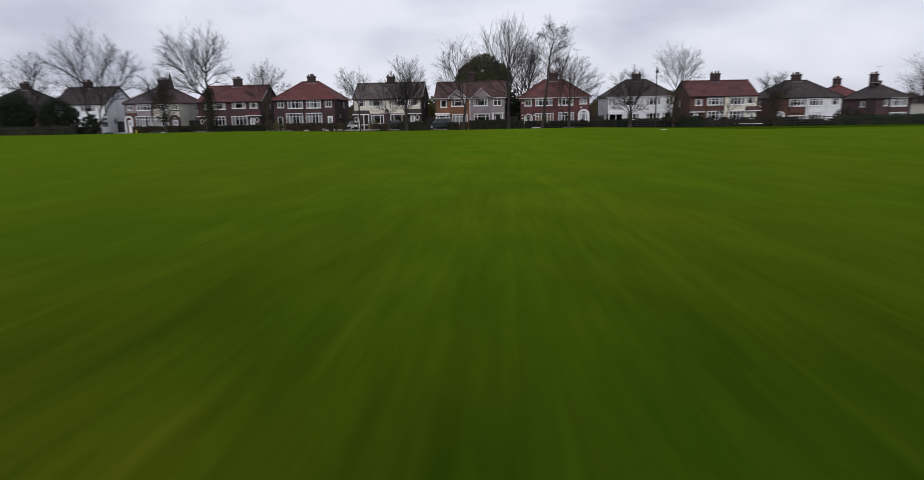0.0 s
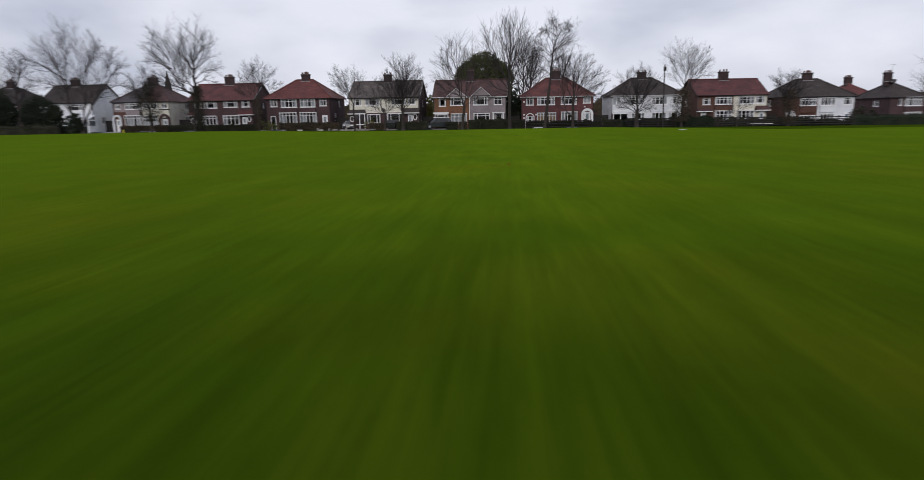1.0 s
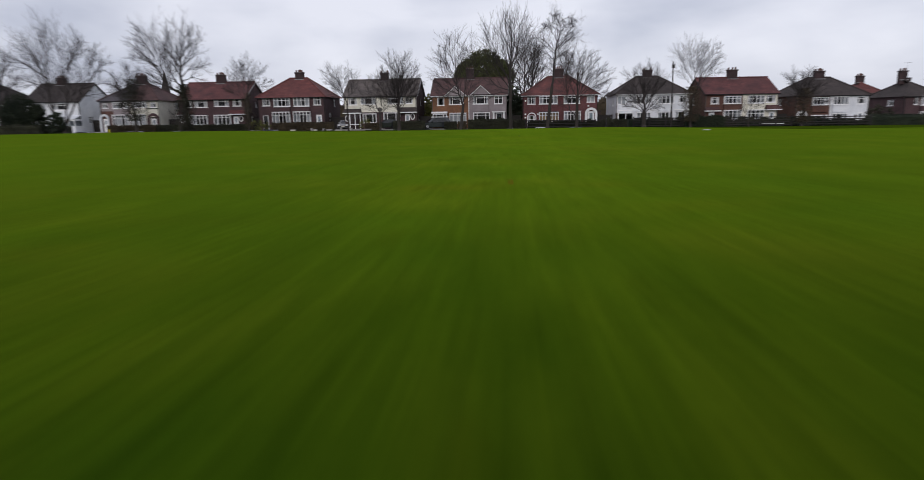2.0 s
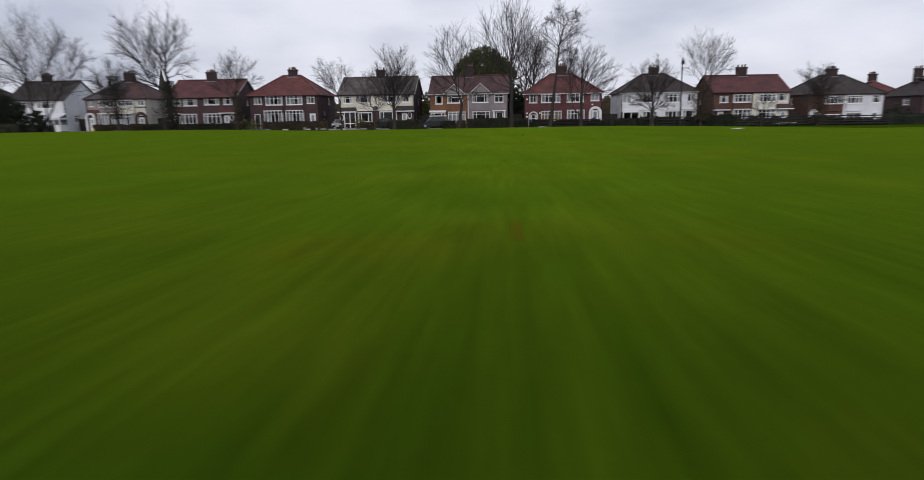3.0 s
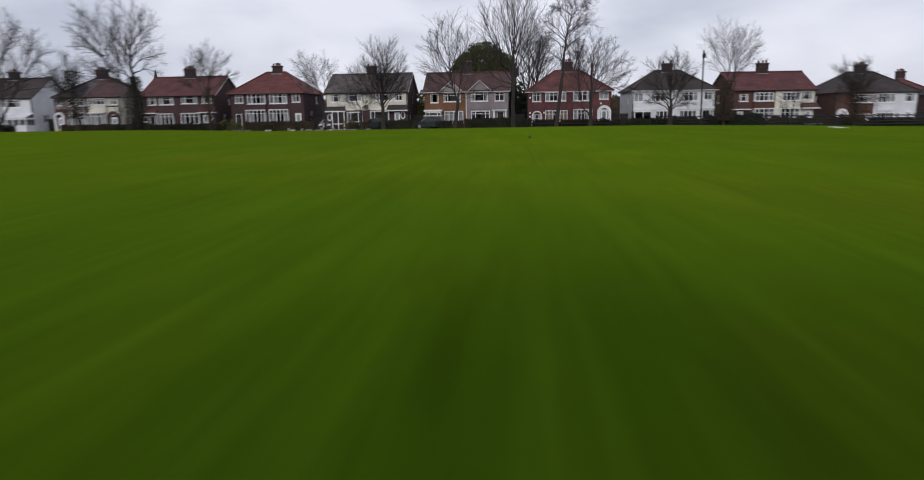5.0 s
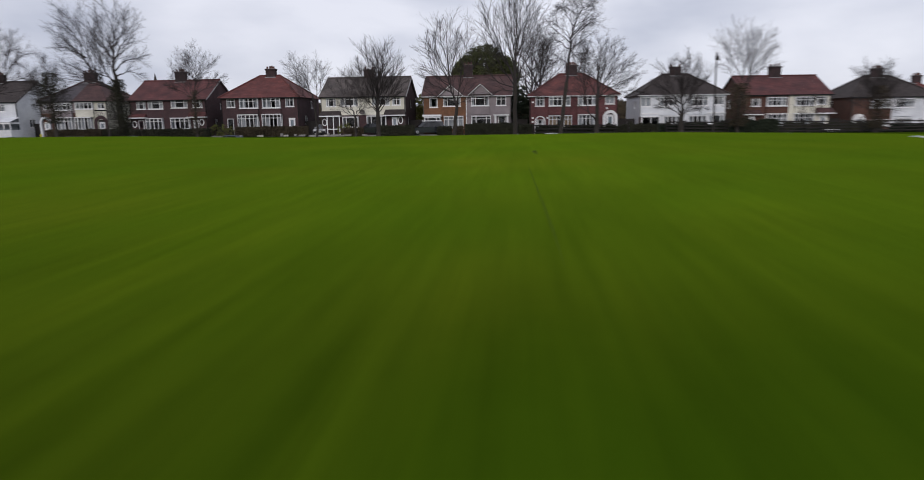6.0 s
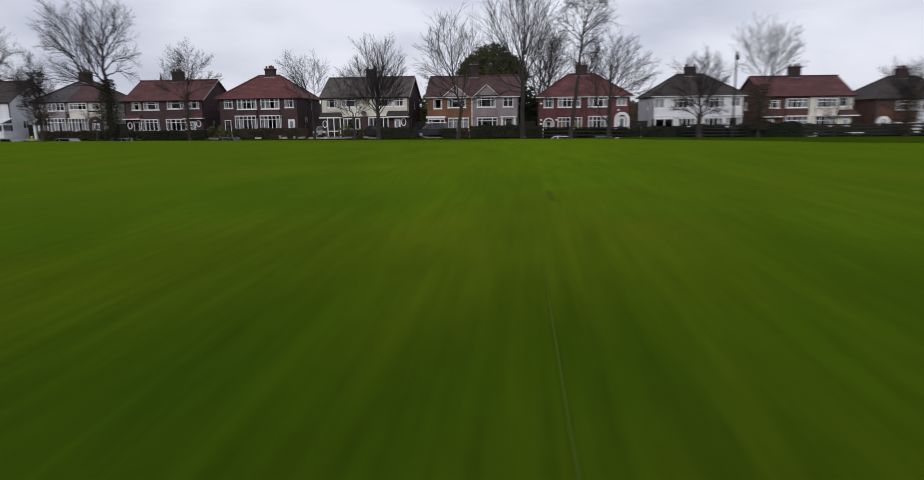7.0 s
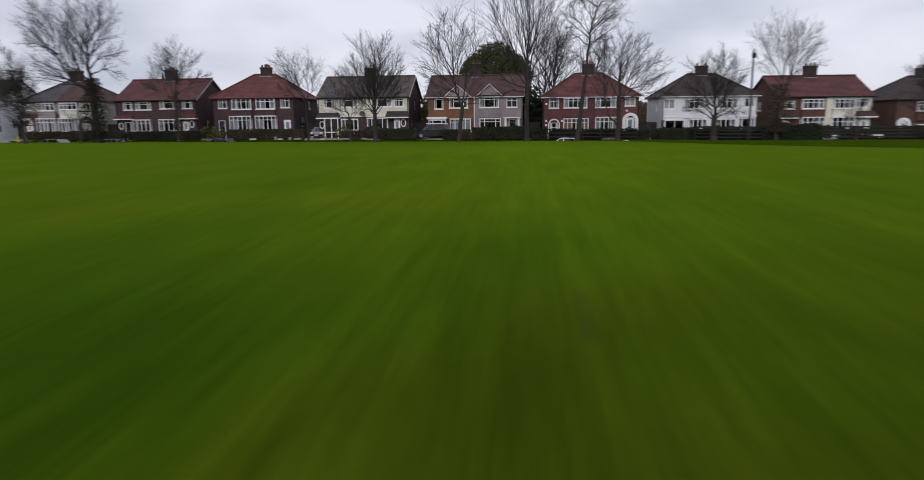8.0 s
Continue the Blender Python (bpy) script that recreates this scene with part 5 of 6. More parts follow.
def leafy(label, x, y, lobes, count, size, mat, seed, category="bush", name="bush", group="evergreens", trunk=0.0, z=None):
    """An evergreen: lobes (x, y, z, rx, ry, rz) filled with many leaves, thickest towards their uneven outsides, on stems."""
    rnd = random.Random(seed)
    B = thing(name, pose(x, y, street_height(x, y - front(x)) - 0.03 if z is None else z), label, category, group)
    leaves, wood = Shape(), Shape()
    total = sum(l[3] * l[4] + l[4] * l[5] + l[3] * l[5] for l in lobes)
    for lx, ly, lz, rx, ry, rz in lobes:
        n = int(count * (rx * ry + ry * rz + rx * rz) / total)
        clumps = []
        for _ in range(max(8, n // 45)):
            d = Vector((rnd.gauss(0, 1), rnd.gauss(0, 1), rnd.gauss(0, 1))).normalized()
            k = rnd.uniform(0.72, 1.04)
            clumps.append((Vector((lx + d.x * rx * k, ly + d.y * ry * k, max(0.15, lz + d.z * rz * k))), rnd.uniform(0.10, 0.20) * min((rx + rz) / 2, 3.0)))
        for k in range(n):
            if k % 5 == 0:
                d = Vector((rnd.gauss(0, 1), rnd.gauss(0, 1), rnd.gauss(0, 1))).normalized() * rnd.uniform(0.45, 0.9)
                p = Vector((lx + d.x * rx, ly + d.y * ry, max(0.1, lz + d.z * rz)))
            else:
                c, q = clumps[k % len(clumps)]
                p = c + Vector((rnd.gauss(0, 0.5), rnd.gauss(0, 0.5), rnd.gauss(0, 0.45))) * q
                p.z = max(0.05, p.z)
            leaf(leaves, p, size * rnd.uniform(0.6, 1.3), rnd)
        foot = Vector((lx * 0.3, ly * 0.3, 0))
        tip = Vector((lx, ly, lz))
        g = max(0.04, trunk * 0.5 if trunk else 0.05)
        wood.tube([foot, foot.lerp(tip, 0.5) + Vector((rnd.gauss(0, 0.1), rnd.gauss(0, 0.1), 0)), tip], (g, g * 0.8, g * 0.4), 6)
        for _ in range(6):
            d = Vector((rnd.gauss(0, 1), rnd.gauss(0, 1), rnd.gauss(0.4, 0.6))).normalized()
            wood.tube([foot.lerp(tip, rnd.uniform(0.4, 0.9)), tip + Vector((d.x * rx, d.y * ry, d.z * rz)) * 0.8], (g * 0.5, g * 0.15), 4)
    if trunk:
        wood.tube([(0, 0, -0.1), (0, 0, lobes[0][2] * 0.5), (lobes[0][0], lobes[0][1], lobes[0][2])], (trunk, trunk * 0.8, trunk * 0.4), 8)
    part("stems", wood.data(), M_BARK, B)
    tagged(part("leaves", leaves.data(), mat, B), kind="stuff")
    return B


def hedge(label, x0, x1, d, height, width, mat, seed, density=260, y=None, ragged=0.12, name="hedge", size=1.0):
    """A hedge along the street from x0 to x1, d metres from the building line (or along y): leaves all over a dark twiggy body."""
    rnd = random.Random(seed)
    xm = (x0 + x1) / 2
    ym = front(xm) + d if y is None else y
    base = street_height(xm, ym - front(xm)) + 0.02 if y is not None and y < 92 else dip(xm) - (0.0 if y is None and d > -5.4 else 0.06)
    yaw = -math.degrees(math.atan(0.087)) if xm < 8 and y is None else 0.0
    B = thing(name, pose(xm, ym, base - 0.02, 0, 0, yaw), label, "hedge", "hedges along the street")
    L = (x1 - x0) / 2
    body, leaves = Shape(), Shape()
    n = max(2, int(L * 2 / 0.5))
    hs = [height * (1 - 0.02 + ragged * noise.noise((xm + k * 0.45, seed, 0))) for k in range(n + 1)]
    for k in range(n):
        a, b = -L + 2 * L * k / n, -L + 2 * L * (k + 1) / n
        w = width / 2 - 0.1
        ring = lambda u, h: [(u, -w, 0), (u, -w, h * 0.85), (u, -w * 0.6, h - 0.02), (u, w * 0.6, h - 0.02), (u, w, h * 0.85), (u, w, 0)]
        p, q = ring(a, hs[k]), ring(b, hs[k + 1])
        for i in range(5):
            body.poly([p[i], q[i], q[i + 1], p[i + 1]])
        if k == 0:
            body.poly(p)
        if k == n - 1:
            body.poly(q[::-1])
    part("core", body.data(), mat, B)
    area = 2 * L * (height * 2 + width)
    for _ in range(int(area * density)):
        u = rnd.uniform(-L, L)
        h = height * (1 + ragged * noise.noise((xm + (u + L) * 0.9, seed, 0))) + rnd.gauss(0, 0.035)
        s = rnd.random() * (2 * height + width)
        if s < height:
            p = Vector((u, -width / 2 + rnd.gauss(0.0, 0.05), s / height * h))
        elif s < 2 * height:
            p = Vector((u, width / 2 + rnd.gauss(0.0, 0.05), (s - height) / height * h))
        else:
            p = Vector((u, s - 2 * height - width / 2, h + rnd.gauss(0.0, 0.04)))
        leaf(leaves, p, rnd.uniform(0.05, 0.1) * size, rnd)
    tagged(part("leaves", leaves.data(), mat, B), kind="stuff")
    return B


# trees along the western edge of the field
IVY = "dark green ivy climbing the trunk"
boughed_tree("wide bare tree with several leaning stems at the field edge", -51.0, 87.6, 0.30, 0.8,
             [((-0.4, 0.5), (-1.4, 3.0), (-1.5, 6.2), (-1.4, 9.0), (-2.6, 13.4)), ((-1.5, 6.0), (-3.2, 9.4), (-5.4, 12.6)), ((-1.5, 7.0), (-4.0, 9.0), (-6.6, 10.4)), ((-1.4, 8.6), (-0.9, 11.2), (-1.1, 13.9)),
              ((0.2, 0.5), (0.6, 3.4), (1.5, 6.6), (1.1, 9.5), (0.5, 13.6)), ((1.4, 7.4), (2.2, 10.0), (2.9, 13.0)), ((1.3, 8.0), (3.2, 10.0), (4.6, 11.6)), ((0.4, 1.4), (2.0, 3.8), (3.9, 6.2), (4.5, 8.3), (4.2, 10.4)),
              ((4.2, 7.2), (5.2, 9.4), (6.2, 11.2)), ((4.0, 6.4), (6.0, 8.2), (7.8, 9.2)), ((3.4, 5.6), (5.8, 6.4), (7.4, 6.2)), ((-1.4, 5.4), (-3.6, 6.6), (-5.8, 7.0))], 3, twigs=(11, 7, 4), fan=(0.35, 0.85), high=1.08, thin=0.85)
boughed_tree("tall spreading bare tree with an ivy-clad trunk", -34.7, 86.0, 0.30, 5.4,
             [((0.0, 5.3), (-0.1, 8.0), (0.3, 10.8), (0.6, 14.6)), ((0.0, 4.6), (-2.0, 6.0), (-3.2, 9.5), (-4.6, 14.3)), ((-2.2, 6.4), (-4.2, 9.4), (-6.8, 12.2)), ((0.0, 5.4), (-1.8, 8.0), (-2.6, 12.8)),
              ((0.0, 8.0), (-0.9, 10.0), (-1.2, 13.4)), ((0.1, 8.2), (1.3, 10.4), (2.6, 13.2)), ((0.0, 7.0), (1.8, 8.2), (4.2, 8.6)), ((0.1, 6.4), (1.6, 7.0), (3.4, 6.5)), ((-3.0, 8.4), (-5.4, 9.5), (-7.6, 10.0)),
              ((0.0, 4.8), (-2.6, 6.1), (-6.0, 7.3)), ((-3.3, 9.6), (-5.0, 12.0), (-5.8, 13.6)), ((0.3, 9.6), (1.4, 11.6), (1.7, 13.6))], 7, twigs=(11, 7, 4), thin=0.82, cover=(0.0, 6.0, 1.05, M_IVY, IVY, 1300))
boughed_tree("small tree with a dense brownish tangled crown before the cream pair", -39.2, 82.4, 0.17, 2.8,
             [((0.0, 2.6), (-0.4, 5.0), (-0.8, 8.7)), ((0.0, 2.8), (-1.4, 5.0), (-2.4, 8.0)), ((0.0, 2.8), (0.5, 5.2), (0.7, 8.0)), ((0.0, 2.6), (-1.8, 4.4), (-3.0, 6.4)), ((0.0, 2.6), (1.0, 4.2), (1.6, 5.6)), ((0.0, 2.2), (-1.2, 3.2), (-2.2, 3.8))],
             10, twigs=(11, 7, 4), cover=(1.6, 6.4, 1.45, M_IVY, "dark brownish tangle of climbers filling the crown", 700))
boughed_tree("young bare tree beside the ivy-clad trunk", -33.6, 81.6, 0.10, 1.5, [((0.0, 1.4), (0.2, 2.6), (0.4, 3.5)), ((0.0, 1.5), (-0.7, 2.2), (-1.4, 2.9)), ((0.0, 1.4), (0.7, 2.2), (1.1, 2.7))], 9, twigs=(7, 5, 3), thin=0.8)
boughed_tree("round-headed bare tree before the red-roofed pair", -26.7, 85.4, 0.13, 4.3,
             [((0.0, 4.1), (0.4, 6.5), (0.8, 9.6)), ((0.1, 4.2), (1.2, 6.5), (2.4, 8.4)), ((0.0, 4.0), (-1.0, 6.4), (-1.6, 9.0)), ((0.0, 3.8), (-1.8, 5.8), (-3.0, 7.6)), ((0.1, 4.3), (2.0, 5.8), (3.0, 6.6)), ((0.0, 4.3), (-0.4, 7.0), (-0.3, 9.4)),
              ((0.0, 3.9), (-1.6, 5.0), (-3.0, 5.6))], 21, twigs=(11, 7, 4), depth=0.8, thin=0.85, cover=(0.4, 4.8, 0.75, M_BROWN_HEDGE, "dull brown leafy growth about the stem", 380))
# before the middle of the row
boughed_tree("slim bare tree with a pale windswept crown", -14.1, 84.2, 0.11, 3.5,
             [((0.0, 3.4), (-0.8, 5.6), (-1.6, 8.2)), ((0.0, 3.5), (-1.8, 5.4), (-3.4, 7.0)), ((0.0, 3.5), (0.2, 6.0), (0.4, 8.2)), ((0.0, 3.4), (0.9, 5.4), (1.5, 7.2)), ((0.0, 3.3), (-1.4, 6.0), (-2.6, 7.9)), ((0.0, 3.2), (-1.6, 4.4), (-3.0, 5.2))],
             36, twigs=(11, 7, 4), depth=0.7, thin=0.75, wide=0.86)
boughed_tree("small crooked bare tree in front of the cream house", -10.1, 83.6, 0.12, 2.1,
             [((0.0, 2.0), (-0.6, 3.6), (-0.8, 7.1)), ((0.0, 2.0), (-1.1, 3.2), (-1.9, 6.5)), ((0.0, 2.1), (0.7, 3.4), (1.0, 6.0)), ((0.0, 2.0), (-1.5, 3.0), (-2.5, 5.0)), ((0.0, 2.0), (1.0, 2.9), (1.7, 4.4)), ((0.0, 1.9), (0.3, 3.4), (0.2, 5.2))],
             11, twigs=(9, 6, 3), thin=0.7)
boughed_tree("bare tree with a dense round pruned crown", -7.8, 83.4, 0.20, 2.6,
             [((0.0, 2.5), (0.1, 5.6), (0.2, 9.5)), ((0.0, 2.4), (-1.3, 3.6), (-2.9, 4.6)), ((0.0, 2.5), (-1.5, 4.4), (-3.2, 6.6)), ((0.0, 2.5), (-1.1, 5.0), (-2.6, 8.2)), ((0.0, 2.5), (-0.4, 5.4), (-1.2, 9.6)), ((0.0, 2.5), (0.6, 5.4), (1.5, 9.7)),
              ((0.0, 2.5), (1.3, 5.0), (3.0, 8.2)), ((0.0, 2.5), (1.7, 4.5), (3.6, 6.6)), ((0.0, 2.4), (1.6, 3.7), (3.4, 4.7)), ((0.1, 3.4), (0.4, 5.6), (0.8, 7.6)), ((-0.1, 3.4), (-0.5, 5.4), (-1.0, 7.2))], 12, twigs=(13, 8, 4), depth=1.1, fan=(0.3, 0.7), wide=0.86, thin=0.8)
boughed_tree("tall open bare tree with fine rising branches", -0.3, 83.0, 0.18, 3.2,
             [((0.3, 3.0), (-0.1, 4.4), (-0.6, 6.5), (-0.7, 9.5), (-0.8, 12.2)), ((-0.3, 4.8), (-2.0, 6.5), (-3.4, 9.4)), ((-0.2, 4.4), (-2.2, 5.2), (-3.9, 6.6)), ((-0.6, 6.5), (-1.7, 8.6), (-2.2, 11.0)), ((-0.5, 5.8), (-1.9, 8.0), (-2.9, 10.2)),
              ((0.3, 3.1), (0.8, 5.8), (1.2, 8.8), (1.9, 11.0)), ((0.3, 3.2), (1.4, 5.2), (2.3, 7.6)), ((-0.6, 6.2), (0.3, 8.2), (0.6, 11.4)), ((0.2, 3.4), (-1.6, 3.9), (-3.2, 4.5)), ((0.3, 3.1), (1.6, 3.8), (2.6, 4.4)), ((-0.7, 8.0), (-1.3, 10.0), (-1.4, 12.0))], 13, twigs=(10, 6, 3), lean=0.35, thin=0.85)
boughed_tree("tallest bare tree with an upswept crown", 5.7, 82.5, 0.20, 5.0,
             [((0.0, 4.9), (0.0, 8.0), (0.1, 11.5), (-0.1, 14.8)), ((0.0, 5.0), (-1.0, 8.0), (-2.1, 11.2), (-2.7, 13.2)), ((0.0, 4.8), (-1.4, 7.0), (-3.1, 10.6)), ((0.0, 6.5), (-0.8, 10.0), (-1.3, 14.0)), ((0.0, 6.0), (0.8, 9.5), (1.2, 14.2)),
              ((0.0, 5.2), (1.2, 8.6), (2.1, 12.8)), ((0.0, 5.4), (1.5, 6.3), (2.6, 8.0), (2.9, 10.8)), ((0.0, 7.5), (0.5, 11.0), (0.5, 14.6)), ((0.0, 5.6), (-1.6, 8.6), (-2.9, 12.0)), ((0.0, 7.0), (-0.4, 10.6), (-0.6, 14.5)), ((0.0, 4.2), (-1.4, 4.5), (-2.8, 3.5)),
              ((0.0, 4.0), (1.4, 4.3), (2.6, 3.7)), ((0.0, 4.6), (-2.0, 5.6), (-3.4, 8.2)), ((0.1, 7.8), (1.2, 10.6), (1.8, 13.6))], 14, twigs=(8, 5, 2), fan=(0.22, 0.6), rise=0.12, wide=1.25, thin=0.85)
boughed_tree("tall dark bare tree with a curving trunk", 10.0, 81.6, 0.19, 5.0,
             [((0.45, 4.9), (0.9, 9.0), (1.1, 11.0), (1.7, 13.2), (2.6, 13.9)), ((1.0, 10.5), (0.2, 12.2), (-0.4, 13.0)), ((1.1, 11.0), (2.0, 12.4), (3.0, 13.2)), ((0.9, 9.0), (-0.6, 10.6), (-1.6, 11.2)), ((0.8, 8.2), (-0.8, 9.4), (-2.2, 9.2)),
              ((0.9, 9.4), (2.0, 10.6), (3.0, 10.8)), ((0.8, 8.0), (1.8, 9.0), (2.7, 8.6)), ((0.6, 6.8), (-0.4, 7.6), (-1.6, 7.2)), ((1.4, 12.2), (0.8, 13.4), (1.0, 14.0)), ((0.7, 7.4), (1.5, 8.0), (2.2, 7.2)), ((1.2, 11.6), (0.0, 12.4), (-1.0, 12.3)), ((1.6, 13.0), (2.6, 13.4), (3.1, 12.6))],
             15, twigs=(12, 8, 4), fan=(0.45, 1.1), lean=0.5, depth=0.8, rise=0.0, wide=1.12, thin=0.85)
boughed_tree("forked bare tree with crown arching to one side", 13.6, 82.3, 0.19, 3.6,
             [((0.0, 3.5), (0.0, 6.5), (0.2, 9.2)), ((0.0, 3.5), (1.6, 5.4), (3.6, 7.4)), ((0.0, 3.5), (2.0, 5.0), (4.4, 6.0)), ((0.0, 3.5), (1.2, 6.0), (2.6, 8.6)), ((0.0, 3.6), (0.6, 6.6), (1.4, 9.4)), ((0.0, 3.3), (2.2, 4.2), (4.4, 4.4)), ((0.0, 3.5), (-0.9, 5.6), (-1.2, 8.0)),
              ((-0.1, 1.4), (-1.1, 3.0), (-1.5, 6.0), (-1.6, 10.0))], 16, twigs=(12, 7, 4), wide=1.06, high=1.06, thin=0.85)
# before the eastern houses
boughed_tree("bare tree with wide low branches and a fine-twigged head", 20.9, 79.6, 0.25, 2.0,
             [((0.0, 1.9), (-0.2, 4.0), (-0.4, 8.0)), ((0.0, 1.9), (-0.8, 3.2), (-1.6, 5.6), (-2.0, 7.0)), ((0.0, 1.9), (0.8, 3.4), (1.4, 5.6), (2.0, 7.2)), ((0.0, 2.0), (0.4, 4.4), (0.9, 7.8)), ((0.0, 1.8), (-1.2, 2.7), (-2.4, 3.2)), ((0.0, 1.8), (1.2, 2.8), (2.5, 3.4)),
              ((-0.2, 3.0), (-1.4, 4.4), (-2.5, 5.4)), ((0.3, 3.0), (1.6, 4.6), (2.6, 5.8)), ((0.0, 1.9), (0.9, 2.5), (2.0, 2.7)), ((0.0, 1.9), (-0.9, 3.1), (-1.9, 3.9))], 17, twigs=(12, 8, 4), depth=0.8, thin=0.85)
boughed_tree("two-headed bare tree with brown growth about its stem", 27.3, 82.3, 0.16, 3.4,
             [((0.0, 3.3), (1.2, 5.6), (1.9, 7.8), (3.0, 10.3)), ((0.0, 3.3), (0.3, 6.0), (0.2, 8.2), (0.0, 10.2)), ((1.6, 6.8), (3.2, 8.4), (4.8, 9.2)), ((1.2, 5.8), (3.0, 6.8), (4.6, 7.0)), ((1.9, 7.8), (2.2, 9.4), (2.0, 10.8)), ((0.2, 7.0), (-0.8, 9.0), (-1.4, 11.4)), ((0.2, 5.4), (-1.4, 8.0), (-3.0, 10.6)), ((0.1, 4.8), (-1.4, 6.4), (-2.9, 7.6)),
              ((2.0, 8.0), (3.2, 9.4), (3.8, 10.4)), ((0.6, 4.8), (1.2, 7.4), (1.3, 10.6)), ((0.3, 5.6), (0.7, 8.0), (0.7, 10.8)), ((1.2, 5.8), (2.6, 7.4), (3.6, 8.4))], 27, twigs=(12, 7, 4), thin=0.5, wide=0.88, high=0.98, cover=(0.8, 4.9, 1.3, M_BROWN_HEDGE, "dull brown leafy growth about the stem", 700))
boughed_tree("thin bare sapling before the cream half", 34.6, 83.0, 0.08, 1.6, [((0.0, 1.5), (0.1, 2.6), (0.2, 4.2)), ((0.0, 1.5), (-0.8, 2.4), (-1.4, 3.4)), ((0.0, 1.6), (0.9, 2.5), (1.5, 3.5)), ((0.0, 1.4), (-0.9, 1.9), (-1.7, 2.3)), ((0.0, 1.5), (0.5, 2.8), (0.8, 3.9))], 19, twigs=(8, 5, 3), thin=0.7)
boughed_tree("bushy bare tree before the dark-roofed pair", 40.8, 82.4, 0.15, 2.4,
             [((0.0, 2.3), (0.0, 5.0), (0.0, 7.3)), ((0.0, 2.3), (-1.2, 4.4), (-2.4, 6.0)), ((0.0, 2.3), (-0.8, 5.0), (-1.5, 6.9)), ((0.0, 2.3), (0.7, 5.0), (1.3, 6.9)), ((0.0, 2.3), (1.2, 4.2), (2.3, 5.8)), ((0.0, 2.0), (-0.9, 3.6), (-1.0, 5.5)), ((0.0, 2.0), (1.0, 3.2), (1.1, 5.4)), ((0.0, 1.8), (-1.4, 2.8), (-2.4, 3.4)), ((0.0, 1.8), (1.4, 2.8), (2.3, 3.3))],
             20, twigs=(12, 7, 4), depth=0.8, cover=(0.6, 4.6, 1.1, M_BROWN_HEDGE, "dull brown leafy growth about the stem", 700))
# behind the houses
BACK = "bare trees behind the houses"

bare_tree("bare tree rising behind the arched red house", 12.2, 118.0, 16.4, (4.2, 3.4, 6.6), (0, 0, 9.8), 4.0, 0.28, 24, limbs=12, twigs=(9, 6, 4), rise=0.5, group=BACK)
bare_tree("twin bare tree behind the arched red house", 16.6, 119.0, 15.6, (4.0, 3.0, 6.2), (0, 0, 9.4), 4.0, 0.26, 25, limbs=11, twigs=(9, 6, 4), rise=0.5, group=BACK)
bare_tree("dense bare tree behind the passage between houses", 10.6, 113.0, 15.4, (3.4, 3.0, 6.2), (0, 0, 9.2), 3.4, 0.22, 37, limbs=14, twigs=(9, 6, 4), rise=0.5, group=BACK)
bare_tree("bare tree at the far east end", 81.0, 110.0, 12.8, (5.6, 4, 5.4), (0.3, 0, 7.6), 3.6, 0.24, 30, limbs=11, twigs=(9, 7, 5), rise=0.4, group=BACK, leader=False)
bare_tree("tall bare tree behind the western bushes", -71.5, 105.0, 14.6, (5.4, 4, 6.0), (0, 0, 8.8), 4.0, 0.25, 31, limbs=11, twigs=(9, 7, 5), rise=0.4, group=BACK)
bare_tree("bare tree at the far west end", -78.5, 104.0, 14.6, (5.4, 4, 6.0), (0, 0, 8.8), 4.0, 0.25, 32, limbs=11, twigs=(9, 7, 5), rise=0.4, group=BACK)

# ---- evergreens and hedges ----
leafy("broad dark evergreen tree rising behind the roofs", 4.2, 125.0, [(0, 0, 9.4, 4.6, 3.6, 4.4), (-2.9, 0, 8.4, 2.6, 2.6, 3.4), (3.0, 0, 8.6, 2.7, 2.6, 3.6), (0.4, 0, 6.2, 5.0, 3.6, 3.6)], 100000, 0.15, M_PINE, 41, "tree", "evergreen_tree", trunk=0.45)
leafy("dark evergreen bush at the western field edge", -58.3, 90.5, [(0, 0, 2.7, 2.1, 2.0, 2.6), (1.6, 0, 1.7, 1.3, 1.5, 1.7), (-1.3, 0, 2.0, 1.2, 1.5, 2.0), (2.4, 0, 3.0, 0.7, 0.8, 0.9)], 42000, 0.075, M_YEW, 42, trunk=0.15)
leafy("tall dark evergreen bush at the western field edge", -64.6, 91.0, [(0, 0, 3.2, 2.3, 2.2, 3.0), (-1.6, 0, 2.6, 2.2, 2.0, 2.6), (1.4, 0, 2.6, 1.2, 1.5, 2.4)], 45000, 0.075, M_YEW, 43, trunk=0.15)
leafy("dark green conifer between two houses", 8.3, 106.5, [(0, 0, 2.6, 1.7, 1.3, 2.6), (-0.1, 0, 4.8, 1.3, 1.1, 1.6)], 6000, 0.16, M_YEW, 45, "tree", "evergreen_tree", trunk=0.12)
leafy("yellow-green shrub in a side passage", -5.3, 112.0, [(0, 0, 3.5, 1.4, 1.0, 2.4)], 2600, 0.15, M_YELLOW_SHRUB, 46)
leafy("yellowish garden shrub before the red-roofed pair", -31.2, 103.3, [(0, 0, 0.9, 1.5, 0.8, 0.85), (1.3, 0, 0.7, 1.0, 0.7, 0.7)], 1600, 0.09, M_YELLOW_SHRUB, 47)
leafy("yellow-green rounded shrub by the porch", -14.6, 101.7, [(0, 0, 0.9, 0.95, 0.6, 0.75)], 1100, 0.08, M_YELLOW_SHRUB, 48)
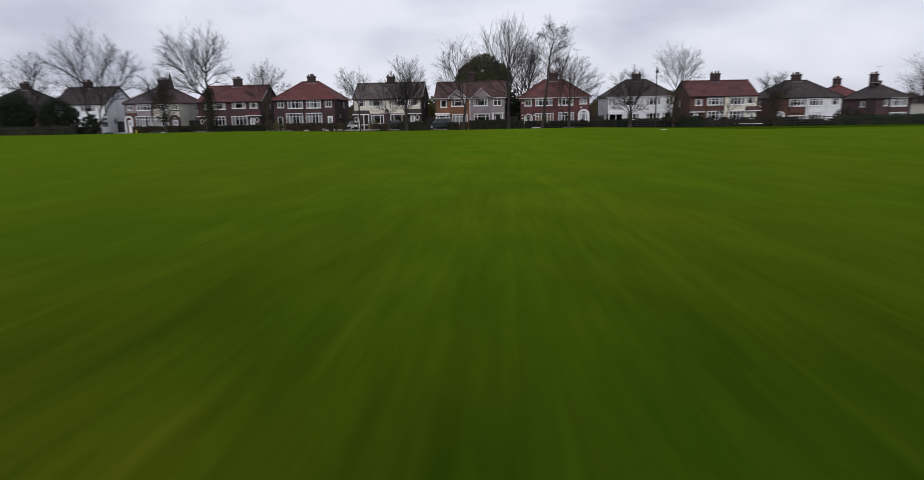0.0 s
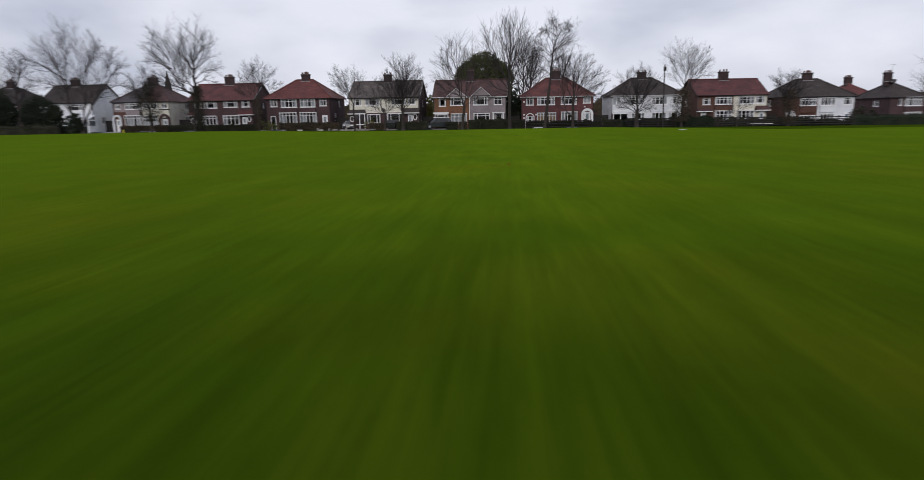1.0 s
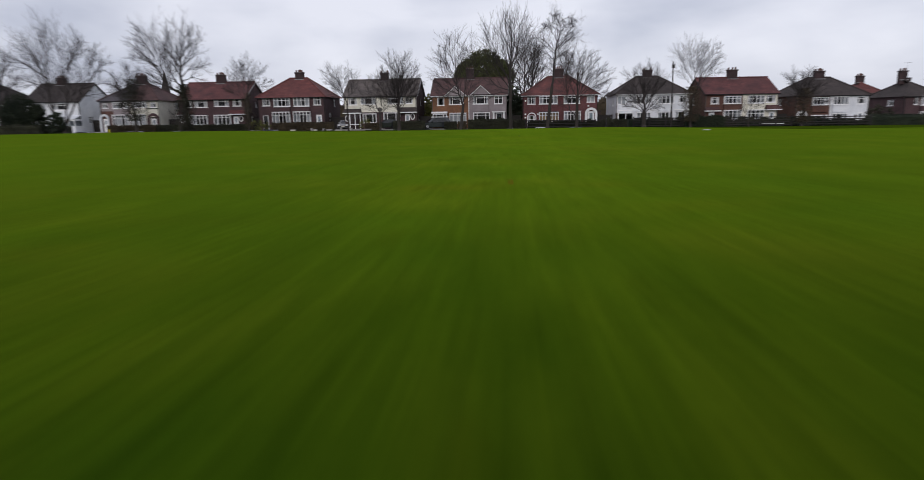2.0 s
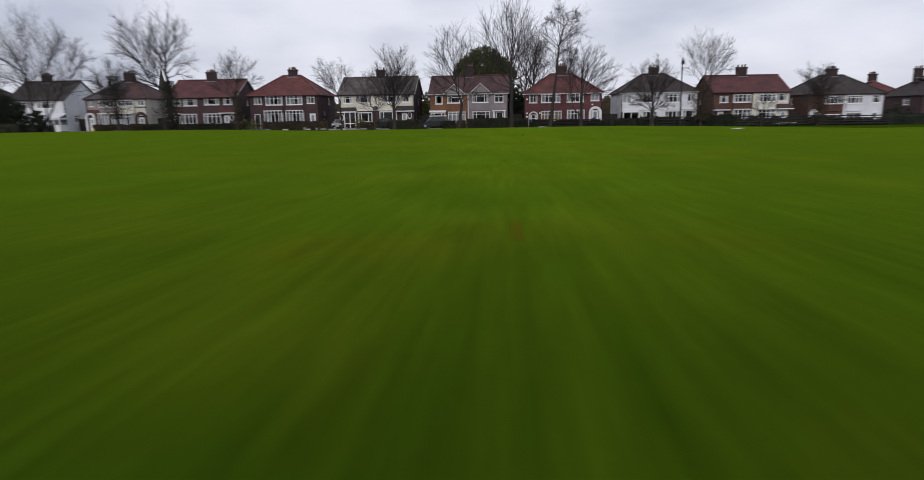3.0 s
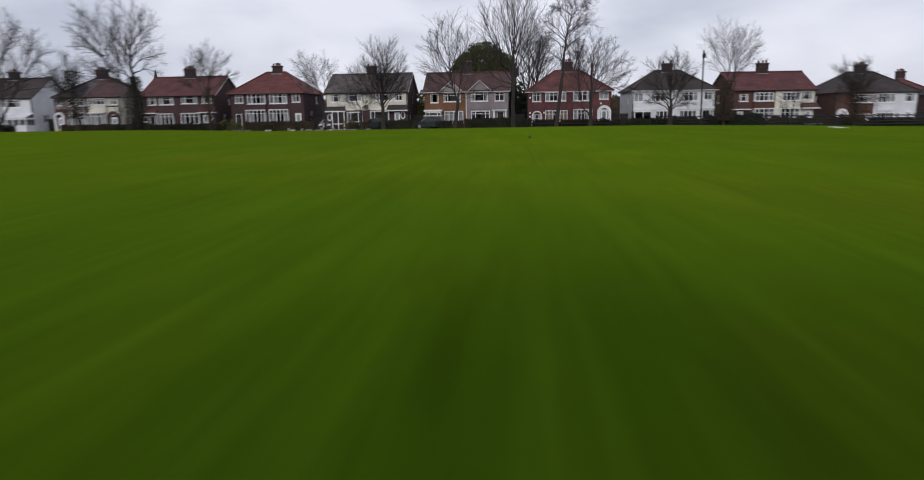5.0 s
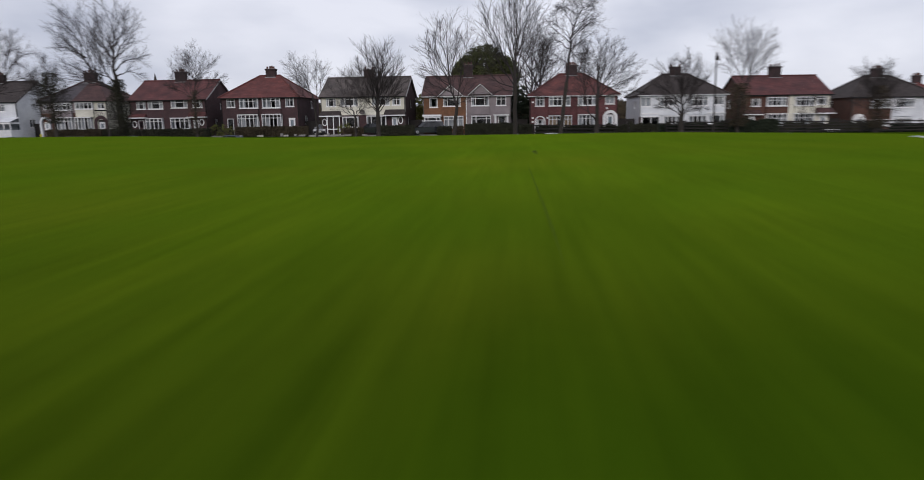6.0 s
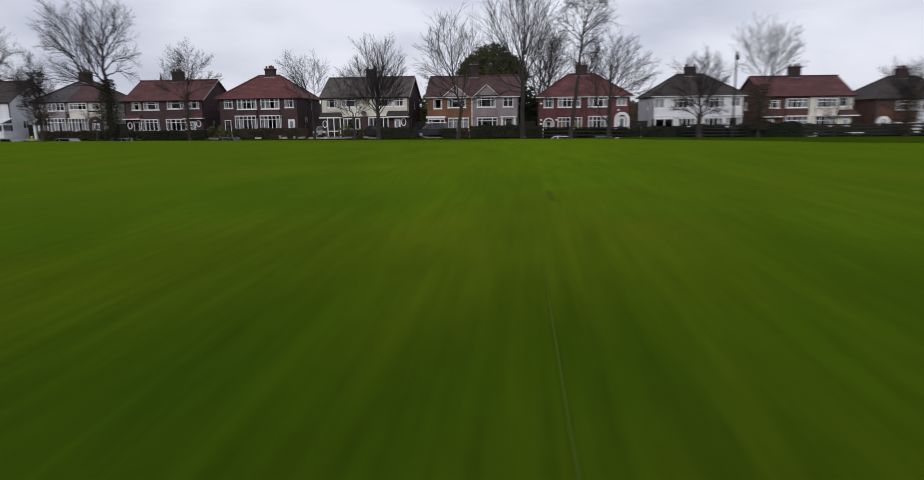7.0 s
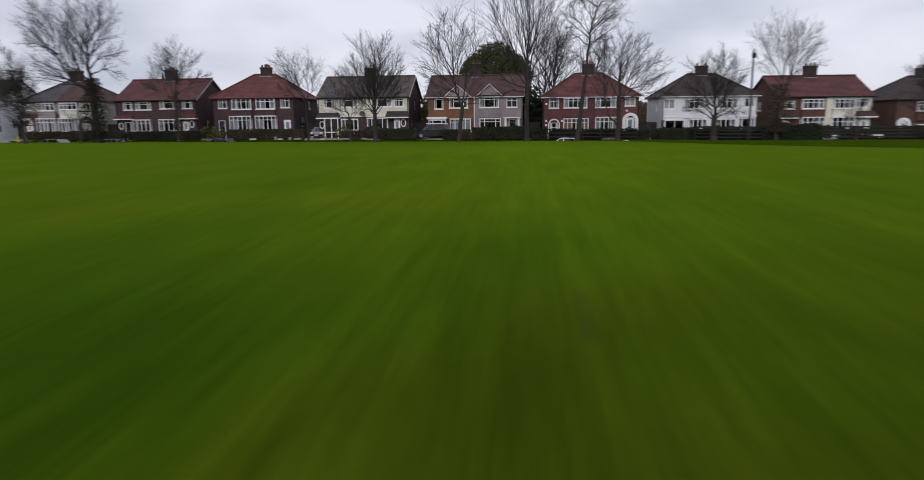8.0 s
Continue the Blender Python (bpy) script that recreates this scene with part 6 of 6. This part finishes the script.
leafy("rounded green shrub over the tall hedge", 53.2, 87.0, [(0, 0, 1.5, 2.0, 1.0, 1.3)], 2200, 0.1, M_HEDGE, 51)

leafy("dark bush about the foot of the spreading tree", -51.9, 87.2, [(0, 0, 1.2, 1.2, 0.9, 1.3), (0.3, 0, 2.0, 0.7, 0.6, 0.9)], 5000, 0.09, M_YEW, 44)

DARK_HEDGE = "dense dark green clipped hedge before a front garden"
hedge("brownish clipped beech hedge before a front garden", -55.0, -47.2, -3.3, 1.0, 0.7, M_BROWN_HEDGE, 62)
hedge(DARK_HEDGE, -47.0, -42.0, -3.3, 1.0, 0.7, M_HEDGE, 61)
hedge(DARK_HEDGE, -41.6, -32.4, -3.3, 0.98, 0.7, M_HEDGE, 63)
hedge("brown leafy hedge before the red-hipped pair", -29.0, -19.4, -2.8, 1.15, 0.7, M_BROWN_HEDGE, 64)
hedge("brown patchy hedge beside the cream house", -14.6, -12.0, -3.3, 0.95, 0.6, M_BROWN_HEDGE, 66)
hedge(DARK_HEDGE, -10.3, -5.5, -3.3, 1.15, 0.8, M_HEDGE, 65)
hedge(DARK_HEDGE, -2.7, -0.8, -3.3, 1.0, 0.7, M_HEDGE, 83)
hedge("brown hedge beside the dark hedge", -0.7, 0.6, -3.3, 1.0, 0.7, M_BROWN_HEDGE, 68)
hedge(DARK_HEDGE, 0.8, 7.4, -3.3, 1.32, 0.8, M_HEDGE, 67)
hedge("dark hedge under the tallest tree", 7.5, 9.4, -3.3, 1.2, 0.7, M_HEDGE, 74)
hedge("low dark straggling hedge behind the rails", 9.6, 21.0, -3.3, 1.05, 0.6, M_HEDGE, 69, ragged=0.3)
hedge("low dark straggling hedge before the white pair", 21.2, 36.0, -3.6, 1.3, 0.6, M_HEDGE, 70, ragged=0.5)
hedge("dense dark hedge grown out before the fence", 27.0, 31.6, 0, 1.35, 0.8, M_YEW, 75, y=83.1, ragged=0.2)
hedge("dark tangled brambles along the fence", 20.4, 27.2, 0, 1.0, 0.6, M_YEW, 76, y=84.6, ragged=0.6, density=200)
hedge("dark tangled brambles along the fence", 34.0, 36.9, 0, 0.5, 0.6, M_YEW, 77, y=84.6, ragged=0.5, density=200)
hedge("low dark tangled brambles along the fence", 36.9, 43.6, 0, 0.28, 0.6, M_YEW, 79, y=84.6, ragged=0.5, density=200)
hedge("dark tangled brambles along the fence", 43.7, 50.1, 0, 0.85, 0.6, M_YEW, 80, y=84.6, ragged=0.5, density=200)
hedge("tall dark hedge along the eastern field edge", 50.7, 85.0, 0, 1.5, 1.2, M_YEW, 71, density=110, y=85.6)
hedge("low dark ragged hedge before the evergreen bushes", -72.0, -54.2, 0, 1.05, 0.8, M_HEDGE, 81, density=160, y=87.6, ragged=0.3)
hedge("low dark hedge along the western field edge", -84.0, -55.5, 0, 1.1, 1.0, M_HEDGE, 72, density=110, y=96.0)
hedge("low dark hedge before the eastern pairs", 38.0, 53.0, -2.8, 1.3, 0.6, M_HEDGE, 73, ragged=0.4)


hedge("tall tangled bare thicket behind the back gardens", -95.0, 95.0, 0, 4.6, 2.4, M_BROWN_HEDGE, 78, density=14, y=131.0, ragged=0.45, size=2.6)


# ---- garden walls ----
def garden_wall(x0, x1, d, height, label, mat, cap, piers=True):
    xm = (x0 + x1) / 2
    yaw = -math.degrees(math.atan(0.087)) if xm < 8 else 0.0
    G = thing("garden_wall", pose(xm, front(xm) + d, dip(xm) - 0.05, 0, 0, yaw), label, "wall", "garden walls")
    L = (x1 - x0) / 2
    part("brickwork", Shape().box(-L, L, -0.11, 0.11, 0.0, height).data(), mat, G)
    part("coping", Shape().box(-L - 0.03, L + 0.03, -0.15, 0.15, height + 0.002, height + 0.07).data(), cap, G)
    for u in (-L, L) if piers else ():
        p = part("pier", Shape().box(u - 0.19, u + 0.19, -0.19, 0.19, 0.0, height + 0.2).data(), mat, G)
        part("pier_cap", Shape().box(u - 0.23, u + 0.23, -0.23, 0.23, height + 0.202, height + 0.28).data(), cap, p)


for x0, x1 in ((-22.6, -21.9), (-20.2, -19.6), (-17.2, -16.6)):
    garden_wall(x0, x1, -3.45, 0.13, "low broken pale garden wall before the hedge", M_CREAM, M_PAVING, False)
for x0, x1, h in ((-20.4, -19.6, 0.1), (-16.2, -15.2, 0.12), (-14.5, -13.6, 0.1), (-12.2, -11.6, 0.12)):
    garden_wall(x0, x1, -3.75, h, "low broken pale garden wall before the hedge", M_PAVING, M_PAVING, False)
for x, h in ((-22.7, 0.3), (-20.9, 0.22), (-18.2, 0.34), (-16.6, 0.26)):
    garden_wall(x - 0.14, x + 0.14, -3.7, h, "short pale gate post beside the hedge", M_PAVING, M_PAVING, False)
garden_wall(-26.0, -25.2, -3.45, 0.13, "low broken pale garden wall before the hedge", M_CREAM, M_PAVING, False)
garden_wall(9.8, 14.0, -2.8, 0.55, "low brick garden wall with pale coping", M_WALL, M_PAINT)
garden_wall(41.6, 47.2, -3.4, 0.5, "low white garden wall behind the fence", M_WHITE, M_PAINT, False)
garden_wall(49.0, 54.0, -3.4, 0.3, "low pale garden wall behind the fence", M_PAVING, M_PAVING, False)


# ---- wooden rail fence ----
def rail_fence(x0, x1, y, height, rails, label, spacing=1.9):
    n = max(2, round((x1 - x0) / spacing))
    foot = land if y < 92 else lambda x, y: dip(x) - 0.06
    F = thing("fence", pose(x0, y, foot(x0, y)), label, "fence", "wooden fences at the field edge")
    post = Shape().box(-0.06, 0.06, -0.06, 0.06, -0.3, height + 0.06).prism([(-0.06, -0.06, height + 0.062), (0.06, -0.06, height + 0.062), (0.0, -0.06, height + 0.11)], (0, 0.12, 0))
    first = None
    for k in range(n + 1):
        x = x0 + (x1 - x0) * k / n
        if first is None:
            first = part("post", post.data(), M_FENCE, F)
            ob = first
        else:
            ob = new("post", first.data)
            ob.parent = F
        ob.location = (x - x0, 0, foot(x, y) - foot(x0, y))
        ob.rotation_euler = (random.gauss(0, 0.02), random.gauss(0, 0.02), 0)
        if k < n:
            xb = x0 + (x1 - x0) * (k + 1) / n
            for r in range(rails):
                z = height * (0.25 + 0.68 * r / (rails - 1))
                a = (x - x0, -0.09, foot(x, y) - foot(x0, y) + z + random.gauss(0, 0.015))
                b = (xb - x0, -0.09, foot(xb, y) - foot(x0, y) + z + random.gauss(0, 0.015))
                part("rail", Shape().beam(a, b, 0.05, 0.13).data(), M_FENCE, F)
    return F


rail_fence(9.2, 19.4, 98.6, 1.25, 3, "dark weathered three-rail fence before the arched house")
rail_fence(20.9, 50.0, 83.8, 1.3, 4, "long dark weathered four-rail wooden fence")

# ---- telegraph pole ----
pole = thing("telegraph_pole", pose(25.0, 82.4, land(25.0, 82.4), 0, -0.6, 0), "dark wooden telegraph pole at the field edge", "pole")
part("post", Shape().tube([(0, 0, -0.3), (0, 0, 4.0), (0, 0, 7.75)], (0.09, 0.08, 0.065), 10, True).data(), M_POLE, pole)
part("cross_block", Shape().box(-0.16, 0.16, -0.17, -0.06, 7.0, 7.4).data(), M_POLE, pole)
for a in (-0.12, 0.12):
    part("insulator", Shape().tube([(a, -0.12, 7.41), (a, -0.12, 7.55)], (0.035, 0.03), 8, True).data(), M_LEAD, pole)


# ---- parked cars ----
def car(label, x, y, yaw, paint, roofline=1.48, length=4.2, group="parked cars", drive=False, tall=False):
    """A hatchback: body lofted from its side profile, with windows, wheels and lamps of their own."""
    C = thing("car", pose(x, y, (dip(x) + 0.022 if drive else dip(x) + 0.014 - SUNK), 0, 0, yaw), label, "car", group)
    L, hw = length / 2, 0.86
    low = [(-L, 0.45), (-L + 0.05, 0.25), (L - 0.05, 0.25), (L, 0.45), (L - 0.04, 0.72), (L - 0.25, 0.82), (L * 0.42, 0.95), (-L + 0.25, 0.98), (-L + 0.02, 0.85)]
    s = Shape()
    rows = [(-hw, 0.94), (-hw - 0.04, 1.0), (hw + 0.04, 1.0), (hw, 0.94)]
    rings = [[(px * (0.985 if abs(v) < hw + 0.02 else 1.0), v, 0.25 + (pz - 0.25) * k) for px, pz in low] for v, k in rows]
    s.v += [q for r in rings for q in r]
    n = len(low)
    for j in range(3):
        for i in range(n):
            s.f.append((j * n + i, j * n + (i + 1) % n, (j + 1) * n + (i + 1) % n, (j + 1) * n + i))
            s.i.append(0)
    s.f += [tuple(range(n))[::-1], tuple(range(3 * n, 4 * n))]
    s.i += [0, 0]
    part("body", s.data(), paint, C)
    top = [(-L + 0.28, 0.95), (L * 0.44, 0.94), (L * 0.12, roofline - 0.05), (-0.25, roofline), (-L + 0.75, roofline - 0.06)]
    if tall:
        top = [(-L + 0.1, 0.95), (L * 0.60, 0.94), (L * 0.28, roofline - 0.06), (-0.25, roofline), (-L + 0.3, roofline - 0.05)]
    s = Shape()
    ins = lambda z: hw - 0.03 - 0.04 * (z - 0.95) / (roofline - 0.95)
    s.v += [(px, -ins(pz), pz) for px, pz in top] + [(px, ins(pz), pz) for px, pz in top]
    m = len(top)
    for i in range(m):
        s.f.append((i, (i + 1) % m, m + (i + 1) % m, m + i))
        s.i.append(0)
    s.f += [tuple(range(m))[::-1], tuple(range(m, 2 * m))]
    s.i += [0, 0]
    part("cabin", s.data(), paint, C)
    glass = [("side_window", [(-L + 0.55, 1.0), (-0.15, 1.0), (-0.15, roofline - 0.09), (-L + 0.85, roofline - 0.13)]), ("side_window", [(-0.05, 1.0), (L * 0.36, 1.0), (L * 0.12, roofline - 0.12), (-0.05, roofline - 0.09)])]
    for sg in (-1, 1):
        for nm, pl in glass:
            w = Shape()
            w.prism([(px, sg * (ins(pz) + 0.004), pz) for px, pz in pl], (0, sg * 0.008, 0))
            part(nm, w.data(), M_CAR_GLASS, C, "dark car window")
    a, b = top[1], top[2]
    w = Shape().prism([(a[0] - 0.03, -0.7, a[1] + 0.08), (a[0] - 0.03, 0.7, a[1] + 0.08), (b[0] + 0.05, 0.6, b[1] - 0.05), (b[0] + 0.05, -0.6, b[1] - 0.05)], (0.02, 0, 0.02))
    part("windscreen", w.data(), M_CAR_GLASS, C, "dark windscreen")
    if tall:
        for sg in (-1, 1):
            part("roof_rail", Shape().beam((-L + 0.4, sg * 0.74, roofline + 0.05), (L * 0.25, sg * 0.74, roofline + 0.05), 0.06, 0.09).data(), M_UPVC, C, "pale metal roof rail")
    for px in (-L * 0.62, L * 0.62):
        for sg in (-1, 1):
            wheel = new("wheel")
            wheel.parent = C
            part("tyre", Shape().tube([(px, sg * (hw - 0.14), 0.31), (px, sg * (hw - 0.02), 0.31), (px, sg * (hw + 0.045), 0.31)], (0.31, 0.315, 0.29), 18, True).data(), M_TYRE, wheel)
            part("rim", Shape().tube([(px, sg * (hw + 0.046), 0.31), (px, sg * (hw + 0.06), 0.31)], (0.2, 0.17), 14, True).data(), M_RIM, wheel)
    for sg in (-1, 1):
        part("headlight", Shape().box(L - 0.14, L + 0.005, sg * 0.62 - 0.16, sg * 0.62 + 0.16, 0.6, 0.74).data(), M_LAMP, C)
        part("tail_light", Shape().box(-L - 0.005, -L + 0.1, sg * 0.72 - 0.09, sg * 0.72 + 0.09, 0.68, 0.9).data(), M_RED_LAMP, C)
        part("door_mirror", Shape().box(L * 0.3, L * 0.3 + 0.12, sg * 0.97 - 0.09, sg * 0.97 + 0.09, 0.96, 1.1).data(), paint, C)
    part("bumper", Shape().box(L - 0.1, L + 0.03, -0.8, 0.8, 0.3, 0.5).data(), M_BLACK, C)
    part("number_plate", Shape().box(L + 0.031, L + 0.04, -0.26, 0.26, 0.36, 0.47).data(), M_PLATE, C)
    return C


SLOPE = -5.0
car("dark blue-grey people carrier standing before a front garden", -4.0, front(-4.0) - 2.1, 196 + SLOPE, P_NAVY, 1.66, 4.4, drive=True, tall=True)
car("black hatchback standing beside the dark hedge", -11.5, front(-11.5) - 2.2, 198 + SLOPE, P_BLACK, 1.46, 3.7, drive=True)
car("silver car standing on a drive between houses", -18.3, front(-18.3) + 1.4, 265, P_SILVER, 1.42, 4.0, drive=True)
for label, x, paint, turn in (("dark car parked on the sunken road", -28.7, P_BLUE, 180),
                              ("silver car parked before the dark brick pair", -41.3, P_BLUE, 0), ("silver saloon parked on the sunken road", -49.6, P_SILVER, 180),
                              ("silver car parked before the white house", -57.4, P_SILVER, 180), ("white estate parked before the arched house", 10.6, P_WHITE, 180),
                              ("blue-grey hatchback parked beside the estate", 15.4, P_BLUE, 180), ("silver car half hidden by the fence", 39.4, P_SILVER, 180),
                              ("silver hatchback beyond the long fence", 45.4, P_SILVER, 180)):
    car(label, x, front(x) - 6.5, turn + (SLOPE if x < 8 else 0), paint, 1.45)

# ---- small things ----
marker = thing("bollard", pose(-50.5, front(-50.5) - 10.8, dip(-50.5) - 0.08), "short bright yellow plastic bollard on the verge", "bollard")
part("post", Shape().tube([(0, 0, 0), (0, 0, 0.58), (0, 0, 0.64)], (0.13, 0.11, 0.07), 10, True).data(), M_YELLOW, marker)
part("base", Shape().tube([(0, 0, 0.0), (0, 0, 0.08)], (0.26, 0.22), 12, True).data(), M_BLACK, marker)
s = Shape()
for k in range(12):
    a, b = 6.283 * k / 12, 6.283 * (k + 1) / 12
    s.poly([(0, 0, 0.05), (0.26 * math.cos(a) * (1 + 0.2 * (k % 3)), 0.18 * math.sin(a), 0.012), (0.26 * math.cos(b) * (1 + 0.2 * ((k + 1) % 3)), 0.18 * math.sin(b), 0.012)])
scrap = tagged(part("paper_scrap", s.data(), M_PAINT), "crumpled white scrap lying on the grass", "litter")
scrap.matrix_world = pose(10.2, 34.2, land(10.2, 34.2)) @ Matrix.Scale(0.65, 4)

rim = [(0.045 * (1 + 0.25 * (k % 3 - 1)) * math.cos(k * 0.785), 0.042 * (1 + 0.2 * (k % 2)) * math.sin(k * 0.785), 0.004 + 0.009 * (k * 3 % 4) / 3) for k in range(8)]
crumple = ([(0.004, -0.003, 0.022)] + rim, [(0, 1 + k, 1 + (k + 1) % 8) for k in range(8)])
red_scrap = tagged(part("red_wrapper", crumple, M_WRAPPER), "small crumpled red-brown wrapper lying in the grass", "litter")
red_scrap.matrix_world = pose(-0.02, 13.66, land(-0.02, 13.66) + 0.003) @ Matrix.Scale(0.95, 4)

# a dark tuft of coarse grass in the turf
s, rnd = Shape(), random.Random(77)
for k in range(60):
    a, q = rnd.random() * 6.283, 0.032 * rnd.random() ** 0.5
    p = Vector((q * math.cos(a), 1.5 * q * math.sin(a), 0.0))
    lean_out = Vector((math.cos(a), math.sin(a), 0)) * rnd.uniform(0.004, 0.018)
    side = Vector((-math.sin(a), math.cos(a), 0)) * 0.004
    s.poly([p - side, p + side, p + lean_out + Vector((0, 0, rnd.uniform(0.012, 0.028)))])
tuft_clump = tagged(part("grass_tuft", s.data(), M_YEW), "small dark tuft of coarse grass in the mown field", "grass tuft")
tuft_clump.matrix_world = pose(1.62, 29.62, land(1.62, 29.62) + 0.002)

# a faint worn line in the turf
s = Shape()
for k in range(40):
    a, b = k / 40, (k + 0.9) / 40
    w = 0.0032 + 0.002 * noise.noise((k * 0.7, 0.4, 0.0))
    p, q = Vector((0.97, 23.2, 0.004)).lerp(Vector((1.26, 27.0, 0.004)), a), Vector((0.97, 23.2, 0.004)).lerp(Vector((1.26, 27.0, 0.004)), b)
    p.z, q.z = land(p.x, p.y) + 0.006, land(q.x, q.y) + 0.006
    s.poly([p - Vector((w, 0, 0)), p + Vector((w, 0, 0)), q + Vector((w, 0, 0)), q - Vector((w, 0, 0))])
tagged(part("line_marking", s.data(), M_STRAW), "faint pale worn line in the short grass", "marking")

for x, y, turn in ((14.3, 81.8, 20), (16.5, 81.9, 75)):
    copy_thing(scrap, pose(x, y, land(x, y) + 0.02, 0, 0, turn) @ Matrix.Scale(1.6, 4))

# rough muddy verge before the fence
vx = [10 + i for i in range(111)]
s = Shape()
edge = lambda x: 82.6 + 0.9 * noise.noise((x * 0.3, 1.7, 0)) - 27.0 * smooth(11, 27, x)
for a, b in zip(vx, vx[1:]):
    ys = [k / 22 for k in range(23)]
    for t0, t1 in zip(ys, ys[1:]):
        q = [(x, edge(x) + (88.0 - edge(x)) * t) for x, t in ((a, t0), (b, t0), (b, t1), (a, t1))]
        s.poly([(x, y, land(x, y) + 0.015 + 0.06 * smooth(0.0, 5.0, y - edge(x))) for x, y in q])
tagged(part("ground_verge", s.data(), M_ROUGH), "dull rough grass and mud strip before the fence", "verge", kind="structure")

# grass blades standing in the turf nearest the glide, thinning out to the sides and ahead
rng = np.random.default_rng(5)
N = 45000
px, py = rng.normal(0.3, 4.5, N), 0.5 + rng.gamma(2.2, 9.0, N)
keep = (np.abs(px) < 16) & (py < 70)
px, py = px[keep], py[keep]
N = len(px)
hh, aa, ww = rng.uniform(0.006, 0.014, N), rng.uniform(0, 6.283, N), rng.uniform(0.005, 0.010, N)
V = np.empty((N, 3, 3))
zz = np.array([land(a, b) for a, b in zip(px.tolist(), py.tolist())]) - 0.01
V[:, 0] = np.stack([px - ww * np.cos(aa), py - ww * np.sin(aa), zz], 1)
V[:, 1] = np.stack([px + ww * np.cos(aa), py + ww * np.sin(aa), zz], 1)
V[:, 2] = np.stack([px + hh * 4.0 * np.sin(aa), py - hh * 4.0 * np.cos(aa), zz + hh], 1)
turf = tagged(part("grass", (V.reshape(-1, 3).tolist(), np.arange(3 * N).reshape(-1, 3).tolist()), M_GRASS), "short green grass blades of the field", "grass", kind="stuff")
